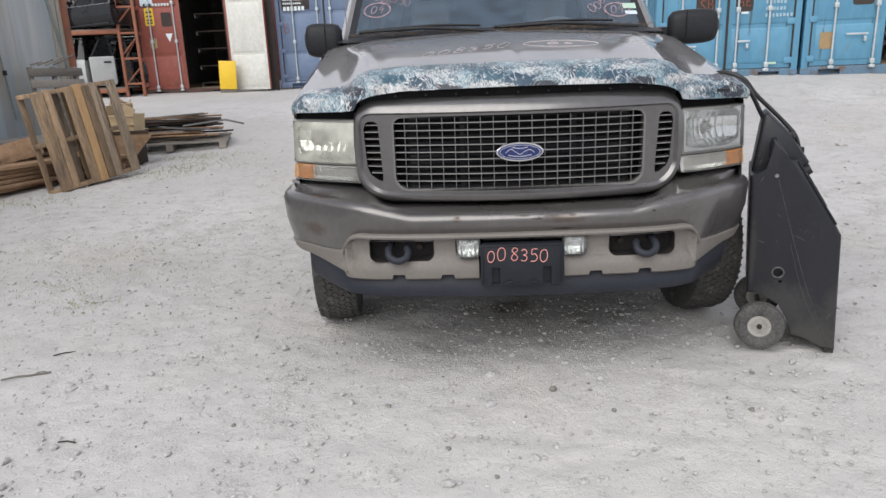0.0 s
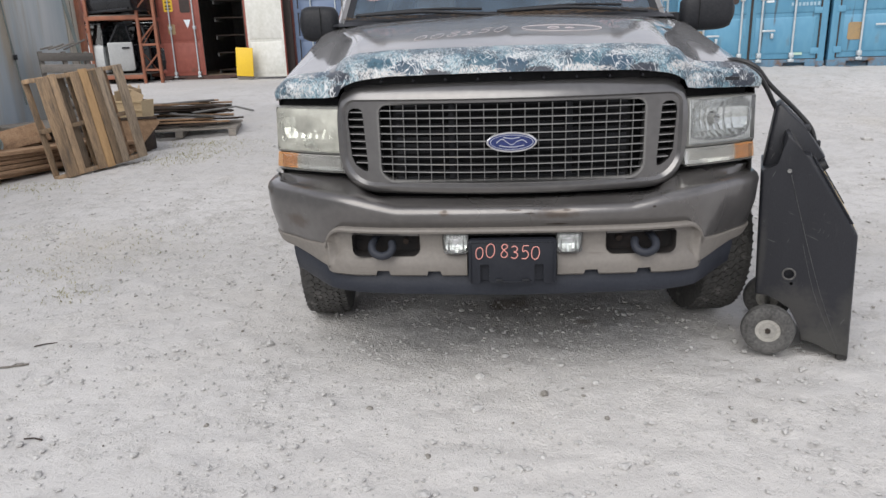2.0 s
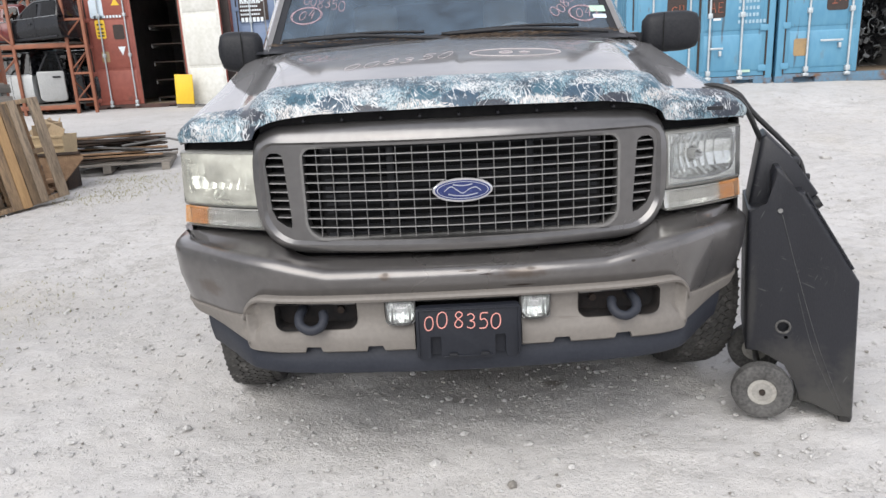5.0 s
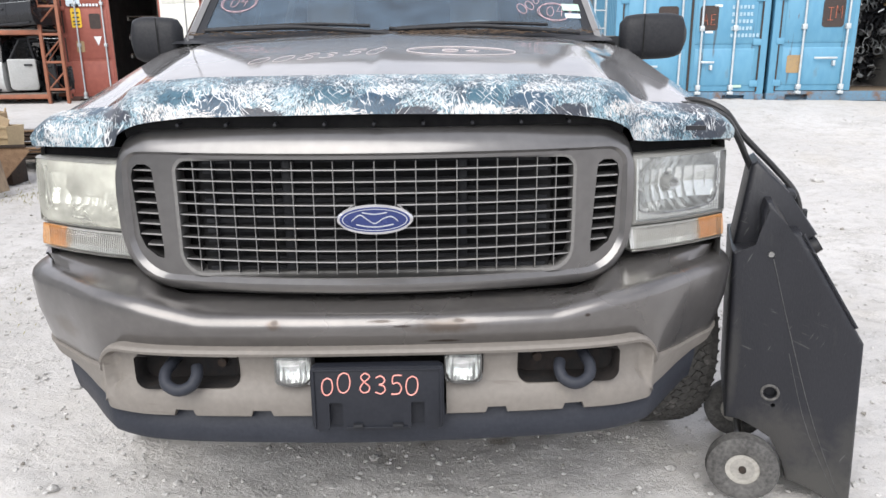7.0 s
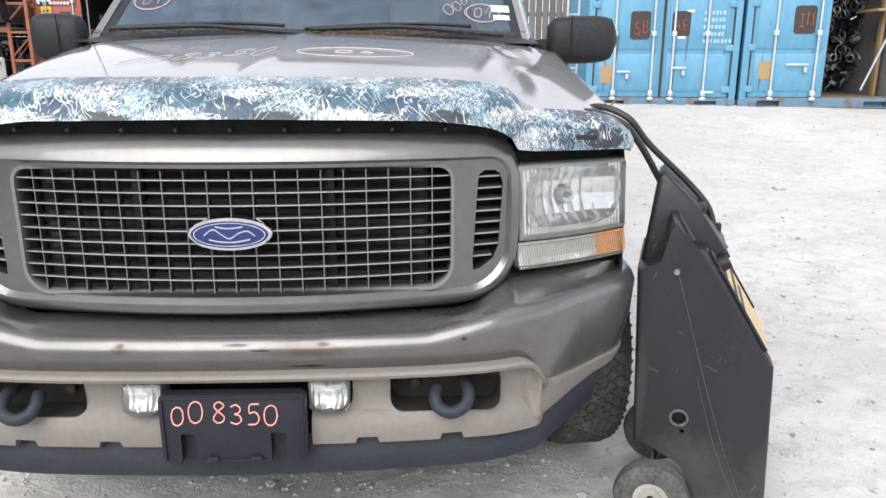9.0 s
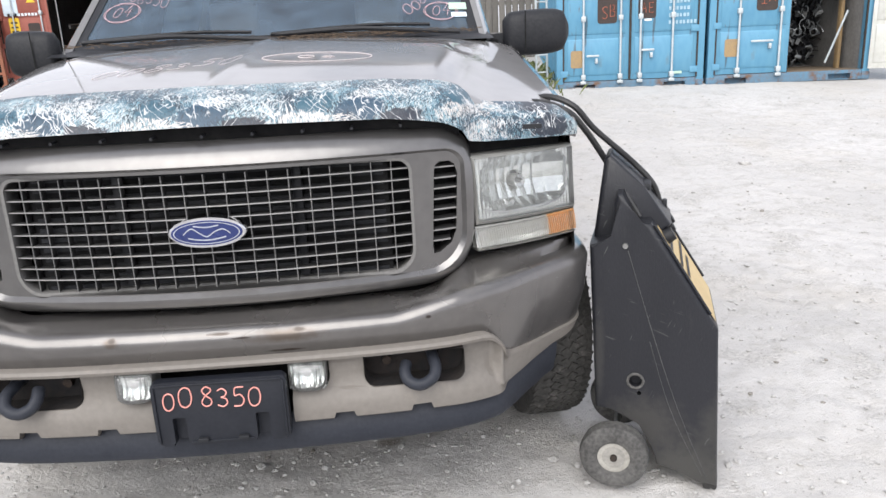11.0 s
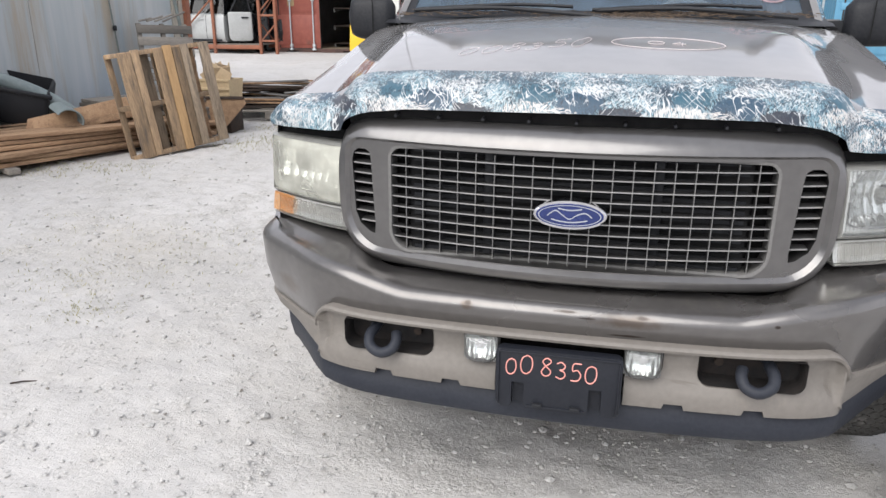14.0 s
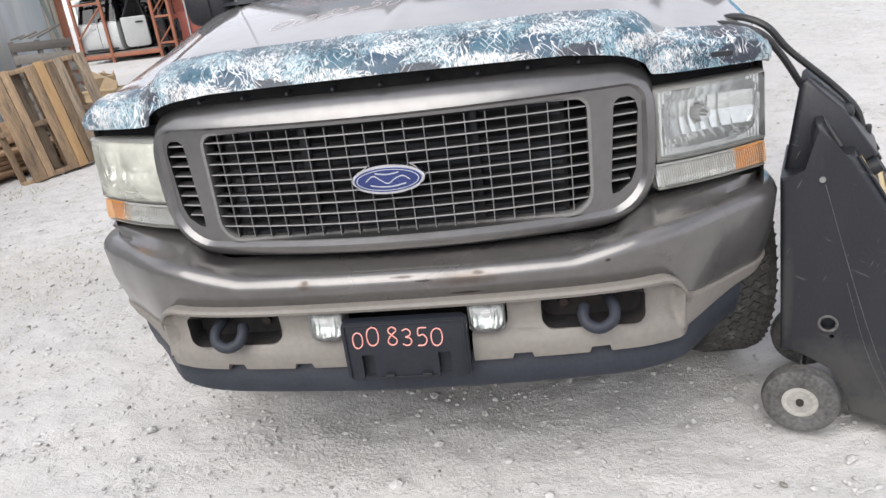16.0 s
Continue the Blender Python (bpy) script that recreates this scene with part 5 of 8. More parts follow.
for i in range(81):
    x = -0.975 + 1.95 * i / 80
    y0, y1 = hood_front(x), 1.36 + 0.06 * (abs(x) / 0.95) ** 2
    row = []
    for j in range(33):
        y = y0 + (y1 - y0) * j / 32
        row.append((x, y, hood_z(x, y) - (0.012 if j == 0 else 0)))
    rings.append([(x, y0 + 0.02, hood_z(x, y0) - 0.045)] + row)
hood = part("hood", narrow(loftbm(rings)), PAINT, CAR, "gray hood with chalk writing and a dented corner", 60)

# fender sides
for s in (-1, 1):
    rings = []
    for j in range(25):
        y = 0.284 + 1.316 * j / 24
        zt = hood_z(0.975, min(y, 1.36)) if y < 1.4 else hood_z(0.975, 1.36) + 0.02
        bulge = 0.03 * math.exp(-(((y - 0.9) / 0.45) ** 2))
        r = math.sqrt(max(0, 0.5 ** 2 - (y - 0.9) ** 2))
        zb = max(0.58 if y < 0.55 else 0.5, 0.41 + r) if abs(y - 0.9) < 0.5 else (0.78 if y < 0.5 else 0.48)
        xf = 0.943 + 0.06 * (lambda t: t * t * (3 - 2 * t))(min(1, max(0, (y - 0.3) / 0.34)))
        rings.append([(s * min(0.974, xf + 0.005), y, zt), (s * (xf + 0.012), y, zt - 0.03), (s * (xf + 0.02), y, zt - 0.1), (s * (xf + 0.02 + bulge), y, 0.95), (s * (xf + 0.02 + bulge), y, min(0.9, zb + 0.12)), (s * (xf + 0.025 + bulge), y, zb + 0.03), (s * (xf + 0.02 + bulge), y, zb), (s * (xf - 0.1), y, zb)])
    part("fender", narrow(loftbm(rings)), PAINT, CAR, "gray front fender", 50)
    part("wheel_liner", loftbm([[(s * x, 0.9 + 0.5 * math.cos(a), 0.41 + 0.5 * math.sin(a)) for x in (0.45, 0.9)] for a in [math.pi * k / 16 for k in range(17)]]), DARK, CAR)


# bug deflector
def deflector_edges(x):
    """Upper and lower edge over x: (y, z) each."""
    ax = abs(x) if x > -0.7 else 0.7 - (x + 0.7) / 0.86
    top = lerp_table(ax, [(0, 1.318), (0.45, 1.314), (0.585, 1.304), (0.635, 1.292), (0.66, 1.274), (0.682, 1.25), (0.72, 1.239), (0.88, 1.228), (0.93, 1.214), (0.958, 1.193), (0.972, 1.172)])
    low = lerp_table(ax, [(0, 1.23), (0.45, 1.224), (0.54, 1.214), (0.585, 1.206), (0.617, 1.194), (0.64, 1.178), (0.654, 1.152), (0.7, 1.147), (0.9, 1.142), (0.972, 1.14)])
    yt = hood_front(x) + 0.03 + 0.02 * min(1, max(0, (ax - 0.64) / 0.05))
    yl = lerp_table(ax, [(0, 0.045), (0.5, 0.072), (0.635, 0.1), (0.672, 0.132), (0.75, 0.158), (0.9, 0.218), (0.972, 0.265)])
    return yt, top, yl, low


rings = []
for i in range(129):
    x = -0.972 + 1.944 * i / 128
    x = x if x > -0.7 else -0.7 + (x + 0.7) * 0.86
    yt, zt, yl, zl = deflector_edges(x)
    row = []
    for j in range(11):
        t = j / 10
        b = math.sin(math.pi * t)
        row.append(Vector((x, yt + (yl - yt) * t - 0.026 * b, zt + (zl - zt) * t + 0.012 * b)))
    back = [p + Vector((0, 0.006, 0.002)) for p in row[::-1]]
    rings.append(row + back)
part("bug_deflector", loftbm(rings, closed=True, caps=True), CAMO, CAR, "glossy bug deflector printed with blue and white camouflage", 50)
bm = bmesh.new()
rr = []
for i in range(61):
    x = -0.63 + 1.26 * i / 60
    _, _, yl, zl = deflector_edges(x)
    rr.append([(x, yl + 0.05, zl + 0.03), (x, yl + 0.03, zl + 0.008), (x, yl + 0.05, min(zl, 1.21) - 0.03)])
loft(bm, rr)
part("hood_seal", bm, DARK, CAR, "black hood edge seal")
for k in range(9):
    x = -0.48 + 0.12 * k
    part("deflector_clip", cylbm((x, 0.055 + 0.1 * x * x, 1.205), (x, 0.085 + 0.1 * x * x, 1.207), 0.004, n=10), BLACKP, CAR)
part("deflector_plate", prismbm(rounded(0.80, 1.172, 0.85, 1.184, 0.003), 0.152, 0.162), BLACKP, CAR, "small black label on the deflector")


# writing on the hood
def on_hood(x, y):
    return Vector((x, y, hood_z(x, y) + 0.002))


part("hood_writing", writing("008350", lambda u, v: on_hood(-0.39 + u, 0.42 + v * 1.0 + u * 0.35), 0.05, 0.10, 0.016, 0.0007, skew=0.4), PALECHALK, CAR, "faint handwritten number on the hood")
pts = [on_hood(0.24 + 0.17 * math.cos(a), 0.62 + 0.09 * math.sin(a)) for a in [2 * math.pi * k / 40 for k in range(42)]]
part("hood_ring", tubebm(pts, 0.0013, 5), PALECHALK, CAR, "faint hand-drawn oval on the hood")
part("hood_scribble", writing("04", lambda u, v: on_hood(0.18 + u, 0.6 + v), 0.05, 0.045, 0.02, 0.0013), PALECHALK, CAR)

# cowl, wipers and debris
bm = loftbm([[(-0.9 + 1.8 * i / 30, y + 0.05 * (abs(-0.9 + 1.8 * i / 30) / 0.9) ** 2, z + 0.0) for i in range(31)] for y, z in ((1.3, 1.425), (1.345, 1.437), (1.42, 1.442), (1.5, 1.462))])
cowl = part("cowl", bm, BLACKP, CAR, "black cowl panel strewn with dry needles")
for x0, x1, y0, y1 in ((-0.78, 0.02, 1.36, 1.40), (-0.02, 0.76, 1.36, 1.42)):
    arm = part("wiper", tubebm(curve_pts([(x1, 1.33, 1.456), (x1 * 0.6 + x0 * 0.4, 1.37, 1.482), (x0 * 0.6 + x1 * 0.4, 1.4, 1.488), (x0, y1 + 0.02, 1.478)], 12), 0.009, 8), BLACKP, CAR, "black wiper arm")
    part("wiper_blade", tubebm(curve_pts([(x0 - 0.0, 1.435, 1.482), ((x0 + x1) / 2, 1.45, 1.502), (x1 * 0.85 + x0 * 0.15, 1.44, 1.494)], 12), 0.008, 6), BLACKP, arm)
rng = random.Random(3)
bm = bmesh.new()
for _ in range(650):
    x = rng.choice((rng.uniform(-0.85, 0.85), rng.uniform(-0.05, 0.75)))
    y = rng.uniform(1.325, 1.46)
    z = lerp_table(y, [(1.3, 1.45), (1.345, 1.455), (1.42, 1.462), (1.5, 1.475)]) + rng.uniform(0, 0.014)
    a = rng.uniform(0, 6.28)
    l = rng.uniform(0.02, 0.055)
    d = Vector((math.cos(a), 0.5 * math.sin(a), rng.uniform(-0.2, 0.25))) * l
    tube(bm, [Vector((x, y, z)) - d / 2, Vector((x, y, z)) + d / 2], rng.uniform(0.0008, 0.0016), 3)
needles = part("dry_needles", bm, NEEDLE, CAR, "dry pine needles and twigs along the cowl")
tagged(needles, kind="stuff")


# windscreen and cabin
def screen_pt(u, v, out=0.0):
    """u from -1 to 1 across, v up the windscreen."""
    hw = 0.862 - 0.035 * v
    x = u * hw
    y = 1.41 + 0.78 * v + 0.09 * u * u * (1 - 0.4 * v)
    z = 1.452 + 0.49 * v - 0.01 * u * u
    n = Vector((0.15 * u, -0.53, 0.84)).normalized()
    return Vector((x, y, z)) + n * out


ws = part("windscreen", loftbm([[screen_pt(-1 + 2 * i / 24, j / 12) for i in range(25)] for j in range(13)]), GLASS, CAR, "large raked windscreen with marker writing")
ws.visible_shadow = False
edge = [screen_pt(-1 + 2 * i / 24, 0, 0.002) for i in range(25)] + [screen_pt(1, j / 8, 0.002) for j in range(1, 9)] + [screen_pt(1 - 2 * i / 24, 1, 0.002) for i in range(1, 25)] + [screen_pt(-1, 1 - j / 8, 0.002) for j in range(1, 8)]
inn = [screen_pt(-0.95 + 1.9 * i / 24, 0.05, 0.003) for i in range(25)] + [screen_pt(0.95, 0.05 + 0.91 * j / 8, 0.003) for j in range(1, 9)] + [screen_pt(0.95 - 1.9 * i / 24, 0.96, 0.003) for i in range(1, 25)] + [screen_pt(-0.95, 0.96 - 0.91 * j / 8, 0.003) for j in range(1, 8)]
part("screen_border", loftbm([edge, inn], closed=True), BLACKP, CAR, "black ceramic glass border")
for s in (-1, 1):
    rr = []
    for j in range(13):
        v = -0.08 + 1.12 * j / 12
        p = screen_pt(s, v)
        q = p + Vector((s * 0.05, 0.04, -0.004))
        rr.append([p + Vector((-s * 0.004, -0.006, 0.004)), p + Vector((s * 0.018, -0.012, 0.012)), q + Vector((0, 0, 0.006)), q + Vector((s * 0.012, 0.05, -0.02)), q + Vector((-s * 0.03, 0.09, -0.03))])
    part("a_pillar", loftbm(rr, closed=True, caps=True), PAINT, CAR, "gray windscreen pillar")
# roof, sides, rear of the cabin
roof_r = []
for j in range(15):
    y = 2.17 + 3.45 * j / 14
    roof_r.append([(x * (1 - 0.02 * j / 14), y, 1.945 + 0.045 * math.sin(math.pi * min(1, (j + 1) / 8) / 2) - 0.05 * (abs(x) / 0.8) ** 4) for x in [-0.8 + 1.6 * i / 16 for i in range(17)]])
part("roof_header", boxbm((-0.82, 2.16, 1.86), (0.82, 2.5, 1.925), 0.01), CLOTH, CAR, "gray headliner edge")
part("headliner", boxbm((-0.78, 2.4, 1.9), (0.78, 5.5, 1.93)), CLOTH, CAR)
part("roof", loftbm(roof_r), PAINT, CAR, "gray roof panel")
for s in (-1, 1):
    # body side below the windows, with the rear wheel opening
    pts = [(1.55, 0.5), (3.9, 0.5), (3.98, 0.72), (4.16, 0.88), (4.4, 0.93), (4.64, 0.88), (4.82, 0.72), (4.9, 0.55), (5.66, 0.58), (5.7, 1.4), (1.55, 1.4)]
    bm = bmesh.new()
    prism(bm, pts, 0.0, 0.06)
    bmesh.ops.transform(bm, matrix=Matrix(((0, s, 0, s * 0.965), (1, 0, 0, 0), (0, 0, 1, 0), (0, 0, 0, 1))), verts=bm.verts)
    side = part("body_side", bm, PAINT, CAR, "gray body side with tan lower cladding")
    part("cladding", boxbm((min(s * 1.02, s * 1.045), 1.56, 0.5), (max(s * 1.02, s * 1.045), 3.88, 0.74), 0.008), TAN, side, "tan lower cladding")
    for ya, yb in ((1.9, 2.75), (2.85, 3.85), (3.95, 5.5)):
        t0 = 0.25 if ya < 2 else 0
        bm = loftbm([[(s * 0.972, ya, 1.4), (s * 0.972, yb, 1.4)], [(s * 0.815, ya + t0, 1.9), (s * 0.815, yb, 1.9)]])
        part("side_window", bm, SIDEGLASS, side, "dark tinted side window")
    bm = bmesh.new()
    for ya, yb, za, zb in ((1.55, 1.9, 1.4, 1.45), (2.75, 2.85, 1.4, 1.9), (3.85, 3.95, 1.4, 1.9), (5.5, 5.68, 1.4, 1.9), (2.1, 5.68, 1.88, 1.93)):
        xa, xb = 0.98 - (za - 1.4) * 0.314, 0.98 - (zb - 1.4) * 0.314
        loft(bm, [[(s * xa, ya, za), (s * xa, yb, za), (s * (xa - 0.05), yb, za), (s * (xa - 0.05), ya, za)], [(s * xb, ya, zb), (s * xb, yb, zb), (s * (xb - 0.05), yb, zb), (s * (xb - 0.05), ya, zb)]], closed=True, caps=True)
    part("window_posts", bm, PAINT, side)
rear = part("tailgate", loftbm([[(-0.98, 5.7, 0.55), (0.98, 5.7, 0.55)], [(-0.98, 5.72, 1.35), (0.98, 5.72, 1.35)], [(-0.8, 5.62, 1.96), (0.8, 5.62, 1.96)]]), PAINT, CAR, "gray tailgate")
part("underbody", boxbm((-0.9, 0.5, 0.46), (0.9, 5.66, 0.56)), DARK, CAR, "dark underbody")
part("cabin_floor", boxbm((-0.95, 1.55, 0.56), (0.95, 5.64, 0.72)), TRIMP, CAR)
part("firewall", boxbm((-0.93, 1.43, 0.56), (0.93, 1.5, 1.42)), DARK, CAR)

# what the windscreen shows
bm = bmesh.new()
rr = []
for i in range(25):
    x = -0.9 + 1.8 * i / 24
    h = 0.03 * math.exp(-(((x - 0.38) / 0.2) ** 2))
    rr.append([(x, 1.5, 1.44), (x, 1.62, 1.445), (x, 1.85, 1.425 + h), (x, 1.95, 1.36 + h), (x, 1.96, 1.1)])
loft(bm, rr)
part("dashboard", bm, TRIMP, CAR, "gray dashboard")
wheel_c = Vector((0.40, 2.06, 1.36))
tilt = Matrix.Rotation(radians(-62), 3, "X")
ringp = [wheel_c + tilt @ Vector((0.19 * math.cos(a), 0.19 * math.sin(a), 0)) for a in [2 * math.pi * k / 36 for k in range(37)]]
sw = part("steering_wheel", tubebm(ringp, 0.015, 8, False), TRIMP, CAR, "gray steering wheel")
for a in (0, 180, 270):
    part("spoke", tubebm([wheel_c, wheel_c + tilt @ Vector((0.185 * math.cos(radians(a)), 0.185 * math.sin(radians(a)), 0))], 0.018, 6), TRIMP, sw)
part("wheel_hub", cylbm(wheel_c + tilt @ Vector((0, 0, 0.02)), wheel_c - tilt @ Vector((0, 0, 0.04)), 0.06, n=18), TRIMP, sw)
for y, xs, h in ((2.65, (-0.42, 0.42), 1.5), (3.7, (-0.5, 0.5), 1.45)):
    for x in xs:
        seat = part("seat", boxbm((x - 0.26, y, 0.72), (x + 0.26, y + 0.16, h), 0.05, seg=3), CLOTH, CAR, "gray cloth seat")
        part("headrest", boxbm((x - 0.14, y + 0.04, h + 0.03), (x + 0.14, y + 0.14, h + 0.21), 0.04, seg=3), CLOTH, seat)
        part("cushion", boxbm((x - 0.26, y - 0.42, 0.76), (x + 0.26, y + 0.02, 0.98), 0.05, seg=3), CLOTH, seat)
mir = part("rear_view_mirror", boxbm((-0.12, 2.0, 1.79), (0.12, 2.03, 1.86), 0.02), BLACKP, CAR, "black inside mirror")
part("mirror_stalk", tubebm([(0, 2.02, 1.85), (0, 2.06, 1.91)], 0.01, 6), BLACKP, mir)
for s in (-1, 1):
    part("sun_visor", boxbm((min(s * 0.12, s * 0.62), 2.17, 1.9), (max(s * 0.12, s * 0.62), 2.4, 1.915), 0.006), CLOTH, CAR, "gray sun visor")


# marker writing and stickers on the glass
def on_screen(u, v):
    """Metres from the middle across, metres up the glass."""
    vv = v / 0.92
    return screen_pt(u / (0.862 - 0.035 * vv), vv, 0.004)


part("screen_number", writing("008350", lambda a, b: on_screen(-0.73 + a * 0.95, 0.42 - a * 0.42 + b), 0.032, 0.095, 0.008, 0.001, skew=0.1), PINKM, CAR, "handwritten pink number on the windscreen")
part("screen_number", writing("008350", lambda a, b: on_screen(0.565 + a * 0.6 - b * 0.5, 0.16 + a * 1.0 + b * 0.9), 0.043, 0.065, 0.007, 0.0012, skew=0.1), PINKM, CAR, "handwritten pink number on the windscreen")
for cx, cy, r in ((-0.703, 0.304, 0.072), (0.705, 0.203, 0.066)):
    bm = bmesh.new()
    for q in (0.0, 0.007):
        tube(bm, [on_screen(cx + (r + q) * math.cos(a) * 1.05, cy + (r - q) * 1.2 * math.sin(a)) for a in [2 * math.pi * k / 30 for k in range(31)]], 0.0011, 5)
    part("screen_ring", bm, PINKM, CAR, "hand-drawn pink ring on the windscreen")
    part("screen_code", writing("04", lambda a, b: on_screen(cx - 0.04 + a, cy - 0.045 + b), 0.035, 0.09, 0.008, 0.0011, skew=0.3), PINKM, CAR)
for (x0, x1, y0, y1), m in (((0.745, 0.825, 0.215, 0.275), GREENS), ((0.75, 0.82, 0.15, 0.19), PAPER)):
    part("sticker", loftbm([[on_screen(x0, y0), on_screen(x1, y0)], [on_screen(x0, y1), on_screen(x1, y1)]]), m, CAR, "small inspection sticker on the glass")

part("antenna", tubebm([(-0.848, 1.4, 1.40), (-0.848, 1.4, 1.45), (-0.848, 1.405, 1.8), (-0.848, 1.41, 2.2)], [0.007, 0.003, 0.0025, 0.002], 6), STEEL, CAR, "thin steel whip antenna")

# door mirrors
for s, xi, xo in ((-1, 0.885, 1.098), (1, 0.955, 1.238)):
    rr = []
    for k in range(13):
        t = k / 12
        w = (1 - abs(2 * t - 1) ** 3.2) ** (1 / 3.2)
        w = max(w, 0.0)
        x = s * (xi + (xo - xi) * t)
        hh = 0.094 * (0.3 + 0.7 * w) if t > 0.5 else 0.094 * (0.62 + 0.38 * w)
        zc = 1.447 - 0.008 * (1 - t)
        dy = 0.055 * (0.25 + 0.75 * w)
        rr.append([(x, 1.46 - dy * math.cos(a) * (1 if math.cos(a) > 0 else 0.6), zc + hh * (abs(math.sin(a)) ** 0.55) * (1 if math.sin(a) > 0 else -1)) for a in [2 * math.pi * j / 20 for j in range(20)]])
    mirror = part("door_mirror", loftbm(rr, closed=True, caps=True), BLACKP, CAR, "large black folding door mirror", 60)
    part("mirror_arm", loftbm([[(s * 0.86, 1.5, 1.36), (s * 0.86, 1.58, 1.36), (s * 0.86, 1.58, 1.44), (s * 0.86, 1.5, 1.44)], [(s * (xi + 0.06), 1.44, 1.385), (s * (xi + 0.06), 1.5, 1.385), (s * (xi + 0.06), 1.5, 1.45), (s * (xi + 0.06), 1.44, 1.45)]], closed=True, caps=True), BLACKP, mirror)
    part("mirror_seam", loftbm([[(s * (xi + 0.085), 1.40 + 0.004, 1.36), (s * (xi + 0.09), 1.40 + 0.004, 1.36)], [(s * (xi + 0.085), 1.398, 1.53), (s * (xi + 0.09), 1.398, 1.53)]]), DARK, mirror)


# wheels
def build_wheel(at, s, steer):
    R = 0.40
    e = part("wheel", cylbm((-s * 0.09, 0, 0), (s * 0.06, 0, 0), 0.215, n=28), STEEL, CAR, "steel wheel with all-terrain tyre")
    e.matrix_basis = pose(*at, 0, 0, steer)
    rr = []
    prof = [(0.84 * d, r) for d, r in ((-0.1, 0.215), (-0.114, 0.25), (-0.124, 0.31), (-0.123, 0.36), (-0.114, 0.38), (-0.075, 0.386), (0, 0.389), (0.075, 0.386), (0.114, 0.38), (0.123, 0.36), (0.124, 0.31), (0.114, 0.25), (0.1, 0.215))]
    for k in range(48):
        a = 2 * math.pi * k / 48
        rr.append([(d, r * math.cos(a), r * math.sin(a)) for d, r in prof])
    tyre = part("tyre", loftbm(rr, wrap=True), TYRE, e, "dusty black all-terrain tyre")
    bm = bmesh.new()
    for k in range(64):
        for row, d in enumerate((-0.082, -0.055, -0.0275, 0.0, 0.0275, 0.055, 0.082)):
            a = 2 * math.pi * (k + 0.5 * (row % 2)) / 64
            m = Matrix.Rotation(a, 4, "X") @ Matrix.Translation((d, 0, R - 0.008 - (0.009 if abs(d) > 0.07 else 0))) @ Matrix.Rotation(radians(28 if row % 2 else -28), 4, "Z")
            box(bm, (-0.0125, -0.0155, -0.008), (0.0125, 0.0155, 0.001), 0, m)
    tagged(part("tread", bm, TYRE, tyre, smooth=0), kind="stuff")
    return e


for s in (-1, 1):
    build_wheel((-0.895 if s < 0 else 0.96, 0.87, 0.402), s, 5.0)
    build_wheel((s * 0.9, 4.4, 0.402 + rise(s * 0.9, 4.4)), s, 0.0)
part("axle", cylbm((-0.8, 0.87, 0.4), (0.8, 0.87, 0.4), 0.05, n=12), RUSTY, CAR, "rusty front axle")

# ---- wheeled charger cart ----
CARTM = Matrix(((0.939, 0.345, 0, 1.0), (-0.345, 0.939, 0, 0.33), (0, 0, 1, 0), (0, 0, 0, 1)))
cart = thing("battery_charger_cart", (1.2, 0.4, 0.0), "black moulded plastic wheeled battery charger standing beside the bumper", "charger cart")
cart.matrix_basis = CARTM


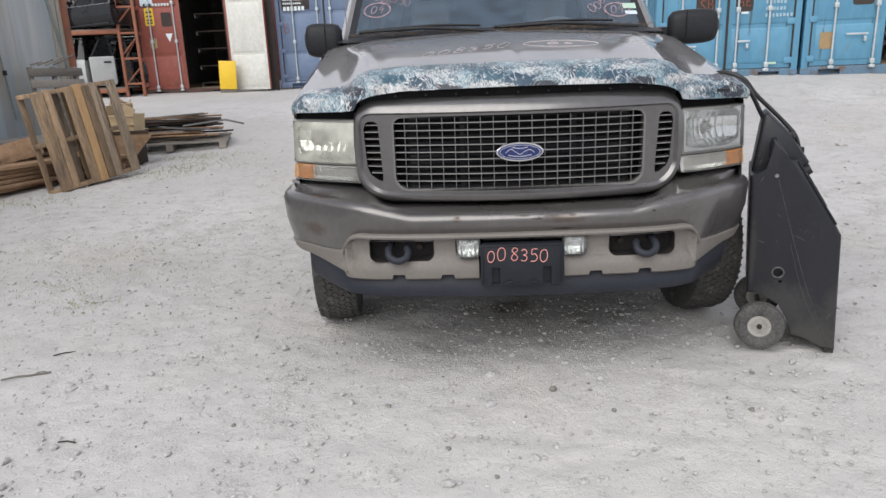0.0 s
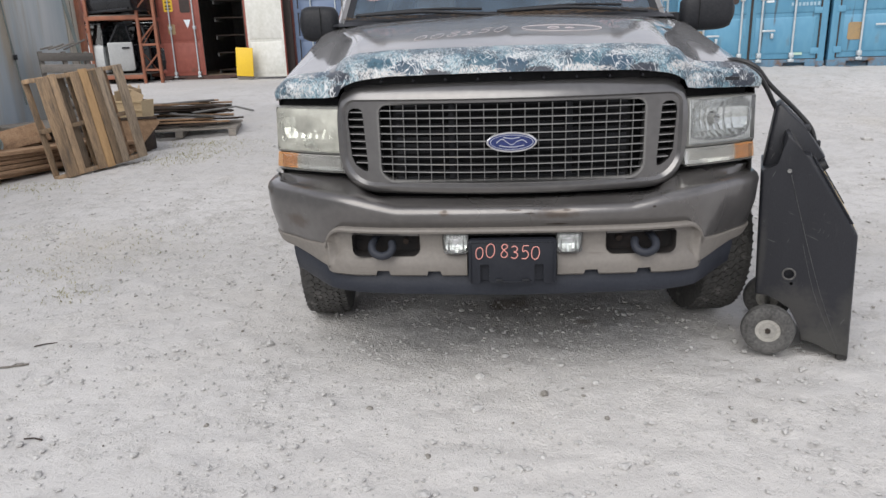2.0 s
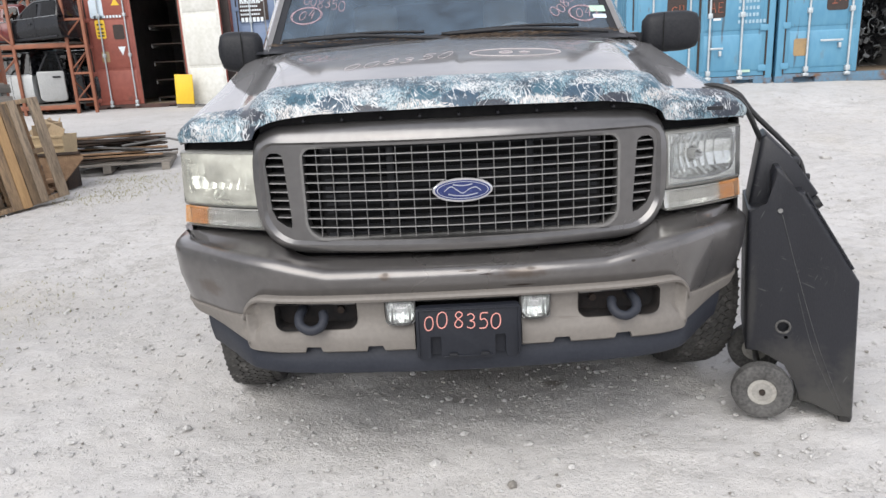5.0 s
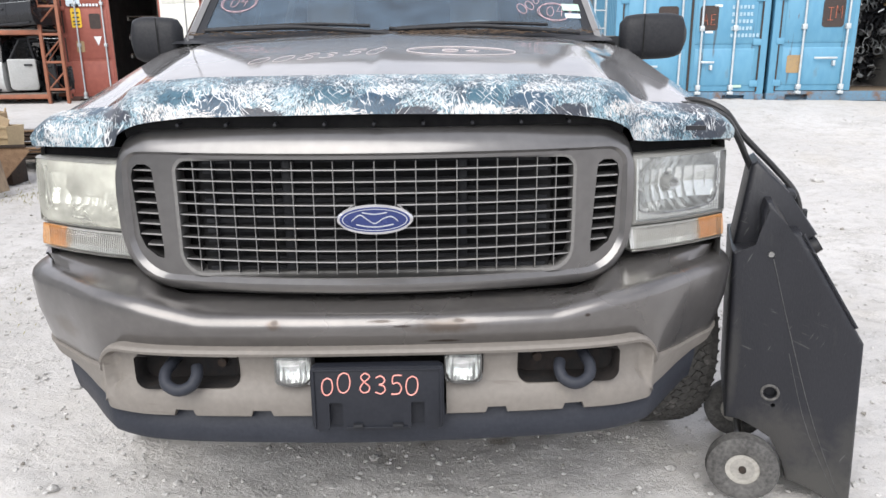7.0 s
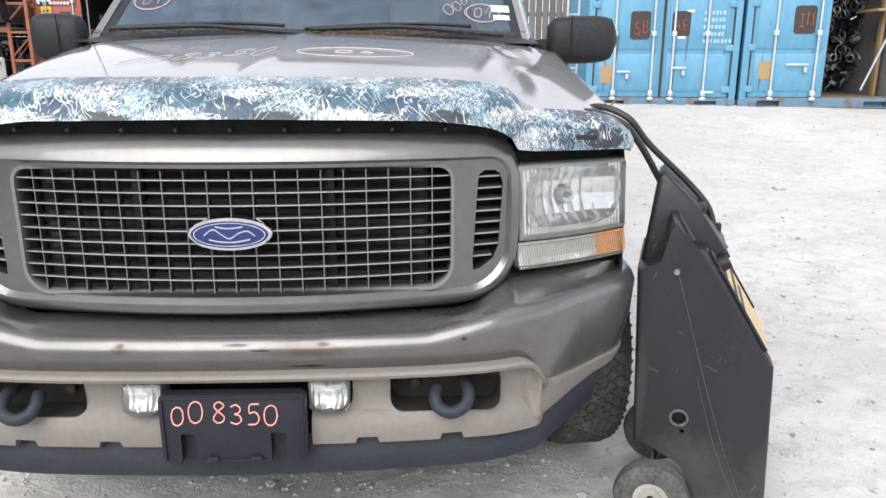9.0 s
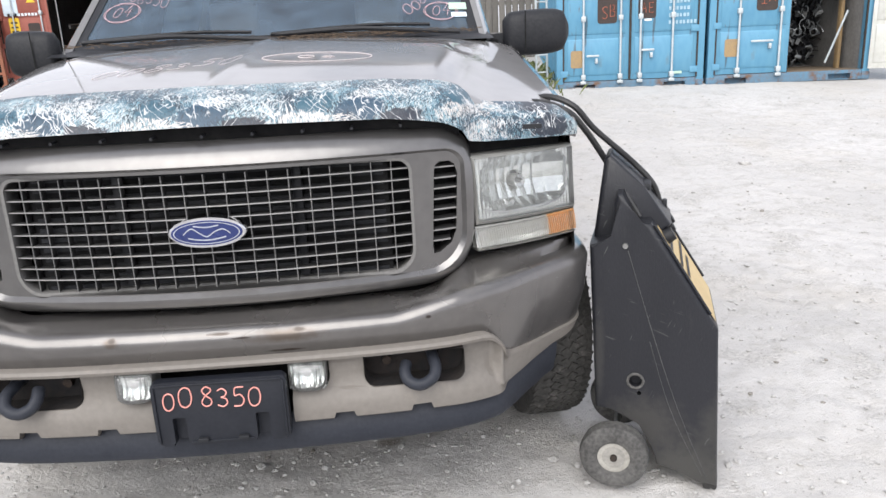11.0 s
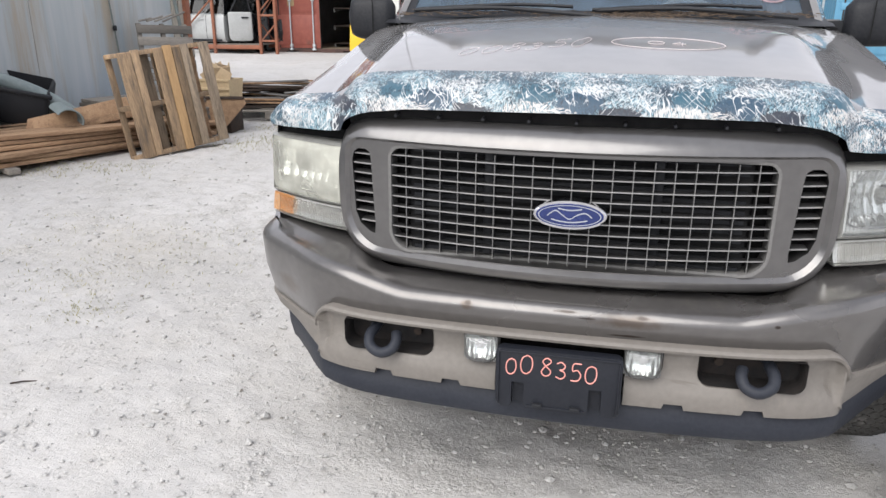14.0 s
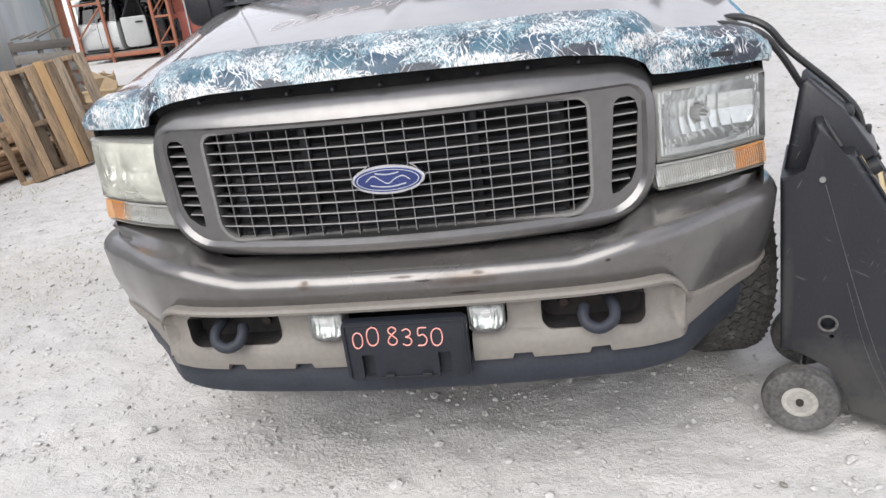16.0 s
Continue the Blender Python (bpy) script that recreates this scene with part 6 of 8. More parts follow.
def build_cart():
    """Drawn in the cart's own plane: u along its side, v up, y through it."""
    D = 0.40
    side = [(0.05, 0.262), (0.027, 0.80), (0.105, 0.812), (0.097, 0.925), (0.106, 0.953), (0.122, 0.954), (0.163, 0.864), (0.204, 0.868), (0.404, 0.548), (0.427, 0.02), (0.38, 0.05), (0.241, 0.078), (0.236, 0.16), (0.196, 0.23), (0.135, 0.265)]
    body = carve(prismbm(side[::-1], 0.0, D, bevel=0.016, seg=3), [cylbm((0.171, -0.05, 0.367), (0.171, 0.03, 0.367), 0.021, n=20), cylbm((0.183, -0.05, 0.326), (0.183, 0.03, 0.326), 0.007, n=12)])
    b = part("body", body, CART, cart, "scuffed black moulded plastic body", 45)
    # handle fin set back from the side
    fin = [(0.03, 0.78), (0.062, 1.045), (0.08, 1.058), (0.175, 0.965), (0.262, 0.845), (0.2, 0.78)]
    part("handle_fin", prismbm(fin[::-1], 0.09, 0.31, bevel=0.014, seg=3), CART, cart, "raised black handle housing", 45)
    part("grip", boxbm((0.15, 0.13, 0.935), (0.2, 0.27, 0.965), 0.012, Matrix.Rotation(0, 4, "Y")), BLACKP, cart)
    # pressed crease from the bolt to the foot
    part("crease", tubebm(curve_pts([(0.14, -0.001, 0.785), (0.22, -0.001, 0.52), (0.3, -0.001, 0.28), (0.395, -0.001, 0.05)], 10), 0.0014, 6), CREASEM, b, "scuffed moulding line")
    part("crease", tubebm(curve_pts([(0.21, -0.0005, 0.5), (0.28, -0.0005, 0.27), (0.38, -0.0005, 0.06)], 8), 0.001, 6), CREASEM, b)
    part("bolt", cylbm((0.132, -0.007, 0.8), (0.132, 0.01, 0.8), 0.008, 0.0105, 12), STEEL, cart, "bright round bolt head")
    ring = [(0.171 + 0.0235 * math.cos(a), -0.001, 0.367 + 0.0235 * math.sin(a)) for a in [2 * math.pi * k / 24 for k in range(25)]]
    part("hole_rim", tubebm(ring, 0.0045, 6, False), RUBBER, b, "worn gray rim of a hole")
    # sloping control face with its yellow panel
    p, q = Vector((0.204, 0, 0.868)), Vector((0.404, 0, 0.548))
    d = (q - p).normalized()
    n = Vector((-d.z, 0, d.x))
    if n.x < 0:
        n = -n

    def face(t, y, o):
        return p + d * t + Vector((0, y, 0)) + n * o
    L = (q - p).length
    part("control_panel", loftbm([[face(0.03, 0.035, 0.003), face(0.03, D - 0.035, 0.003)], [face(L - 0.015, 0.035, 0.003), face(L - 0.015, D - 0.035, 0.003)]]), YELLOW, cart, "worn yellow control label")
    for t, y0, y1 in ((0.10, 0.05, 0.3), (0.16, 0.06, 0.34), (0.2, 0.06, 0.28)):
        part("label_line", loftbm([[face(t, y0, 0.005), face(t, y1, 0.005)], [face(t + 0.016, y0, 0.005), face(t + 0.016, y1, 0.005)]]), BLACKP, cart)
    for y in (0.09, 0.2, 0.31):
        part("knob", cylbm(face(0.075, y, 0.0), face(0.075, y, 0.03), 0.024, 0.02, 16), BLACKP, cart, "black switch knob")
    for y in (0.0, D):
        rim = [face(t, y + (0.012 if y == 0 else -0.012), 0.004) for t in (0.01, L * 0.5, L * 0.86)]
        part("panel_rim", tubebm(rim, 0.005, 6), CART, cart)
    part("post", boxbm((0.235, 0.24, 0.85), (0.25, 0.27, 0.89), 0.004), BLACKP, cart)
    for y in (-0.035, D - 0.02):
        rr = []
        prof = [(-0.024, 0.05), (-0.032, 0.066), (-0.032, 0.09), (-0.023, 0.104), (0, 0.108), (0.023, 0.104), (0.032, 0.09), (0.032, 0.066), (0.024, 0.05)]
        for k in range(36):
            a = 2 * math.pi * k / 36
            rr.append([(0.112 + r * math.cos(a), y + e, 0.126 + r * math.sin(a)) for e, r in prof])
        wheel = part("wheel", loftbm(rr, wrap=True), RUBBER, cart, "gray dusty solid rubber wheel")
        part("hub", cylbm((0.112, y - 0.02, 0.126), (0.112, y + 0.02, 0.126), 0.058, n=24), HUBM, wheel, "cream plastic hub")
        part("hub_rim", tubebm([(0.112 + 0.057 * math.cos(a), y - 0.021, 0.126 + 0.057 * math.sin(a)) for a in [2 * math.pi * k / 28 for k in range(29)]], 0.0045, 6, False), HUBM, wheel)
        part("hub_dish", cylbm((0.112, y - 0.0215, 0.126), (0.112, y + 0.0, 0.126), 0.036, 0.028, 24), HUBD, wheel, "hub dish in a shaded cream tone")
        part("hub_cap", cylbm((0.112, y - 0.03, 0.126), (0.112, y + 0.02, 0.126), 0.011, n=14), RUSTY, wheel, "dark axle cap")
        for a0, a1 in ((-70, -20), (200, 250), (60, 120)):
            for k in range(6):
                a = radians(a0 + (a1 - a0) * k / 5)
                m = Matrix.Translation((0.112, y - 0.0325, 0.126)) @ Matrix.Rotation(-a, 4, "Y") @ Matrix.Translation((0.079, 0, 0))
                part("marking_bar", boxbm((-0.005, -0.0008, -0.002), (0.005, 0.0008, 0.002), 0, m), RUBBER, wheel)
    part("axle", cylbm((0.112, 0, 0.126), (0.112, D, 0.126), 0.012, n=10), STEEL, cart)
    part("foot", boxbm((0.385, 0.02, 0.0), (0.428, 0.38, 0.06), 0.008), CART, cart, "scraped plastic foot")


build_cart()


def cart_world(u, y, v):
    return CARTM @ Vector((u, y, v))


for name, pts in (("charger_cable", [(0.84, 0.55, 1.19), (0.88, 0.42, 1.222), (0.955, 0.33, 1.20), (1.02, 0.36, 1.14), cart_world(0.06, 0.13, 1.04), cart_world(0.115, 0.10, 0.955), cart_world(0.17, 0.08, 0.87)]),
                  ("charger_cable", [(0.88, 0.6, 1.2), (0.93, 0.48, 1.232), (1.0, 0.42, 1.205), (1.07, 0.43, 1.13), cart_world(0.14, 0.2, 1.02), cart_world(0.205, 0.22, 0.945), cart_world(0.23, 0.24, 0.87)])):
    ob = part(name, tubebm(curve_pts(pts, 40), 0.0095, 8), CABLE)
    tagged(ob, "thick black charger cable running from the hood to the cart", "cable", group="charger cables")

# ---- shipping containers ----
def door_leaf(parent, w, h, paint, bars=(0.25, 0.72), ledges=(0.3, 0.72), name="door"):
    """A container door in its own plane: x from 0 to w, z from 0 to h, front at y = 0, with raised panels, bars and hinges."""
    bm = boxbm((0, 0, 0), (w, 0.05, h), 0.006)
    d = part(name, bm, paint, parent, "steel container door with locking bars")
    zs = [0.05] + [h * k for k in ledges] + [h - 0.05]
    for a, b in zip(zs, zs[1:]):
        # sloped panel fields standing proud of the door plate
        o = [(0.06, a + 0.03), (w - 0.06, a + 0.03), (w - 0.06, b - 0.03), (0.06, b - 0.03)]
        i = [(0.085, a + 0.06), (w - 0.085, a + 0.06), (w - 0.085, b - 0.06), (0.085, b - 0.06)]
        part("door_panel", loftbm([[(u, -0.002, v) for u, v in o], [(u, -0.022, v) for u, v in i], [(w / 2, -0.022, (a + b) / 2)] * 4], closed=True), paint, d)
    for k in bars:
        x = w * k
        bar = part("locking_bar", cylbm((x, -0.06, -0.03), (x, -0.06, h - 0.02), 0.017, n=10), BARM, d, "galvanised locking bar")
        for z in (0.06, h * 0.42, h * 0.75):
            part("bar_bracket", boxbm((x - 0.035, -0.085, z - 0.04), (x + 0.035, -0.005, z + 0.04), 0.008), BARM, bar)
        part("cam", boxbm((x - 0.045, -0.085, -0.05), (x + 0.045, -0.02, 0.0), 0.01), BARM, bar)
    return d


def lever(parent, x0, x1, z):
    part("lever", boxbm((x0, -0.095, z - 0.016), (x1, -0.08, z + 0.016), 0.006), BARM, parent, "galvanised door lever")
    part("lever_catch", boxbm((x1 - 0.06, -0.09, z - 0.12), (x1 - 0.02, -0.02, z - 0.04), 0.006), BARM, parent)


def container(name, x, y, z, paint, label, turn=0.0, left="shut", right="shut", length=6.0, W=2.44, H=2.59, inside=CINT, foot=None):
    """A container whose door end faces -y, its lower left front corner at x, y, z."""
    c = thing(name, (x, y, z), label, "shipping container", group="containers round the yard", turn=(0, 0, turn))
    for x0, x1 in ((0, 0.11), (W - 0.11, W)):
        part("corner_post", boxbm((x0, 0.0, 0.0), (x1, 0.16, H), 0.01), paint, c)
        for z0 in (0.0, H - 0.12):
            part("corner_casting", boxbm((x0 - 0.008, -0.012, z0), (x1 + 0.04 * (1 if x0 == 0 else 0) + 0.008, 0.17, z0 + 0.12), 0.01), foot or paint, c)
    sill = carve(boxbm((0.11, 0.0, 0.0), (W - 0.11, 0.14, 0.15), 0.008), [boxbm((0.28, -0.2, 0.02), (0.62, 0.1, 0.1)), boxbm((W - 0.62, -0.2, 0.02), (W - 0.28, 0.1, 0.1))])
    part("door_sill", sill, foot or paint, c, "rusty door sill")
    part("door_header", boxbm((0.11, 0.0, H - 0.13), (W - 0.11, 0.14, H), 0.008), paint, c)
    # corrugated sides and roof
    for s, xx in ((0, 0.03), (1, W - 0.03)):
        rr = []
        n = int(length / 0.28)
        for k in range(n * 4 + 1):
            yy = 0.16 + (length - 0.3) * k / (n * 4)
            o = 0.034 * (1 if k % 4 in (1, 2) else 0)
            o = o if s == 0 else -o
            rr.append([(xx + o, yy, 0.16), (xx + o, yy, H - 0.1)])
        part("side_wall", loftbm(rr), paint, c, smooth=0)
    part("roof", boxbm((0.02, 0.1, H - 0.05), (W - 0.02, length, H - 0.02)), paint, c)
    part("end_wall", boxbm((0.04, length - 0.1, 0.1), (W - 0.04, length - 0.05, H - 0.05)), inside, c)
    part("floor", boxbm((0.06, 0.1, 0.1), (W - 0.06, length - 0.1, 0.16)), PLYF, c)
    for s, xx in ((0, 0.085), (1, W - 0.09)):
        part("lining", boxbm((xx - 0.004, 0.17, 0.16), (xx + 0.004, length - 0.1, H - 0.06)), inside, c)
    if left == right == "shut":
        part("door_joint", boxbm((W / 2 - 0.016, -0.006, 0.16), (W / 2 + 0.016, 0.03, H - 0.14)), GASKET, c, "black rubber joint between the doors")
    for x0 in (0.1, W - 0.122):
        part("post_seal", boxbm((x0, -0.004, 0.16), (x0 + 0.022, 0.03, H - 0.14)), GASKET, c)
    leaves = {}
    w = (W - 0.22) / 2 - 0.012
    for key, x0, state in (("left", 0.112, left), ("right", W / 2 + 0.008, right)):
        if state == "shut":
            d = door_leaf(c, w, H - 0.30, paint, (0.30, 0.86) if key == "left" else (0.14, 0.62))
            d.location = (x0, 0.02, 0.16)
            part("gasket", boxbm((-0.008, 0.004, -0.008), (w + 0.008, 0.03, H - 0.292)), GASKET, d)
            leaves[key] = d
            hx = 0.03 if key == "left" else w - 0.03
            for hz in (0.12, 0.75, 1.4, 2.0):
                part("hinge", boxbm((hx - 0.075, -0.03, hz - 0.05), (hx + 0.045, 0.0, hz + 0.05), 0.008), paint, d)
    return c, leaves


Z1 = 0.70
blue_1, lv1 = container("shipping_container", 3.16, 10.1, Z1 - 0.03, BLUE, "sky-blue steel shipping container with shut doors and marked code patches", turn=-8, W=2.33, foot=BLUERUST)
blue_2, lv2 = container("shipping_container", 5.527, 9.77, Z1 - 0.02, BLUE, "sky-blue steel shipping container with one door open on metal parts", right="open", turn=-8, W=2.50, foot=BLUERUST)


SQUEEZE = {lv1["left"].name: 0.955, lv1["right"].name: 0.955, lv2["left"].name: 0.915}


def patch(parent, x0, x1, z0, z1, m, y=-0.03, label="", name="paint_patch"):
    x0, x1 = x0 * SQUEEZE.get(parent.name, 1), x1 * SQUEEZE.get(parent.name, 1)
    return part(name, prismbm(rounded(x0, z0, x1, z1, min(x1 - x0, z1 - z0) * 0.15, 3), y, y + 0.004), m, parent, label)


def code(parent, text, x, z, w, h, gap):
    f = SQUEEZE.get(parent.name, 1)
    part("code_letters", writing(text, lambda u, v: Vector((x * f + u, -0.034, z + v)), w, h, gap, 0.006), MARK, parent, "hand-painted orange code letters")


# lot codes sprayed on the doors; heights from each door's foot
zo = Z1 + 0.15
dl, dr = lv1["left"], lv1["right"]
patch(dl, 0.56, 0.88, 1.73 - zo, 2.15 - zo, SPRAY, label="black sprayed patch")
code(dl, "SB", 0.63, 1.82 - zo, 0.09, 0.17, 0.03)
ox = 3.16 + 2.44 / 2 + 0.008
patch(dr, 4.50 - ox, 4.79 - ox, 1.78 - zo, 2.15 - zo, SPRAY, label="black sprayed patch")
code(dr, "AE", 4.55 - ox, 1.87 - zo, 0.085, 0.16, 0.03)
d2 = lv2["left"]
ox2 = 5.66 + 0.112
patch(d2, 6.42 - ox2, 6.77 - ox2, 1.80 - zo, 2.21 - zo, SPRAY, label="black sprayed patch")
code(d2, "IM", 6.49 - ox2, 1.92 - zo, 0.09, 0.17, 0.03)
patch(dl, 0.12, 0.32, 1.06 - zo, 1.33 - zo, BROWNTAG, label="rusted identification plate", name="data_plate")
patch(d2, 0.15, 0.39, 1.12 - zo, 1.39 - zo, BROWNTAG, label="rusted identification plate", name="data_plate")
for k in range(5):
    z = 2.15 - zo - 0.105 * k
    for j in range(6 if k < 4 else 8):
        patch(dr, 5.0 - ox + 0.058 * j, 5.0 - ox + 0.058 * j + 0.034 + 0.008 * ((j + k) % 2), z - 0.055, z, WORNW, name="stencil_bar", label="worn white stencil bar")
for x, z in ((4.6, 1.74), (4.72, 2.13)):
    patch(dr, x - ox, x - ox + 0.12, z - zo, z - zo + 0.035, WHITEP, name="stencil_bar")
patch(dr, 5.1 - ox, 5.24 - ox, 0.83 - zo + 0.08, 0.87 - zo + 0.08, GREENS, name="sticker")
# white round emblem as a plain ring
ring_o = [(0.43 + 0.185 * math.cos(a), 2.535 - zo + 0.185 * math.sin(a)) for a in [2 * math.pi * k / 36 for k in range(36)]]
ring_i = [(0.43 + 0.14 * math.cos(a), 2.535 - zo + 0.14 * math.sin(a)) for a in [2 * math.pi * k / 36 for k in range(36)]]
part("emblem_ring", loftbm([[(u, -0.03, v) for u, v in ring_o], [(u, -0.03, v) for u, v in ring_i]], closed=True), WHITEP, dl, "plain white ring emblem")
for x in (0.385, 0.475):
    patch(dl, x - 0.026, x + 0.026, 2.45 - zo, 2.62 - zo, WHITEP, name="emblem_bar")
for j in range(11):
    if j != 7:
        patch(d2, 0.16 + 0.085 * j, 0.16 + 0.085 * j + 0.058, 2.37 - zo, 2.44 - zo, WHITEP, name="stencil_bar", label="worn white stencil bar")
for k, n in ((0, 7), (1, 4)):
    for j in range(n):
        patch(dr, 0.3 + 0.075 * j, 0.3 + 0.075 * j + 0.048, 2.72 - 0.13 * k - zo, 2.79 - 0.13 * k - zo, WORNW, name="stencil_bar", label="worn white stencil bar")
part("disc_sticker", prismbm([(0.93 + 0.045 * math.cos(a), 2.66 - zo + 0.045 * math.sin(a)) for a in [2 * math.pi * k / 20 for k in range(20)]], -0.03, -0.026), WHITEP, d2, "small white round sticker")
lever(dl, 0.36, 0.56, 1.24 - zo)
lever(dr, 0.16, 0.36, 1.3 - zo)
lever(d2, 0.52, 0.86, 1.345 - zo)
# the open leaf, swung wide; its pale inner face shows
w = (2.50 - 0.22) / 2 - 0.012
leaf = door_leaf(blue_2, w, 2.29, WHITEC, (), (0.3, 0.72), "open_door")
leaf.matrix_basis = pose(2.44, -0.06, 0.16, 0, 0, -35)
part("outer_skin", boxbm((0.004, 0.051, 0.004), (w - 0.004, 0.06, 2.286)), BLUE, leaf)
part("door_gasket", boxbm((w, 0.0, 0.0), (w + 0.012, 0.05, 2.29)), GASKET, leaf)

# stacked bright metal parts inside the open container
def scrap_pile(name, cx, cy, cz, sx, sy, sz, count, m, label, seed):
    rng = random.Random(seed)
    e = thing(name, (cx, cy, cz), label, "metal parts")
    bm = bmesh.new()
    for _ in range(count):
        p = Vector((rng.uniform(-sx, sx), rng.uniform(-sy, sy), rng.uniform(0, sz)))
        kind = rng.random()
        mm = Matrix.Translation(p) @ Euler((rng.uniform(0, 3), rng.uniform(0, 3), rng.uniform(0, 3))).to_matrix().to_4x4()
        if kind < 0.45:
            box(bm, (-0.05, -0.03, -0.012), (0.05, 0.03, 0.012), 0, mm)
        elif kind < 0.8:
            pts = [mm @ Vector((0.13 * (t - 0.5) * 2, 0.05 * math.sin(t * 5), 0.04 * math.cos(t * 4))) for t in (0, 0.25, 0.5, 0.75, 1)]
            tube(bm, pts, 0.008, 5)
        else:
            tube(bm, [mm @ Vector((0.06 * math.cos(a), 0.06 * math.sin(a), 0)) for a in [2 * math.pi * k / 10 for k in range(11)]], 0.012, 5, False)
    tagged(part("tangle", bm, m, e, smooth=0), kind="stuff")
    return e


scrap_pile("metal_parts_pile", 7.62, 11.3, Z1 + 0.3, 0.46, 0.3, 2.0, 900, BLACKP, "tangle of dark metal parts heaped deep in the open container", 4)
scrap_pile("loose_metal_parts", 7.68, 10.98, Z1 + 0.3, 0.4, 0.06, 1.9, 110, CARSIL, "bright metal pieces lying on the dark heap", 5)
shelf = thing("wooden_shelf", (7.9, 10.1, Z1 + 0.14), "brown wooden upright with shelves inside the open container", "shelf")
part("upright", boxbm((-0.05, -0.05, 0), (0.0, 0.05, 2.2), 0.005), BROWNTAG, shelf)
part("board", boxbm((-0.3, -0.3, 1.3), (-0.05, 0.3, 1.34), 0.004), BROWNTAG, shelf)
part("rod", cylbm((-0.35, -0.2, 0.1), (-0.1, -0.3, 0.9), 0.018, n=8), BARM, shelf)

# red, open container with a white door leaf
Z2 = 0.42
red, lvr = container("shipping_container", -8.39, 16.0, Z2, REDC, "red-oxide shipping container with one open door and stickers", right="open", H=3.1, foot=REDRUST)
rd = lvr["left"]
oxr, zr0 = -8.32 + 0.112, Z2 + 0.16
patch(rd, -8.08 - oxr, -7.76 - oxr, 2.82 - zr0 - 0.2, 3.05 - zr0, PAPER, label="pale paper notice", name="notice")
patch(rd, -8.0 - oxr, -7.77 - oxr, 2.15 - zr0, 2.58 - zr0, YELP, label="yellow caution sticker", name="caution_sticker")
for z in (2.46, 2.36, 2.27, 2.2):
    patch(rd, -7.96 - oxr, -7.81 - oxr, z - zr0, z + 0.035 - zr0, SPRAY, y=-0.034, name="sticker_line")
patch(rd, -7.59 - oxr, -7.33 - oxr, 2.12 - zr0, 2.46 - zr0, SPRAY, label="black sprayed patch")
patch(rd, -7.95 - oxr, -7.77 - oxr, 1.6 - zr0, 1.85 - zr0, BROWNTAG, name="data_plate")
for pts, m in (([(-7.53, 1.95), (-7.35, 1.95), (-7.44, 1.74)], WHITEP), ([(-7.55, 2.9), (-7.35, 2.9), (-7.45, 3.06)], YELP)):
    part("triangle_sticker", prismbm([(a - oxr, b - zr0) for a, b in pts], -0.03, -0.026), m, rd, "triangular sticker")
for j in range(9):
    patch(rd, -8.0 - oxr + 0.075 * j, -8.0 - oxr + 0.075 * j + 0.05, 2.62 - zr0, 2.68 - zr0, WHITEP, name="stencil_bar")
leaf = door_leaf(red, 1.0, 2.9, WHITEC, (), (0.3, 0.72), "open_door")
leaf.matrix_basis = pose(2.50, -0.35, 0.1, 0, 0, -14)
part("leaf_edge", boxbm((1.0, 0.0, 0.0), (1.015, 0.055, 2.9)), REDC, leaf)
part("door_hinge", boxbm((-0.06, 0.02, 0.3), (0.0, 0.5, 0.36)), REDC, leaf)
# shelf boards take a dark colour in place of the container's inner shade
for k in range(5):
    sh = thing("interior_shelf", (-6.6, 17.2, Z2 + 0.16 + 0.08 + 0.44 * k), "steel shelf inside the red container, coloured dark for the dim interior", "shelf", group="shelves in the container")
    part("board", boxbm((-0.5, -0.4, 0), (0.45, 0.4, 0.03), 0.004), RUSTY, sh)
    part("bracket", boxbm((-0.5, -0.4, -0.08), (-0.46, 0.4, 0)), TRIMP, sh)
yb = thing("yellow_sheet", (-5.95, 15.35, rise(-6.1, 15.35)), "bright yellow sheet standing against the container door", "sheet")
part("panel", boxbm((-0.22, 0, 0.1), (0.2, 0.03, 0.78), 0.004, Matrix.Rotation(radians(3), 4, "Y")), YELP, yb)
part("edge_batten", boxbm((-0.22, 0.03, 0.02), (0.2, 0.06, 0.12), 0.004), GREYW, yb)

# slate-blue container with a rental sign
slate, lvs = container("shipping_container", -4.75, 15.9, Z2 + 0.09, SLATE, "slate-blue shipping container with a rental sign")
sd = lvs["left"]
oxs, zs0 = -4.75 + 0.112, Z2 + 0.25
sign = part("sign_board", boxbm((-4.57 - oxs, -0.045, 2.40 - zs0), (-3.88 - oxs, -0.03, 3.0 - zs0), 0.004), SPRAY, sd, "black sign with white lettering bars")
for k, (ww, hh) in enumerate(((0.6, 0.1), (0.5, 0.05), (0.42, 0.04), (0.5, 0.04), (0.46, 0.04), (0.55, 0.1))):
    z = 2.95 - zs0 - 0.02 - 0.092 * k - hh * 0.5
    n = 6 if hh > 0.06 else 9
    for j in range(n):
        part("lettering_bar", boxbm((-4.53 - oxs + ww * j / n, -0.05, z - hh / 2), (-4.53 - oxs + ww * (j + 0.72) / n, -0.044, z + hh / 2)), WHITEP, sign)
code(sd, "B", -4.55 - oxs, 1.85 - zs0, 0.13, 0.22, 0.03)
gap_post = thing("tar_sheet", (-4.93, 15.75, rise(-4.93, 15.75)), "black tarred panel standing between two containers", "panel")
part("board", boxbm((-0.14, 0.0, 0.0), (0.15, 0.05, 2.6), 0.004), SPRAY, gap_post)
part("batten", boxbm((-0.14, 0.05, 0.2), (0.15, 0.08, 0.3)), GREYW, gap_post)

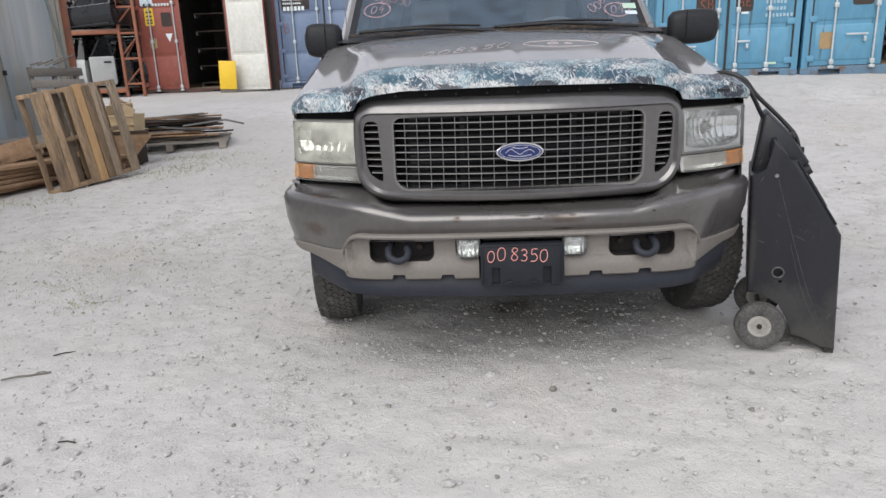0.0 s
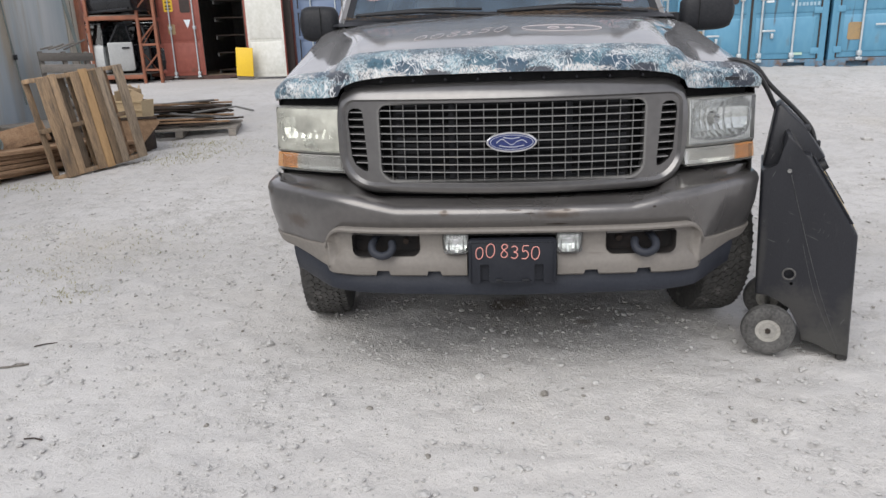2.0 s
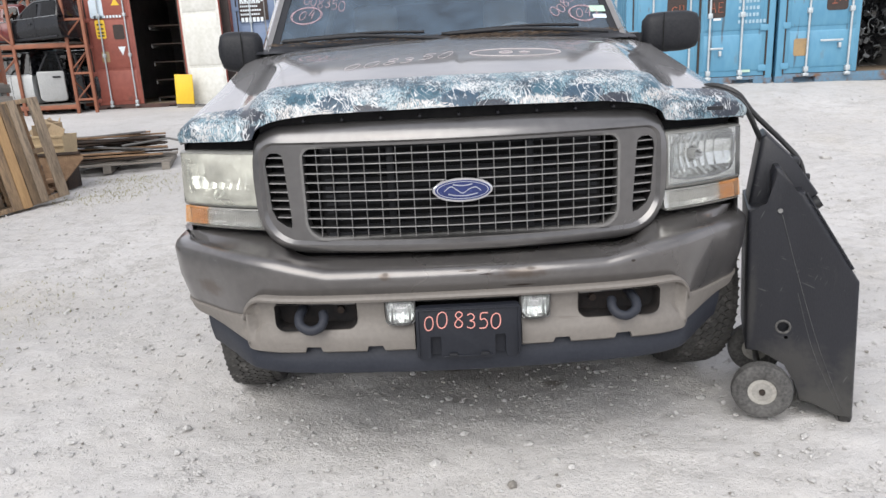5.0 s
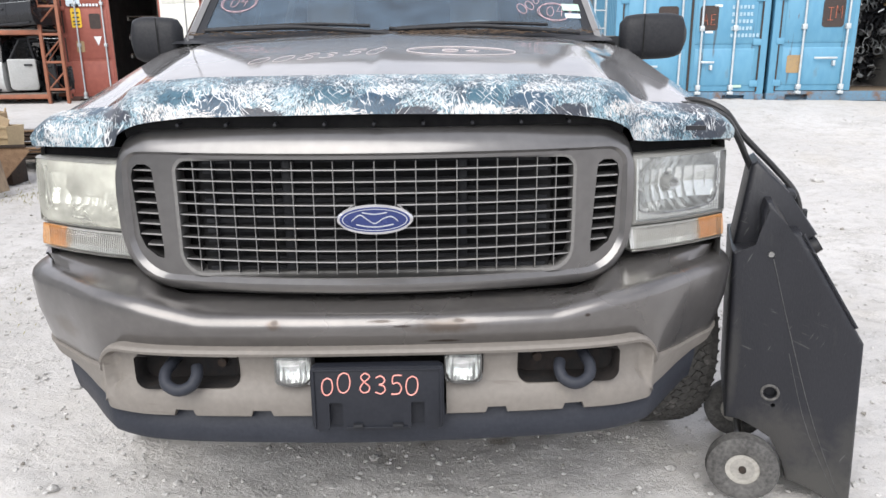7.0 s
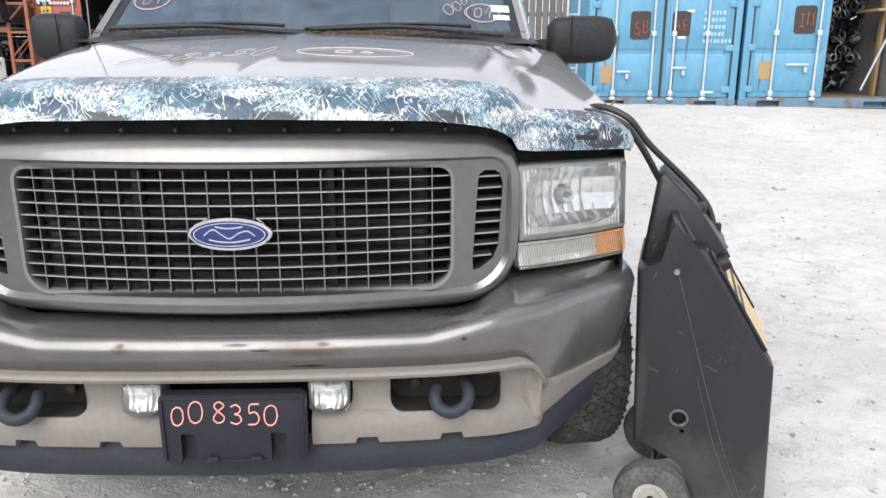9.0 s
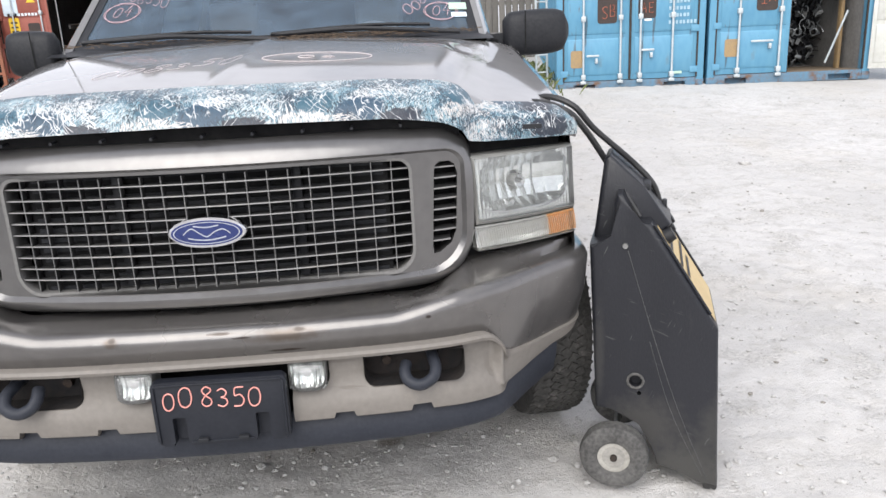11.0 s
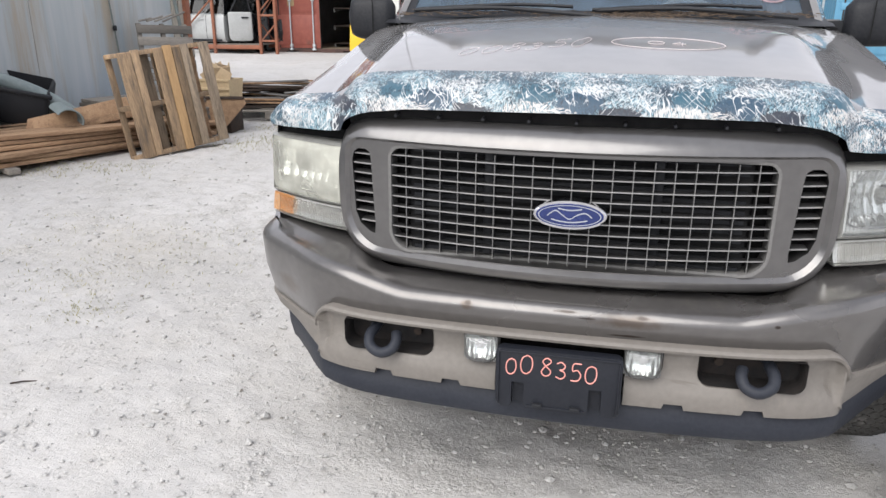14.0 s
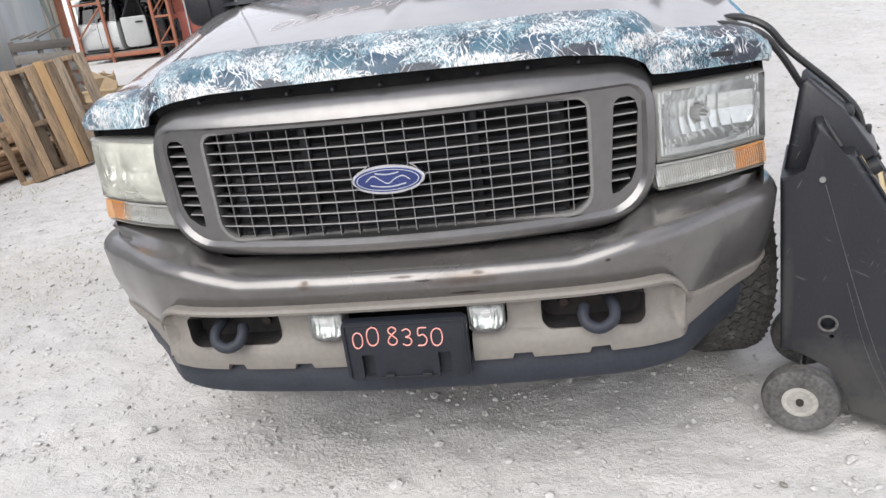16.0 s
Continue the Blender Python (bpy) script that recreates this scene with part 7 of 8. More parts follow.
# ---- fence and shrubs past the blue containers ----
fence = thing("board_fence", (0.0, 15.0, 0.0), "weathered gray board fence", "fence")
board = None
for k in range(64):
    x = -1.9 + 0.15 * k
    z = rise(x, 15.0)
    bm = boxbm((-0.068, 0, -0.1), (0.068, 0.022, 2.05 + 0.03 * math.sin(k * 2.3)), 0.003)
    if board is None:
        board = part("fence_board", bm, FENCEW, fence)
        ob = board
    else:
        bm.free()
        ob = new("fence_board", board.data)
        ob.parent = fence
    ob.location = (x, 0.004 * (k % 3), z)
for z in (0.5, 1.6):
    part("rail", boxbm((-2.0, 0.03, z + 0.75), (7.8, 0.08, z + 0.84), 0.004), FENCEW, fence)
ladder = thing("steel_ladder", (3.0, 10.5, rise(3.0, 10.5)), "galvanised ladder standing beside the container", "ladder")
for x in (-0.09, 0.09):
    part("rail", boxbm((x - 0.015, -0.02, 0), (x + 0.015, 0.03, 2.9), 0.004), BARM, ladder)
for k in range(10):
    part("rung", cylbm((-0.09, 0, 0.25 + 0.28 * k), (0.09, 0, 0.25 + 0.28 * k), 0.012, n=8), BARM, ladder)


def tuft_field(name, spots, h, m, label, seed, count, wide=0.0022):
    rng = random.Random(seed)
    bm = bmesh.new()
    for cx, cy, rx, ry in spots:
        for _ in range(count):
            x, y = rng.gauss(cx, rx), rng.gauss(cy, ry)
            z = ground_z(x, y) - 0.005
            a, l = rng.uniform(0, 6.28), h * rng.uniform(0.4, 1.2)
            d = Vector((math.cos(a), math.sin(a), 0))
            s = Vector((-d.y, d.x, 0)) * wide
            p = Vector((x, y, z))
            v = [bm.verts.new(q) for q in (p - s, p + s, p + d * l * 0.35 + Vector((0, 0, l * 0.7)) + s * 0.6, p + d * l * 0.8 + Vector((0, 0, l)))]
            bm.faces.new(v)
    ob = part(name, bm, m, smooth=0)
    return tagged(ob, label, "grass", kind="stuff")


tuft_field("grass_tufts", [(-4.5, 3.9, 0.35, 0.15), (-5.1, 3.6, 0.4, 0.1), (-3.35, 5.3, 0.25, 0.2), (-3.5, 6.0, 0.3, 0.15), (-3.3, 5.7, 0.3, 0.25), (-3.6, 5.1, 0.25, 0.15)], 0.028, GRASSM, "sparse yellow-green grass at the edge of the lumber", 8, 260)
tuft_field("yard_weeds", [(-2.57, 2.3, 0.3, 0.22), (-2.6, 1.75, 0.28, 0.2), (-3.4, 2.2, 0.35, 0.25), (-2.46, 1.12, 0.12, 0.1), (-2.85, 1.5, 0.2, 0.15)], 0.02, GRASSM, "low withered weeds growing through the gravel", 12, 170)
stick = thing("dry_stick", (-2.24, 0.15, ground_z(-2.24, 0.15)), "thin dry gray stick lying on the gravel", "stick")
part("stem", tubebm([(-0.09, -0.035, 0.006), (-0.03, -0.008, 0.009), (0.03, 0.01, 0.006), (0.1, 0.036, 0.007)], 0.0045, 6), GREYW, stick)
part("twig", tubebm([(0.03, 0.01, 0.007), (0.05, 0.028, 0.012), (0.075, 0.04, 0.01)], 0.0025, 5), GREYW, stick)
for x, y, a, l in ((-2.19, 0.4, 24, 0.05), (-1.74, -0.43, -5, 0.035)):
    tw = thing("dry_twig", (x, y, ground_z(x, y)), "short dark dry twig lying on the gravel", "twig", group="twigs on the gravel", turn=(0, 0, a))
    part("stem", tubebm([(-l, 0, 0.004), (0, 0.006, 0.006), (l, 0.001, 0.004)], 0.0032, 6), RUSTY, tw)
flat = thing("flat_stone", (-1.99, 0.05, ground_z(-1.99, 0.05)), "flat gray limestone chip lying on the gravel", "stone")
slab = bmesh.new()
bmesh.ops.create_icosphere(slab, subdivisions=2, radius=1.0)
for v in slab.verts:
    k = 1 + 0.12 * math.sin(v.co.x * 5 + v.co.y * 3)
    v.co = (v.co.x * 0.036 * k, v.co.y * 0.023 * k, 0.006 + v.co.z * 0.011)
part("slab", slab, STONEM, flat, smooth=25)
tuft_field("grass_strip", [(2.6, 11.8, 0.35, 0.8), (1.9, 12.8, 0.6, 0.8), (0.9, 13.4, 0.7, 0.6)], 0.2, LAWN, "green grass before the fence", 9, 2600, 0.009)


def shrub(x, y, z, r, seed):
    """A tree crown past the fence: trunk, limbs and many small leaves."""
    rng = random.Random(seed)
    e = thing("tree", (x, y, z), "leafy green tree behind the fence", "tree", group="trees behind the fence")
    bm = bmesh.new()
    tube(bm, [(0, 0, 0), (0.05, 0, 1.2), (0, 0.05, 2.4), (0.1, 0, 3.6)], [0.14, 0.11, 0.08, 0.03], 8)
    for k in range(7):
        a = k * 0.9
        tube(bm, [(0, 0, 1.6 + 0.2 * k), (0.6 * math.cos(a) * r * 0.5, 0.6 * math.sin(a) * r * 0.5, 2.2 + 0.25 * k), (math.cos(a) * r * 0.8, math.sin(a) * r * 0.8, 2.6 + 0.3 * k)], [0.05, 0.03, 0.012], 6)
    part("trunk", bm, FENCEW, e)
    bm = bmesh.new()
    for _ in range(2600):
        c = Vector((rng.gauss(0, 0.42), rng.gauss(0, 0.42), rng.gauss(0, 0.36))) * r
        c.z += 3.1
        m = Matrix.Translation(c) @ Euler((rng.uniform(0, 6), rng.uniform(0, 6), rng.uniform(0, 6))).to_matrix().to_4x4()
        v = [bm.verts.new(m @ Vector(p)) for p in ((-0.07, 0, 0), (0, 0.035, 0.01), (0.07, 0, 0), (0, -0.035, 0.01))]
        bm.faces.new(v)
    tagged(part("crown", bm, LEAFM, e, smooth=0), kind="stuff")


for k, (x, y, r) in enumerate(((0.2, 17.5, 1.7), (3.0, 17.2, 1.5), (5.2, 18.0, 1.8))):
    shrub(x, y, rise(x, y), r, 20 + k)

# ---- gray sheet-metal store on the west side ----
WALL_A, WALL_B = Vector((-5.62, 7.4, 0)), Vector((-7.3, -6.0, 0))
wd = (WALL_B - WALL_A).normalized()
wn_ = Vector((-wd.y, wd.x, 0))
if wn_.x < 0:
    wn_ = -wn_
wall = thing("wall_west", (0, 0, 0), "weathered gray sheet-metal wall with vertical stains", "wall", kind="structure")
k = 0
pos = 0.0
while pos < 13.4:
    w = 2.44
    a, b = WALL_A + wd * pos, WALL_A + wd * (pos + w - 0.006)
    bm = bmesh.new()
    loft(bm, [[a + Vector((0, 0, 0.0)), a + Vector((0, 0, 3.1)), a - wn_ * 0.05 + Vector((0, 0, 3.1)), a - wn_ * 0.05], [b + Vector((0, 0, 0.0)), b + Vector((0, 0, 3.1)), b - wn_ * 0.05 + Vector((0, 0, 3.1)), b - wn_ * 0.05]], closed=True, caps=True)
    part("wall_sheet", bm, WALLG, wall)
    pos += w
end_w = WALL_A + Vector((-3.0, 0.4, 0))
part("wall_end", loftbm([[WALL_A + Vector((-0.005, 0.0, 0)), WALL_A + Vector((-0.005, 0, 3.1))], [end_w, end_w + Vector((0, 0, 3.1))]]), WALLG, wall)
for k, (o, m) in enumerate(((0.07, STAINW), (0.2, STAINW))):
    q = WALL_A + wd * o + wn_ * 0.012
    part("wall_board", boxbm((-0.055, -0.012, 0), (0.055, 0.012, 3.1), 0.003, Matrix.Translation(q) @ Matrix.Rotation(math.atan2(wd.y, wd.x), 4, "Z")), m, wall, "stained board at the end of the wall")
part("corner_post", boxbm((-0.05, -0.05, 0), (0.05, 0.05, 3.15), 0.008, Matrix.Translation(WALL_A + wn_ * 0.02)), ORANGE, wall, "rusty corner post")
pts = [WALL_A + wd * o + wn_ * 0.02 + Vector((0, 0, z)) for o, z in ((1.26, 0.7), (1.28, 0.97), (1.34, 1.6), (1.40, 2.25), (1.46, 2.9))]
part("conduit", tubebm(pts, 0.009, 6), GREENPOLE, wall, "thin dark conduit on the wall")
q = WALL_A + wd * 1.31 + wn_ * 0.03 + Vector((0, 0, 1.27))
part("padlock", boxbm((-0.022, -0.015, -0.03), (0.022, 0.015, 0.03), 0.006, Matrix.Translation(q) @ Matrix.Rotation(math.atan2(wd.y, wd.x), 4, "Z")), BLACKP, wall, "small dark lock")
q = WALL_A + wd * 0.44 + wn_ * 0.012 + Vector((0, 0, 2.3))
part("plate", boxbm((-0.07, -0.01, -0.05), (0.07, 0.01, 0.05), 0.003, Matrix.Translation(q) @ Matrix.Rotation(math.atan2(wd.y, wd.x), 4, "Z")), GREENPOLE, wall, "small metal plate")
pipe = thing("leaning_pole", (0, 0, 0), "thin gray-green steel pole leaning on the wall", "pole", group="poles at the wall")
base = WALL_A + wd * 0.30 + wn_ * 0.35
part("pole", tubebm([base + Vector((0, 0, rise(base.x, base.y))), WALL_A + wd * 0.5 + wn_ * 0.03 + Vector((0, 0, 3.0))], 0.022, 8), GREENPOLE, pipe)

# ---- storage rack with salvaged doors ----
rack = thing("pallet_rack", (-10.42, 15.2, rise(-10.3, 15.2)), "orange steel pallet rack loaded with salvaged car doors", "rack")
for x in (0.0, 0.75, 2.0):
    for y in (0.0, 1.0):
        part("upright", boxbm((x - 0.035, y - 0.03, 0), (x + 0.035, y + 0.03, 3.1), 0.005), ORANGE, rack)
    for k in range(5):
        z = 0.15 + 0.68 * k
        part("brace", tubebm([(x, 0.0 if k % 2 else 1.0, z), (x, 1.0 if k % 2 else 0.0, z + 0.62)], 0.016, 5), ORANGE, rack)
for z in (0.12, 1.52):
    for y in (0.0, 1.0):
        part("beam", boxbm((0.0, y - 0.025, z), (2.0, y + 0.025, z + 0.1), 0.005), ORANGE, rack)
    part("deck", boxbm((0.02, 0.03, z + 0.1), (1.98, 0.97, z + 0.125)), GREYW, rack)
part("top_tie", boxbm((0.0, -0.02, 2.42), (0.75, 0.02, 2.48), 0.004), ORANGE, rack)
part("middle_tie", boxbm((0.0, -0.02, 1.36), (0.75, 0.02, 1.41), 0.004), ORANGE, rack)
for a, b in (((0.0, 2.35), (0.75, 1.62)), ((0.75, 1.3), (0.0, 0.6))):
    part("diagonal", tubebm([(a[0], -0.03, a[1]), (b[0], -0.03, b[1])], 0.022, 6), ORANGE, rack)
for x0, z0 in ((2.0, 0.3), (2.0, 1.0), (2.0, 1.75)):
    part("ladder_brace", tubebm([(x0, 0, z0), (x0 + 0.42, 0.0, z0 + 0.42)], 0.02, 5), ORANGE, rack)
for z in (0.3, 0.9, 1.5, 2.1):
    part("ladder_rung", boxbm((2.0, -0.02, z), (2.42, 0.02, z + 0.05), 0.004), ORANGE, rack)
part("ladder_post", boxbm((2.39, -0.03, 0), (2.46, 0.03, 3.1), 0.005), ORANGE, rack)


def car_door(at, turn, m, label, w=1.1):
    e = thing("car_door", at, label, "car door", group="salvaged doors", turn=turn)
    pts = rounded(0, 0, w, 0.7, [0.12, 0.08, 0.04, 0.04], 4)
    part("skin", prismbm(pts, 0.0, 0.09, bevel=0.025, seg=3), m, e)
    fr = [(0.06, 0.7), (0.3, 1.12), (w - 0.1, 1.14), (w - 0.03, 0.7)]
    part("window_frame", tubebm([(a, 0.04, b) for a, b in fr], 0.022, 6), BLACKP, e)
    part("window_glass", loftbm([[(fr[0][0], 0.045, 0.7), (fr[3][0], 0.045, 0.7)], [(fr[1][0], 0.045, fr[1][1]), (fr[2][0], 0.045, fr[2][1])]]), SIDEGLASS, e)
    part("handle", boxbm((w - 0.25, -0.03, 0.55), (w - 0.08, 0.0, 0.59), 0.01), BLACKP, e)
    return e


RZ = rise(-10.3, 15.2)
for x, y, z, tz, m, lab, w in ((-9.3, 15.28, RZ + 0.3, 20, CARWHITE, "white salvaged car door standing open on the rack", 0.58), (-10.3, 15.75, RZ + 0.25, -3, CARBLACK, "black salvaged car door on the rack", 1.1), (-9.75, 15.9, RZ + 0.25, 0, CARBLACK, "black salvaged car door on the rack", 1.1), (-9.2, 15.8, RZ + 0.25, -10, CARBLACK, "black salvaged car door on the rack", 0.8)):
    car_door((x, y, z), (4, 0, tz), m, lab, w)


def car_shell(at, turn, m, label, L=1.9, nose=0.3, tail=0.9, high=0.95, top=None):
    """A cut car body seen from its flank: sill, bulged flank, beltline, pillars, glass, roof and wheel arch."""
    e = thing("salvaged_car_body", at, label, "car body", group="salvaged bodies", turn=turn)
    W, belt = 0.42, 0.52 * high / 0.95

    def roof(t):
        a = min(1, t / max(0.01, nose))
        b = min(1, (1 - t) / max(0.01, 1 - tail))
        k = min(a * a * (3 - 2 * a), b * b * (3 - 2 * b))
        return belt + 0.02 + (high - belt) * k

    rr, glass = [], []
    for k in range(25):
        t = k / 24
        x, up = L * t, roof(t)
        lean = 0.13 * (up - belt) / (high - belt)
        rr.append([(x, -W + 0.05, 0.0), (x, -W - 0.01, 0.07), (x, -W - 0.035, 0.22), (x, -W - 0.03, belt - 0.12), (x, -W - 0.005, belt), (x, -W + lean, up - 0.05), (x, -W + lean + 0.06, up), (x, 0, up + 0.03), (x, W - lean, up - 0.03), (x, W, belt), (x, W, 0.0)])
        glass.append((x, up, lean))
    shell_ = part("shell", loftbm([r[:5] + r[9:] for r in rr], closed=True, caps=True), m, e, smooth=35)
    part("cabin", loftbm([r[4:10] for r in rr], closed=True, caps=True), top or m, shell_, smooth=35)
    span_ = [g for g in glass if g[1] > belt + 0.16]
    half = len(span_) // 2
    for seg in (span_[:half], span_[half + 1:]):
        if len(seg) > 2:
            part("window", loftbm([[(x, -W - 0.012 + 0.01, belt + 0.025) for x, up, lean in seg], [(x, -W + lean * 0.86 - 0.014, belt + (up - 0.07 - belt) * 0.98) for x, up, lean in seg]]), SIDEGLASS, shell_)
    part("belt_trim", tubebm([(x, -W - 0.012, belt + 0.008) for x, up, lean in glass[1:-1]], 0.008, 5), CARSIL, shell_)
    part("roof_trim", tubebm([(x, -W + lean - 0.008, up - 0.055) for x, up, lean in span_], 0.009, 5), CARSIL, shell_)
    part("sill_trim", boxbm((0.1, -W - 0.03, 0.02), (L - 0.1, -W, 0.07), 0.01), BLACKP, e)
    seam = L * 0.52
    part("door_seam", tubebm([(seam, -W - 0.015, 0.08), (seam, -W - 0.037, 0.24), (seam, -W - 0.031, belt - 0.12), (seam, -W - 0.008, belt)], 0.005, 5), BLACKP, shell_)
    part("handle", boxbm((seam - 0.2, -W - 0.06, belt - 0.13), (seam - 0.06, -W - 0.025, belt - 0.1), 0.008), m, shell_)
    return e


car_shell((-9.62, 15.72, RZ + 1.66), (0, -3, -14), CARBLACK, "glossy black cut car body on the upper rack shelf", 1.35, 0.55, 0.95, 0.88)
car_shell((-10.45, 15.75, RZ + 1.66), (0, 0, 3), CARRED, "dark red cut car body on the upper rack shelf", 0.95, 0.2, 0.9, 0.85)
car_shell((-10.42, 15.72, RZ + 0.28), (0, 0, -3), CARWHITE, "white cut car body with dark windows on the lower rack shelf", 1.05, 0.12, 0.98, 1.2, CARBLACK)
car_shell((-9.3, 16.3, RZ + 0.25), (0, 0, 8), CARBLACK, "black cut car body on the lower rack shelf", 1.2, 0.2, 0.95, 1.1)
car_shell((-11.6, 17.6, RZ), (0, 0, 3), CARRED, "dark red cut car body behind the rack", 2.4)
for k in range(6):
    car_door((-8.95 + 0.06 * k, 15.95 + 0.05 * k, RZ + 0.02), (6, 0, 70 + 3 * k), (CARBLACK, CARGREY, CARSIL)[k % 3], "salvaged car door leaning in the gap beside the rack", 1.0)
for k, (x, y, z, tz, m) in enumerate(((-11.2, 16.7, 0.0, 5, CARBLACK), (-10.4, 17.3, 0.0, -8, CARBLACK), (-11.0, 16.8, 0.95, -4, CARGREY), (-10.4, 16.9, 0.95, 6, CARBLACK), (-11.3, 16.9, 1.9, 3, CARBLACK), (-10.5, 17.3, 1.9, -5, CARBLACK), (-10.6, 17.0, 2.7, 4, CARRED))):
    car_shell((x, y, RZ + z), (0, 0, tz), m, "dark cut car body stacked behind the rack", 1.8)
wh = thing("warehouse", (-16.0, 24.0, 0.4), "long white corrugated metal warehouse behind the yard", "warehouse")
rr = []
for k in range(241):
    x = 0.05 * k
    rr.append([(x, 0.02 if k % 4 in (1, 2) else 0.0, 0), (x, 0.02 if k % 4 in (1, 2) else 0.0, 4.2)])
part("wall", loftbm(rr), WHITEC, wh, smooth=0)
part("eave", boxbm((-0.1, -0.15, 4.2), (12.1, 0.1, 4.4), 0.01), WHITEC, wh)
part("roof", loftbm([[(-0.1, -0.15, 4.4), (12.1, -0.15, 4.4)], [(-0.1, 6, 5.6), (12.1, 6, 5.6)]]), WHITEC, wh)
scrap_pile("dark_parts_pile", -9.1, 15.75, RZ + 0.25, 0.3, 0.2, 1.0, 150, BLACKP, "dark salvaged parts heaped on the rack", 14)

# ---- timber and junk by the west wall ----
def plank(parent, lo, hi, m, turn=(0, 0, 0), name="plank"):
    mm = pose(*[(a + b) / 2 for a, b in zip(lo, hi)], *turn)
    h = [(b - a) / 2 for a, b in zip(lo, hi)]
    return part(name, boxbm([-v for v in h], h, 0.004, mm, 1), m, parent, smooth=30)


def build_pallet(name, label, wood, n_boards, group="pallets"):
    """A pallet in its own plane: x along its stringers (1.2), z along the deck boards (1.0), front deck at y = 0."""
    e = thing(name, (0, 0, 0), label, "pallet", group)
    rng = random.Random(n_boards)
    W = 1.02
    xs = [0.0, 0.075, 0.21, 0.335, 0.43, 0.53, 0.63, 0.715, 0.83, 0.915][:n_boards]
    ws = [0.06, 0.128, 0.075, 0.085, 0.095, 0.09, 0.08, 0.085, 0.07, 0.11]
    tones = [wood, wood, wood, WOODG, wood, WOODO, wood, WOODG, LUMBER, WOODG]
    for k, (x, w) in enumerate(zip(xs, ws)):
        back = k in (0, 3, 8)
        y0 = 0.106 if back else -0.003 * (k % 2)
        part("deck_board", boxbm((x, y0, rng.uniform(-0.01, 0.01)), (x + w, y0 + 0.018, 1.0 + rng.uniform(-0.02, 0.012)), 0.003), tones[k], e)
    for z in (0.0, 0.47, 0.955):
        part("stringer", boxbm((0.0, 0.019, z), (W, 0.105, z + 0.042), 0.003), wood, e)
    for x in (0.46, 0.7):
        part("rear_board", boxbm((x, 0.125, 0.0), (x + 0.1, 0.143, 1.0), 0.003), wood, e)
    return e


pal = build_pallet("wooden_pallet", "worn wooden pallet standing on edge against timber", WOODP, 10)
pal.matrix_basis = pose(-4.288, 4.185, 0.1, 0, 0, 61.4) @ pose(0, 0, 0, -5.9, -5.3, 0)
# stack of reddish boards beside the pallet
lum = thing("lumber_stack", (-5.0, 4.2, rise(-5.0, 4.2)), "stack of reddish cut boards lying on the ground", "lumber")
rng = random.Random(12)
for k in range(6):
    for j in range(4):
        x = -0.42 + 0.21 * j + rng.uniform(-0.03, 0.03)
        z = 0.05 + 0.045 * k
        l = 1.3 + rng.uniform(-0.25, 0.25)
        part("board", boxbm((-0.1, -l, 0), (0.1, l, 0.036), 0.003, pose(x, rng.uniform(-0.3, 0.25), z, 0, 0, rng.uniform(-7, 7))), LUMBER, lum, smooth=30)
for y in (-0.8, 0.7):
    part("bearer", boxbm((-0.5, y - 0.05, 0), (0.45, y + 0.05, 0.05), 0.003), GREYW, lum)
lum.matrix_basis = pose(-5.0, 4.35, rise(-5.0, 4.2), 0, 0, -28)
slab = thing("beam_offcut", (-4.95, 4.45, 0.33), "reddish rough-sawn beam offcut lying on the lumber", "timber")
part("sheet", prismbm([(-0.5, 0), (0.5, 0.0), (0.5, 0.2), (-0.42, 0.17)], 0, 0.06, bevel=0.004), LUMBER, slab, smooth=30)
part("edge_strip", boxbm((-0.5, -0.03, -0.02), (0.5, 0.0, 0.05), 0.003), LUMBER, slab)
slab.matrix_basis = pose(-4.95, 4.30, rise(-5.0, 4.2) + 0.3, -22, -8, 48)

# black bins and a gray bumper cover on top of the timber
binz = thing("plastic_bin", (-5.7, 4.3, 0.42), "black plastic bin lying open on the timber", "bin")
bm = carve(prismbm(rounded(-0.33, 0, 0.33, 0.36, 0.05, 4), -0.3, 0.3, bevel=0.02), [prismbm(rounded(-0.3, 0.03, 0.3, 0.5, 0.04, 4), -0.27, 0.27)])
part("shell", bm, BLACKP, binz)
part("rim", boxbm((-0.36, -0.33, 0.33), (0.36, -0.29, 0.37), 0.01), BLACKP, binz)
binz.matrix_basis = pose(-5.85, 4.45, 0.46, 12, 14, 35)
bin2 = copy_thing(binz, pose(-6.0, 3.7, 0.40, -8, 10, -20))
cover = thing("bumper_cover", (-5.1, 4.5, 0.6), "gray-green plastic bumper cover lying across the timber", "car part")
rr = []
for k in range(15):
    t = k / 14
    rr.append([(0.55 * (t - 0.5) * 2, 0.16 * math.sin(math.pi * t) + 0.1 * math.cos(a) * (0.7 + 0.3 * t), 0.13 * math.sin(a) * (0.6 + 0.6 * t)) for a in [math.pi * (0.1 + 1.2 * j / 10) for j in range(11)]])
bm = loftbm(rr)
cov = part("cover", bm, CARGREY, cover)
cov.modifiers.new("thick", "SOLIDIFY").thickness = 0.012
part("trim", tubebm([Vector(r[0]) for r in rr], 0.014, 6), CARGREY, cover)
cover.matrix_basis = pose(-5.42, 4.4, 0.53, 20, 38, 30) @ Matrix.Scale(0.95, 4)
tubm = thing("gray_drum_half", (-4.98, 4.2, 0.52), "rounded gray-green plastic offcut on the boards", "car part")
part("shell", loftbm([[(0.16 * math.cos(a), y, 0.13 * math.sin(a)) for a in [math.pi * j / 12 for j in range(13)]] for y in (-0.2, -0.05, 0.1, 0.2)]), CARGREY, tubm)
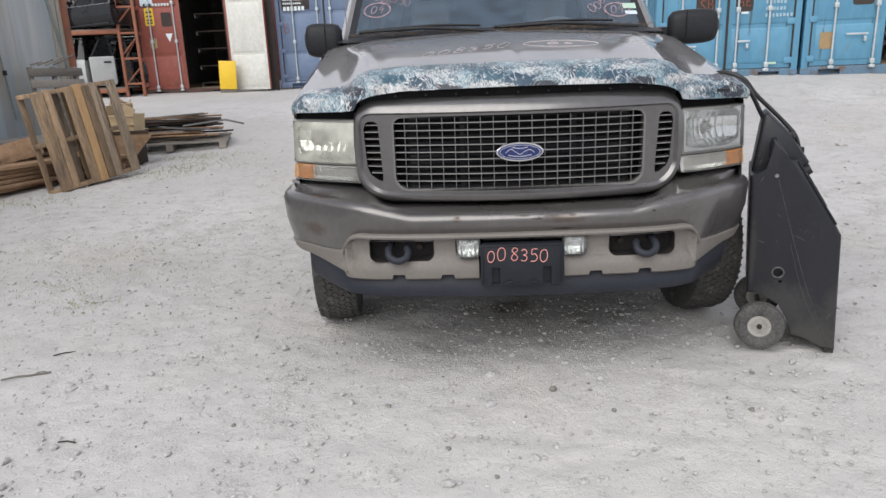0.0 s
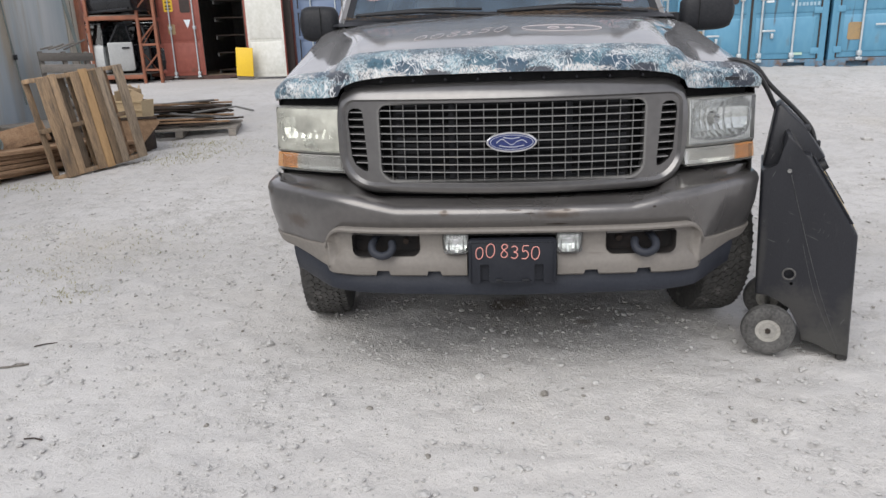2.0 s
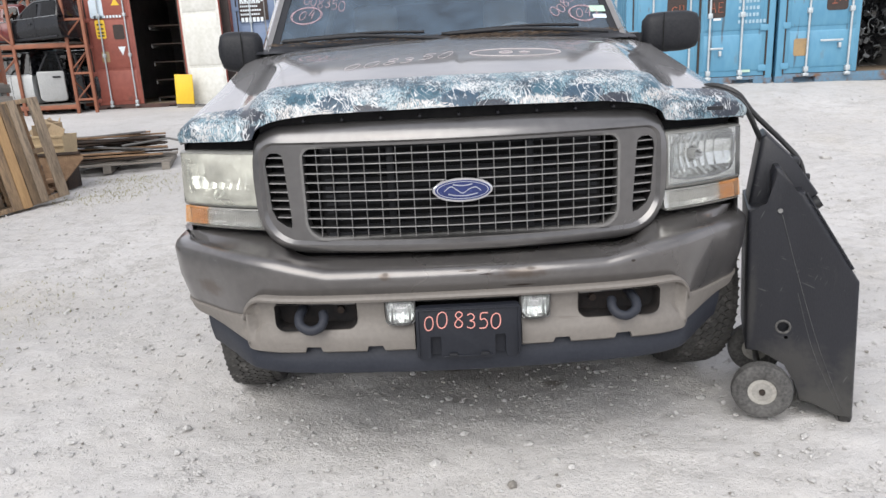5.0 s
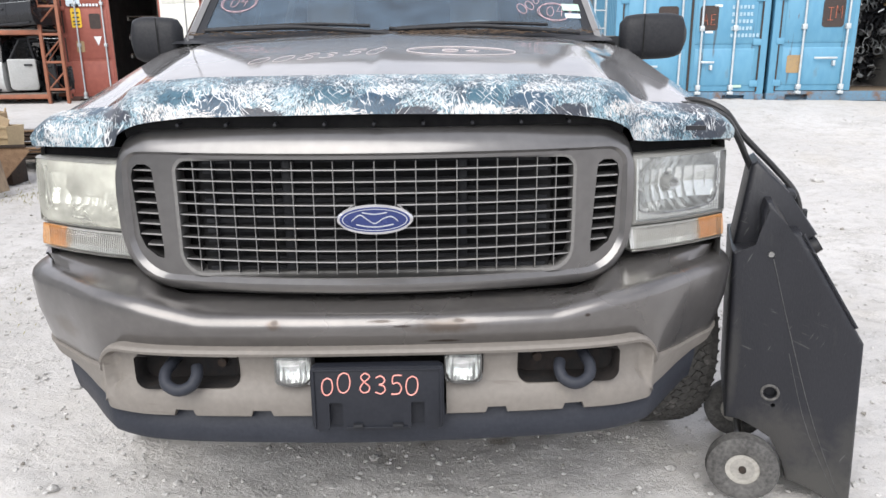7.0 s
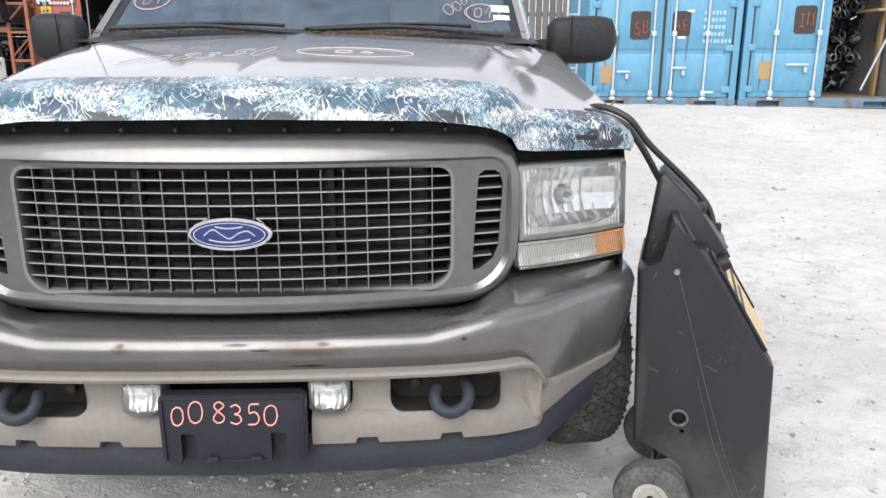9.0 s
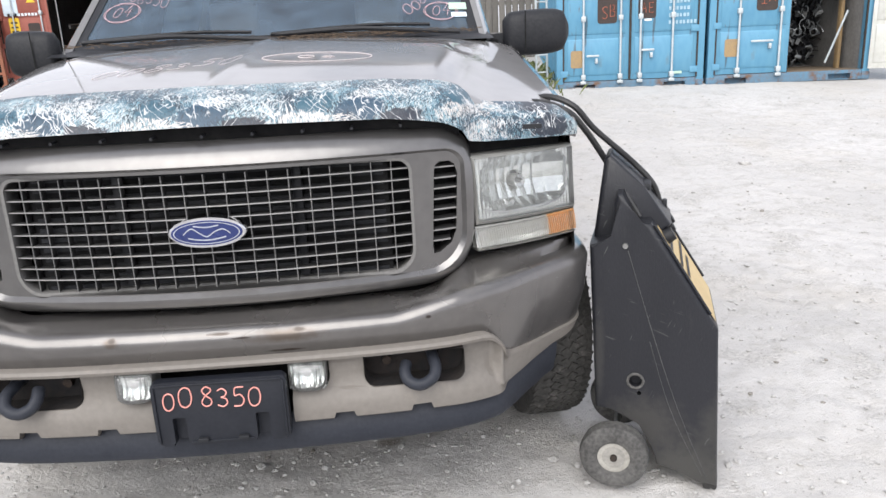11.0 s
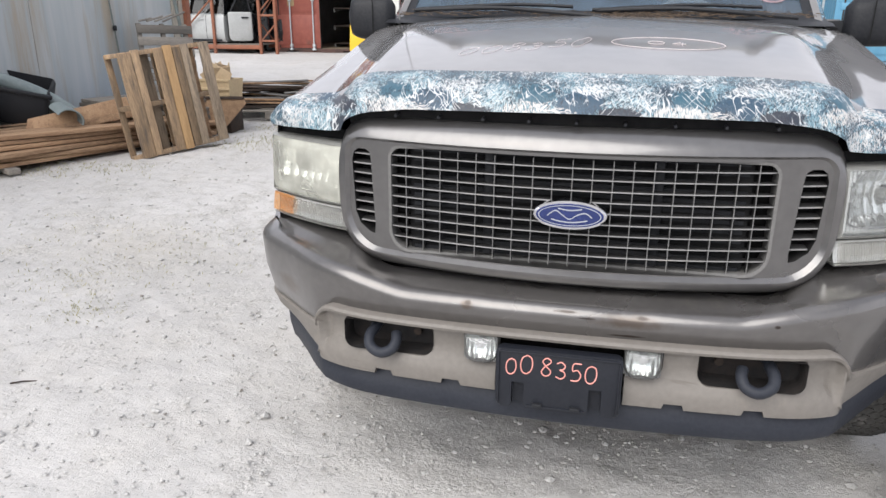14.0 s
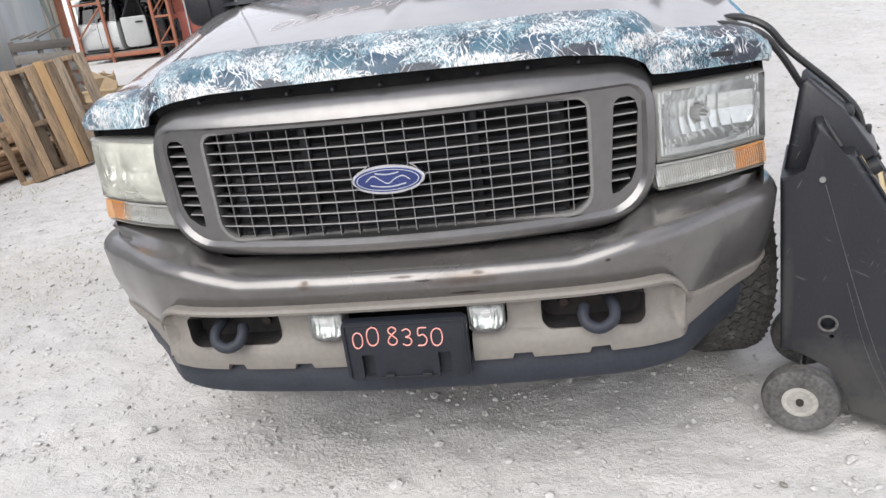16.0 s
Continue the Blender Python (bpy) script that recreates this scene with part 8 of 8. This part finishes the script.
part("rim", tubebm([(0.16 * math.cos(a), -0.2, 0.13 * math.sin(a)) for a in [math.pi * j / 12 for j in range(13)]], 0.012, 6), CARGREY, tubm)
tubm.matrix_basis = pose(-5.02, 4.2, 0.5, 10, 30, 60) @ Matrix.Scale(0.75, 4)
bt = thing("blue_tub", (-5.3, 5.7, rise(-5.3, 5.7)), "blue plastic tub among the timber by the wall", "tub")
part("shell", prismbm(rounded(-0.3, 0, 0.3, 0.3, 0.05, 4), -0.35, 0.35, bevel=0.02), BLUEP, bt)
part("rim", boxbm((-0.33, -0.38, 0.28), (0.33, 0.38, 0.31), 0.01), BLUEP, bt)
slat_pile = thing("gray_timber_stack", (-5.0, 5.5, rise(-5, 5.5)), "stack of silvered gray timber by the wall", "lumber")
for k in range(9):
    part("board", boxbm((-0.5, -0.5, 0), (0.5, 0.5, 0.04), 0.003, pose(0.02 * (k % 3), 0.03 * (k % 2), 0.045 * k, 0, 0, 5 * math.sin(k))), GREYW, slat_pile, smooth=30)
slat_pile.matrix_basis = pose(-4.95, 5.35, rise(-5, 5.5), 0, 0, 60)

# small gray pallet leaning at the wall
sp = thing("gray_slat_panel", (-5.15, 6.1, 0), "silvered wooden slat panel leaning on the wall", "slat panel")
for k in range(8):
    part("slat", boxbm((0.28, 0, 0.14 * k), (1.0, 0.02, 0.14 * k + 0.1), 0.003), GREYW, sp, smooth=30)
for x in (0.3, 0.6, 0.9):
    part("batten", boxbm((x, 0.021, 0), (x + 0.05, 0.06, 1.1), 0.003), GREYW, sp, smooth=30)
for k in range(4):
    part("loose_stick", tubebm([(0.32 + 0.1 * k, 0.0, 1.12), (0.5 + 0.15 * k, 0.03, 1.16 + 0.03 * k)], 0.012, 5), GREYW, sp)
sp.matrix_basis = pose(-5.48, 5.75, rise(-5.3, 6) + 0.09, -8, 2, 62)

# crate with cardboard and a loose board behind the pallet
cr = thing("tan_crate", (-4.22, 5.75, rise(-4.15, 5.75)), "tan tapered crate filled with folded cardboard", "crate")
bm = carve(loftbm([[(-0.19, -0.16, 0.3), (0.19, -0.16, 0.3), (0.19, 0.16, 0.3), (-0.19, 0.16, 0.3)], [(-0.22, -0.19, 0.62), (0.22, -0.19, 0.62), (0.22, 0.19, 0.62), (-0.22, 0.19, 0.62)]], closed=True, caps=True), [boxbm((-0.18, -0.15, 0.34), (0.18, 0.15, 0.8))])
part("bucket", bm, BASKET, cr)
part("stand", boxbm((-0.19, -0.17, 0), (0.19, 0.17, 0.3), 0.01), RUSTY, cr)
for z in (0.5, 0.6):
    part("rim", boxbm((-0.225, -0.2, z), (0.225, -0.185, z + 0.03), 0.004), BASKET, cr)
for k in range(6):
    part("cardboard", boxbm((-0.17, -0.012, 0), (0.17, 0.0, 0.2), 0.002, pose(0.02 * math.sin(k * 3), -0.12 + 0.05 * k, 0.58, 30 * math.sin(k * 2.1), 25 * math.cos(k * 1.7), 30 * k)), CARD, cr, smooth=0)
lb = thing("leaning_board", (-3.85, 5.5, rise(-3.85, 5.5)), "brown plywood board leaning beside the pallet", "board")
part("sheet", prismbm([(0, 0), (0.2, 0), (0.48, 0.33), (0.45, 0.38), (0, 0.38)], 0, 0.02), LUMBER, lb, smooth=0)
part("edge", boxbm((0, -0.02, 0.37), (0.45, 0.03, 0.4), 0.003), RUSTY, lb)
lb.matrix_basis = pose(-4.32, 5.45, rise(-3.85, 5.5) + 0.03, -15, 0, 12)

# stack of dark sticks and steel on a pallet
for ob in cr.children:
    ob.scale = (0.86, 0.86, 0.95)

st = thing("scrap_stack", (-4.1, 7.0, rise(-4.1, 7.0)), "dark weathered sticks and steel bars stacked on a pallet", "scrap stack")
for k in range(5):
    part("deck_board", boxbm((-0.7, -0.5 + 0.22 * k, 0.09), (0.75, -0.4 + 0.22 * k, 0.11), 0.002), GREYW, st, smooth=30)
for x in (-0.68, -0.02, 0.64):
    part("stringer", boxbm((x, -0.5, 0.0), (x + 0.09, 0.5, 0.09), 0.003), GREYW, st, smooth=30)
rng = random.Random(31)
for k in range(46):
    z = 0.115 + 0.29 * (k / 46) + rng.uniform(0, 0.02)
    l = rng.uniform(0.45, 0.75)
    m = pose(rng.uniform(-0.15, 0.15), rng.uniform(-0.42, 0.42) * (1 - 0.5 * k / 46), z, rng.uniform(-2, 2), rng.uniform(-4, 4), rng.uniform(-16, 16))
    part("bar", boxbm((-l, -rng.uniform(0.012, 0.035), -0.009), (l, 0.02, 0.011), 0.002, m, 1), rng.choice((RUSTY, GREYW, TRIMP, RUSTY, LUMBER)), st, smooth=0)
part("bent_bar", tubebm([(0.2, -0.3, 0.3), (0.75, -0.38, 0.36), (0.98, -0.42, 0.3)], 0.014, 6), TRIMP, st)
st.matrix_basis = pose(-4.12, 6.85, rise(-4.1, 7.0), 0, 0, 14)
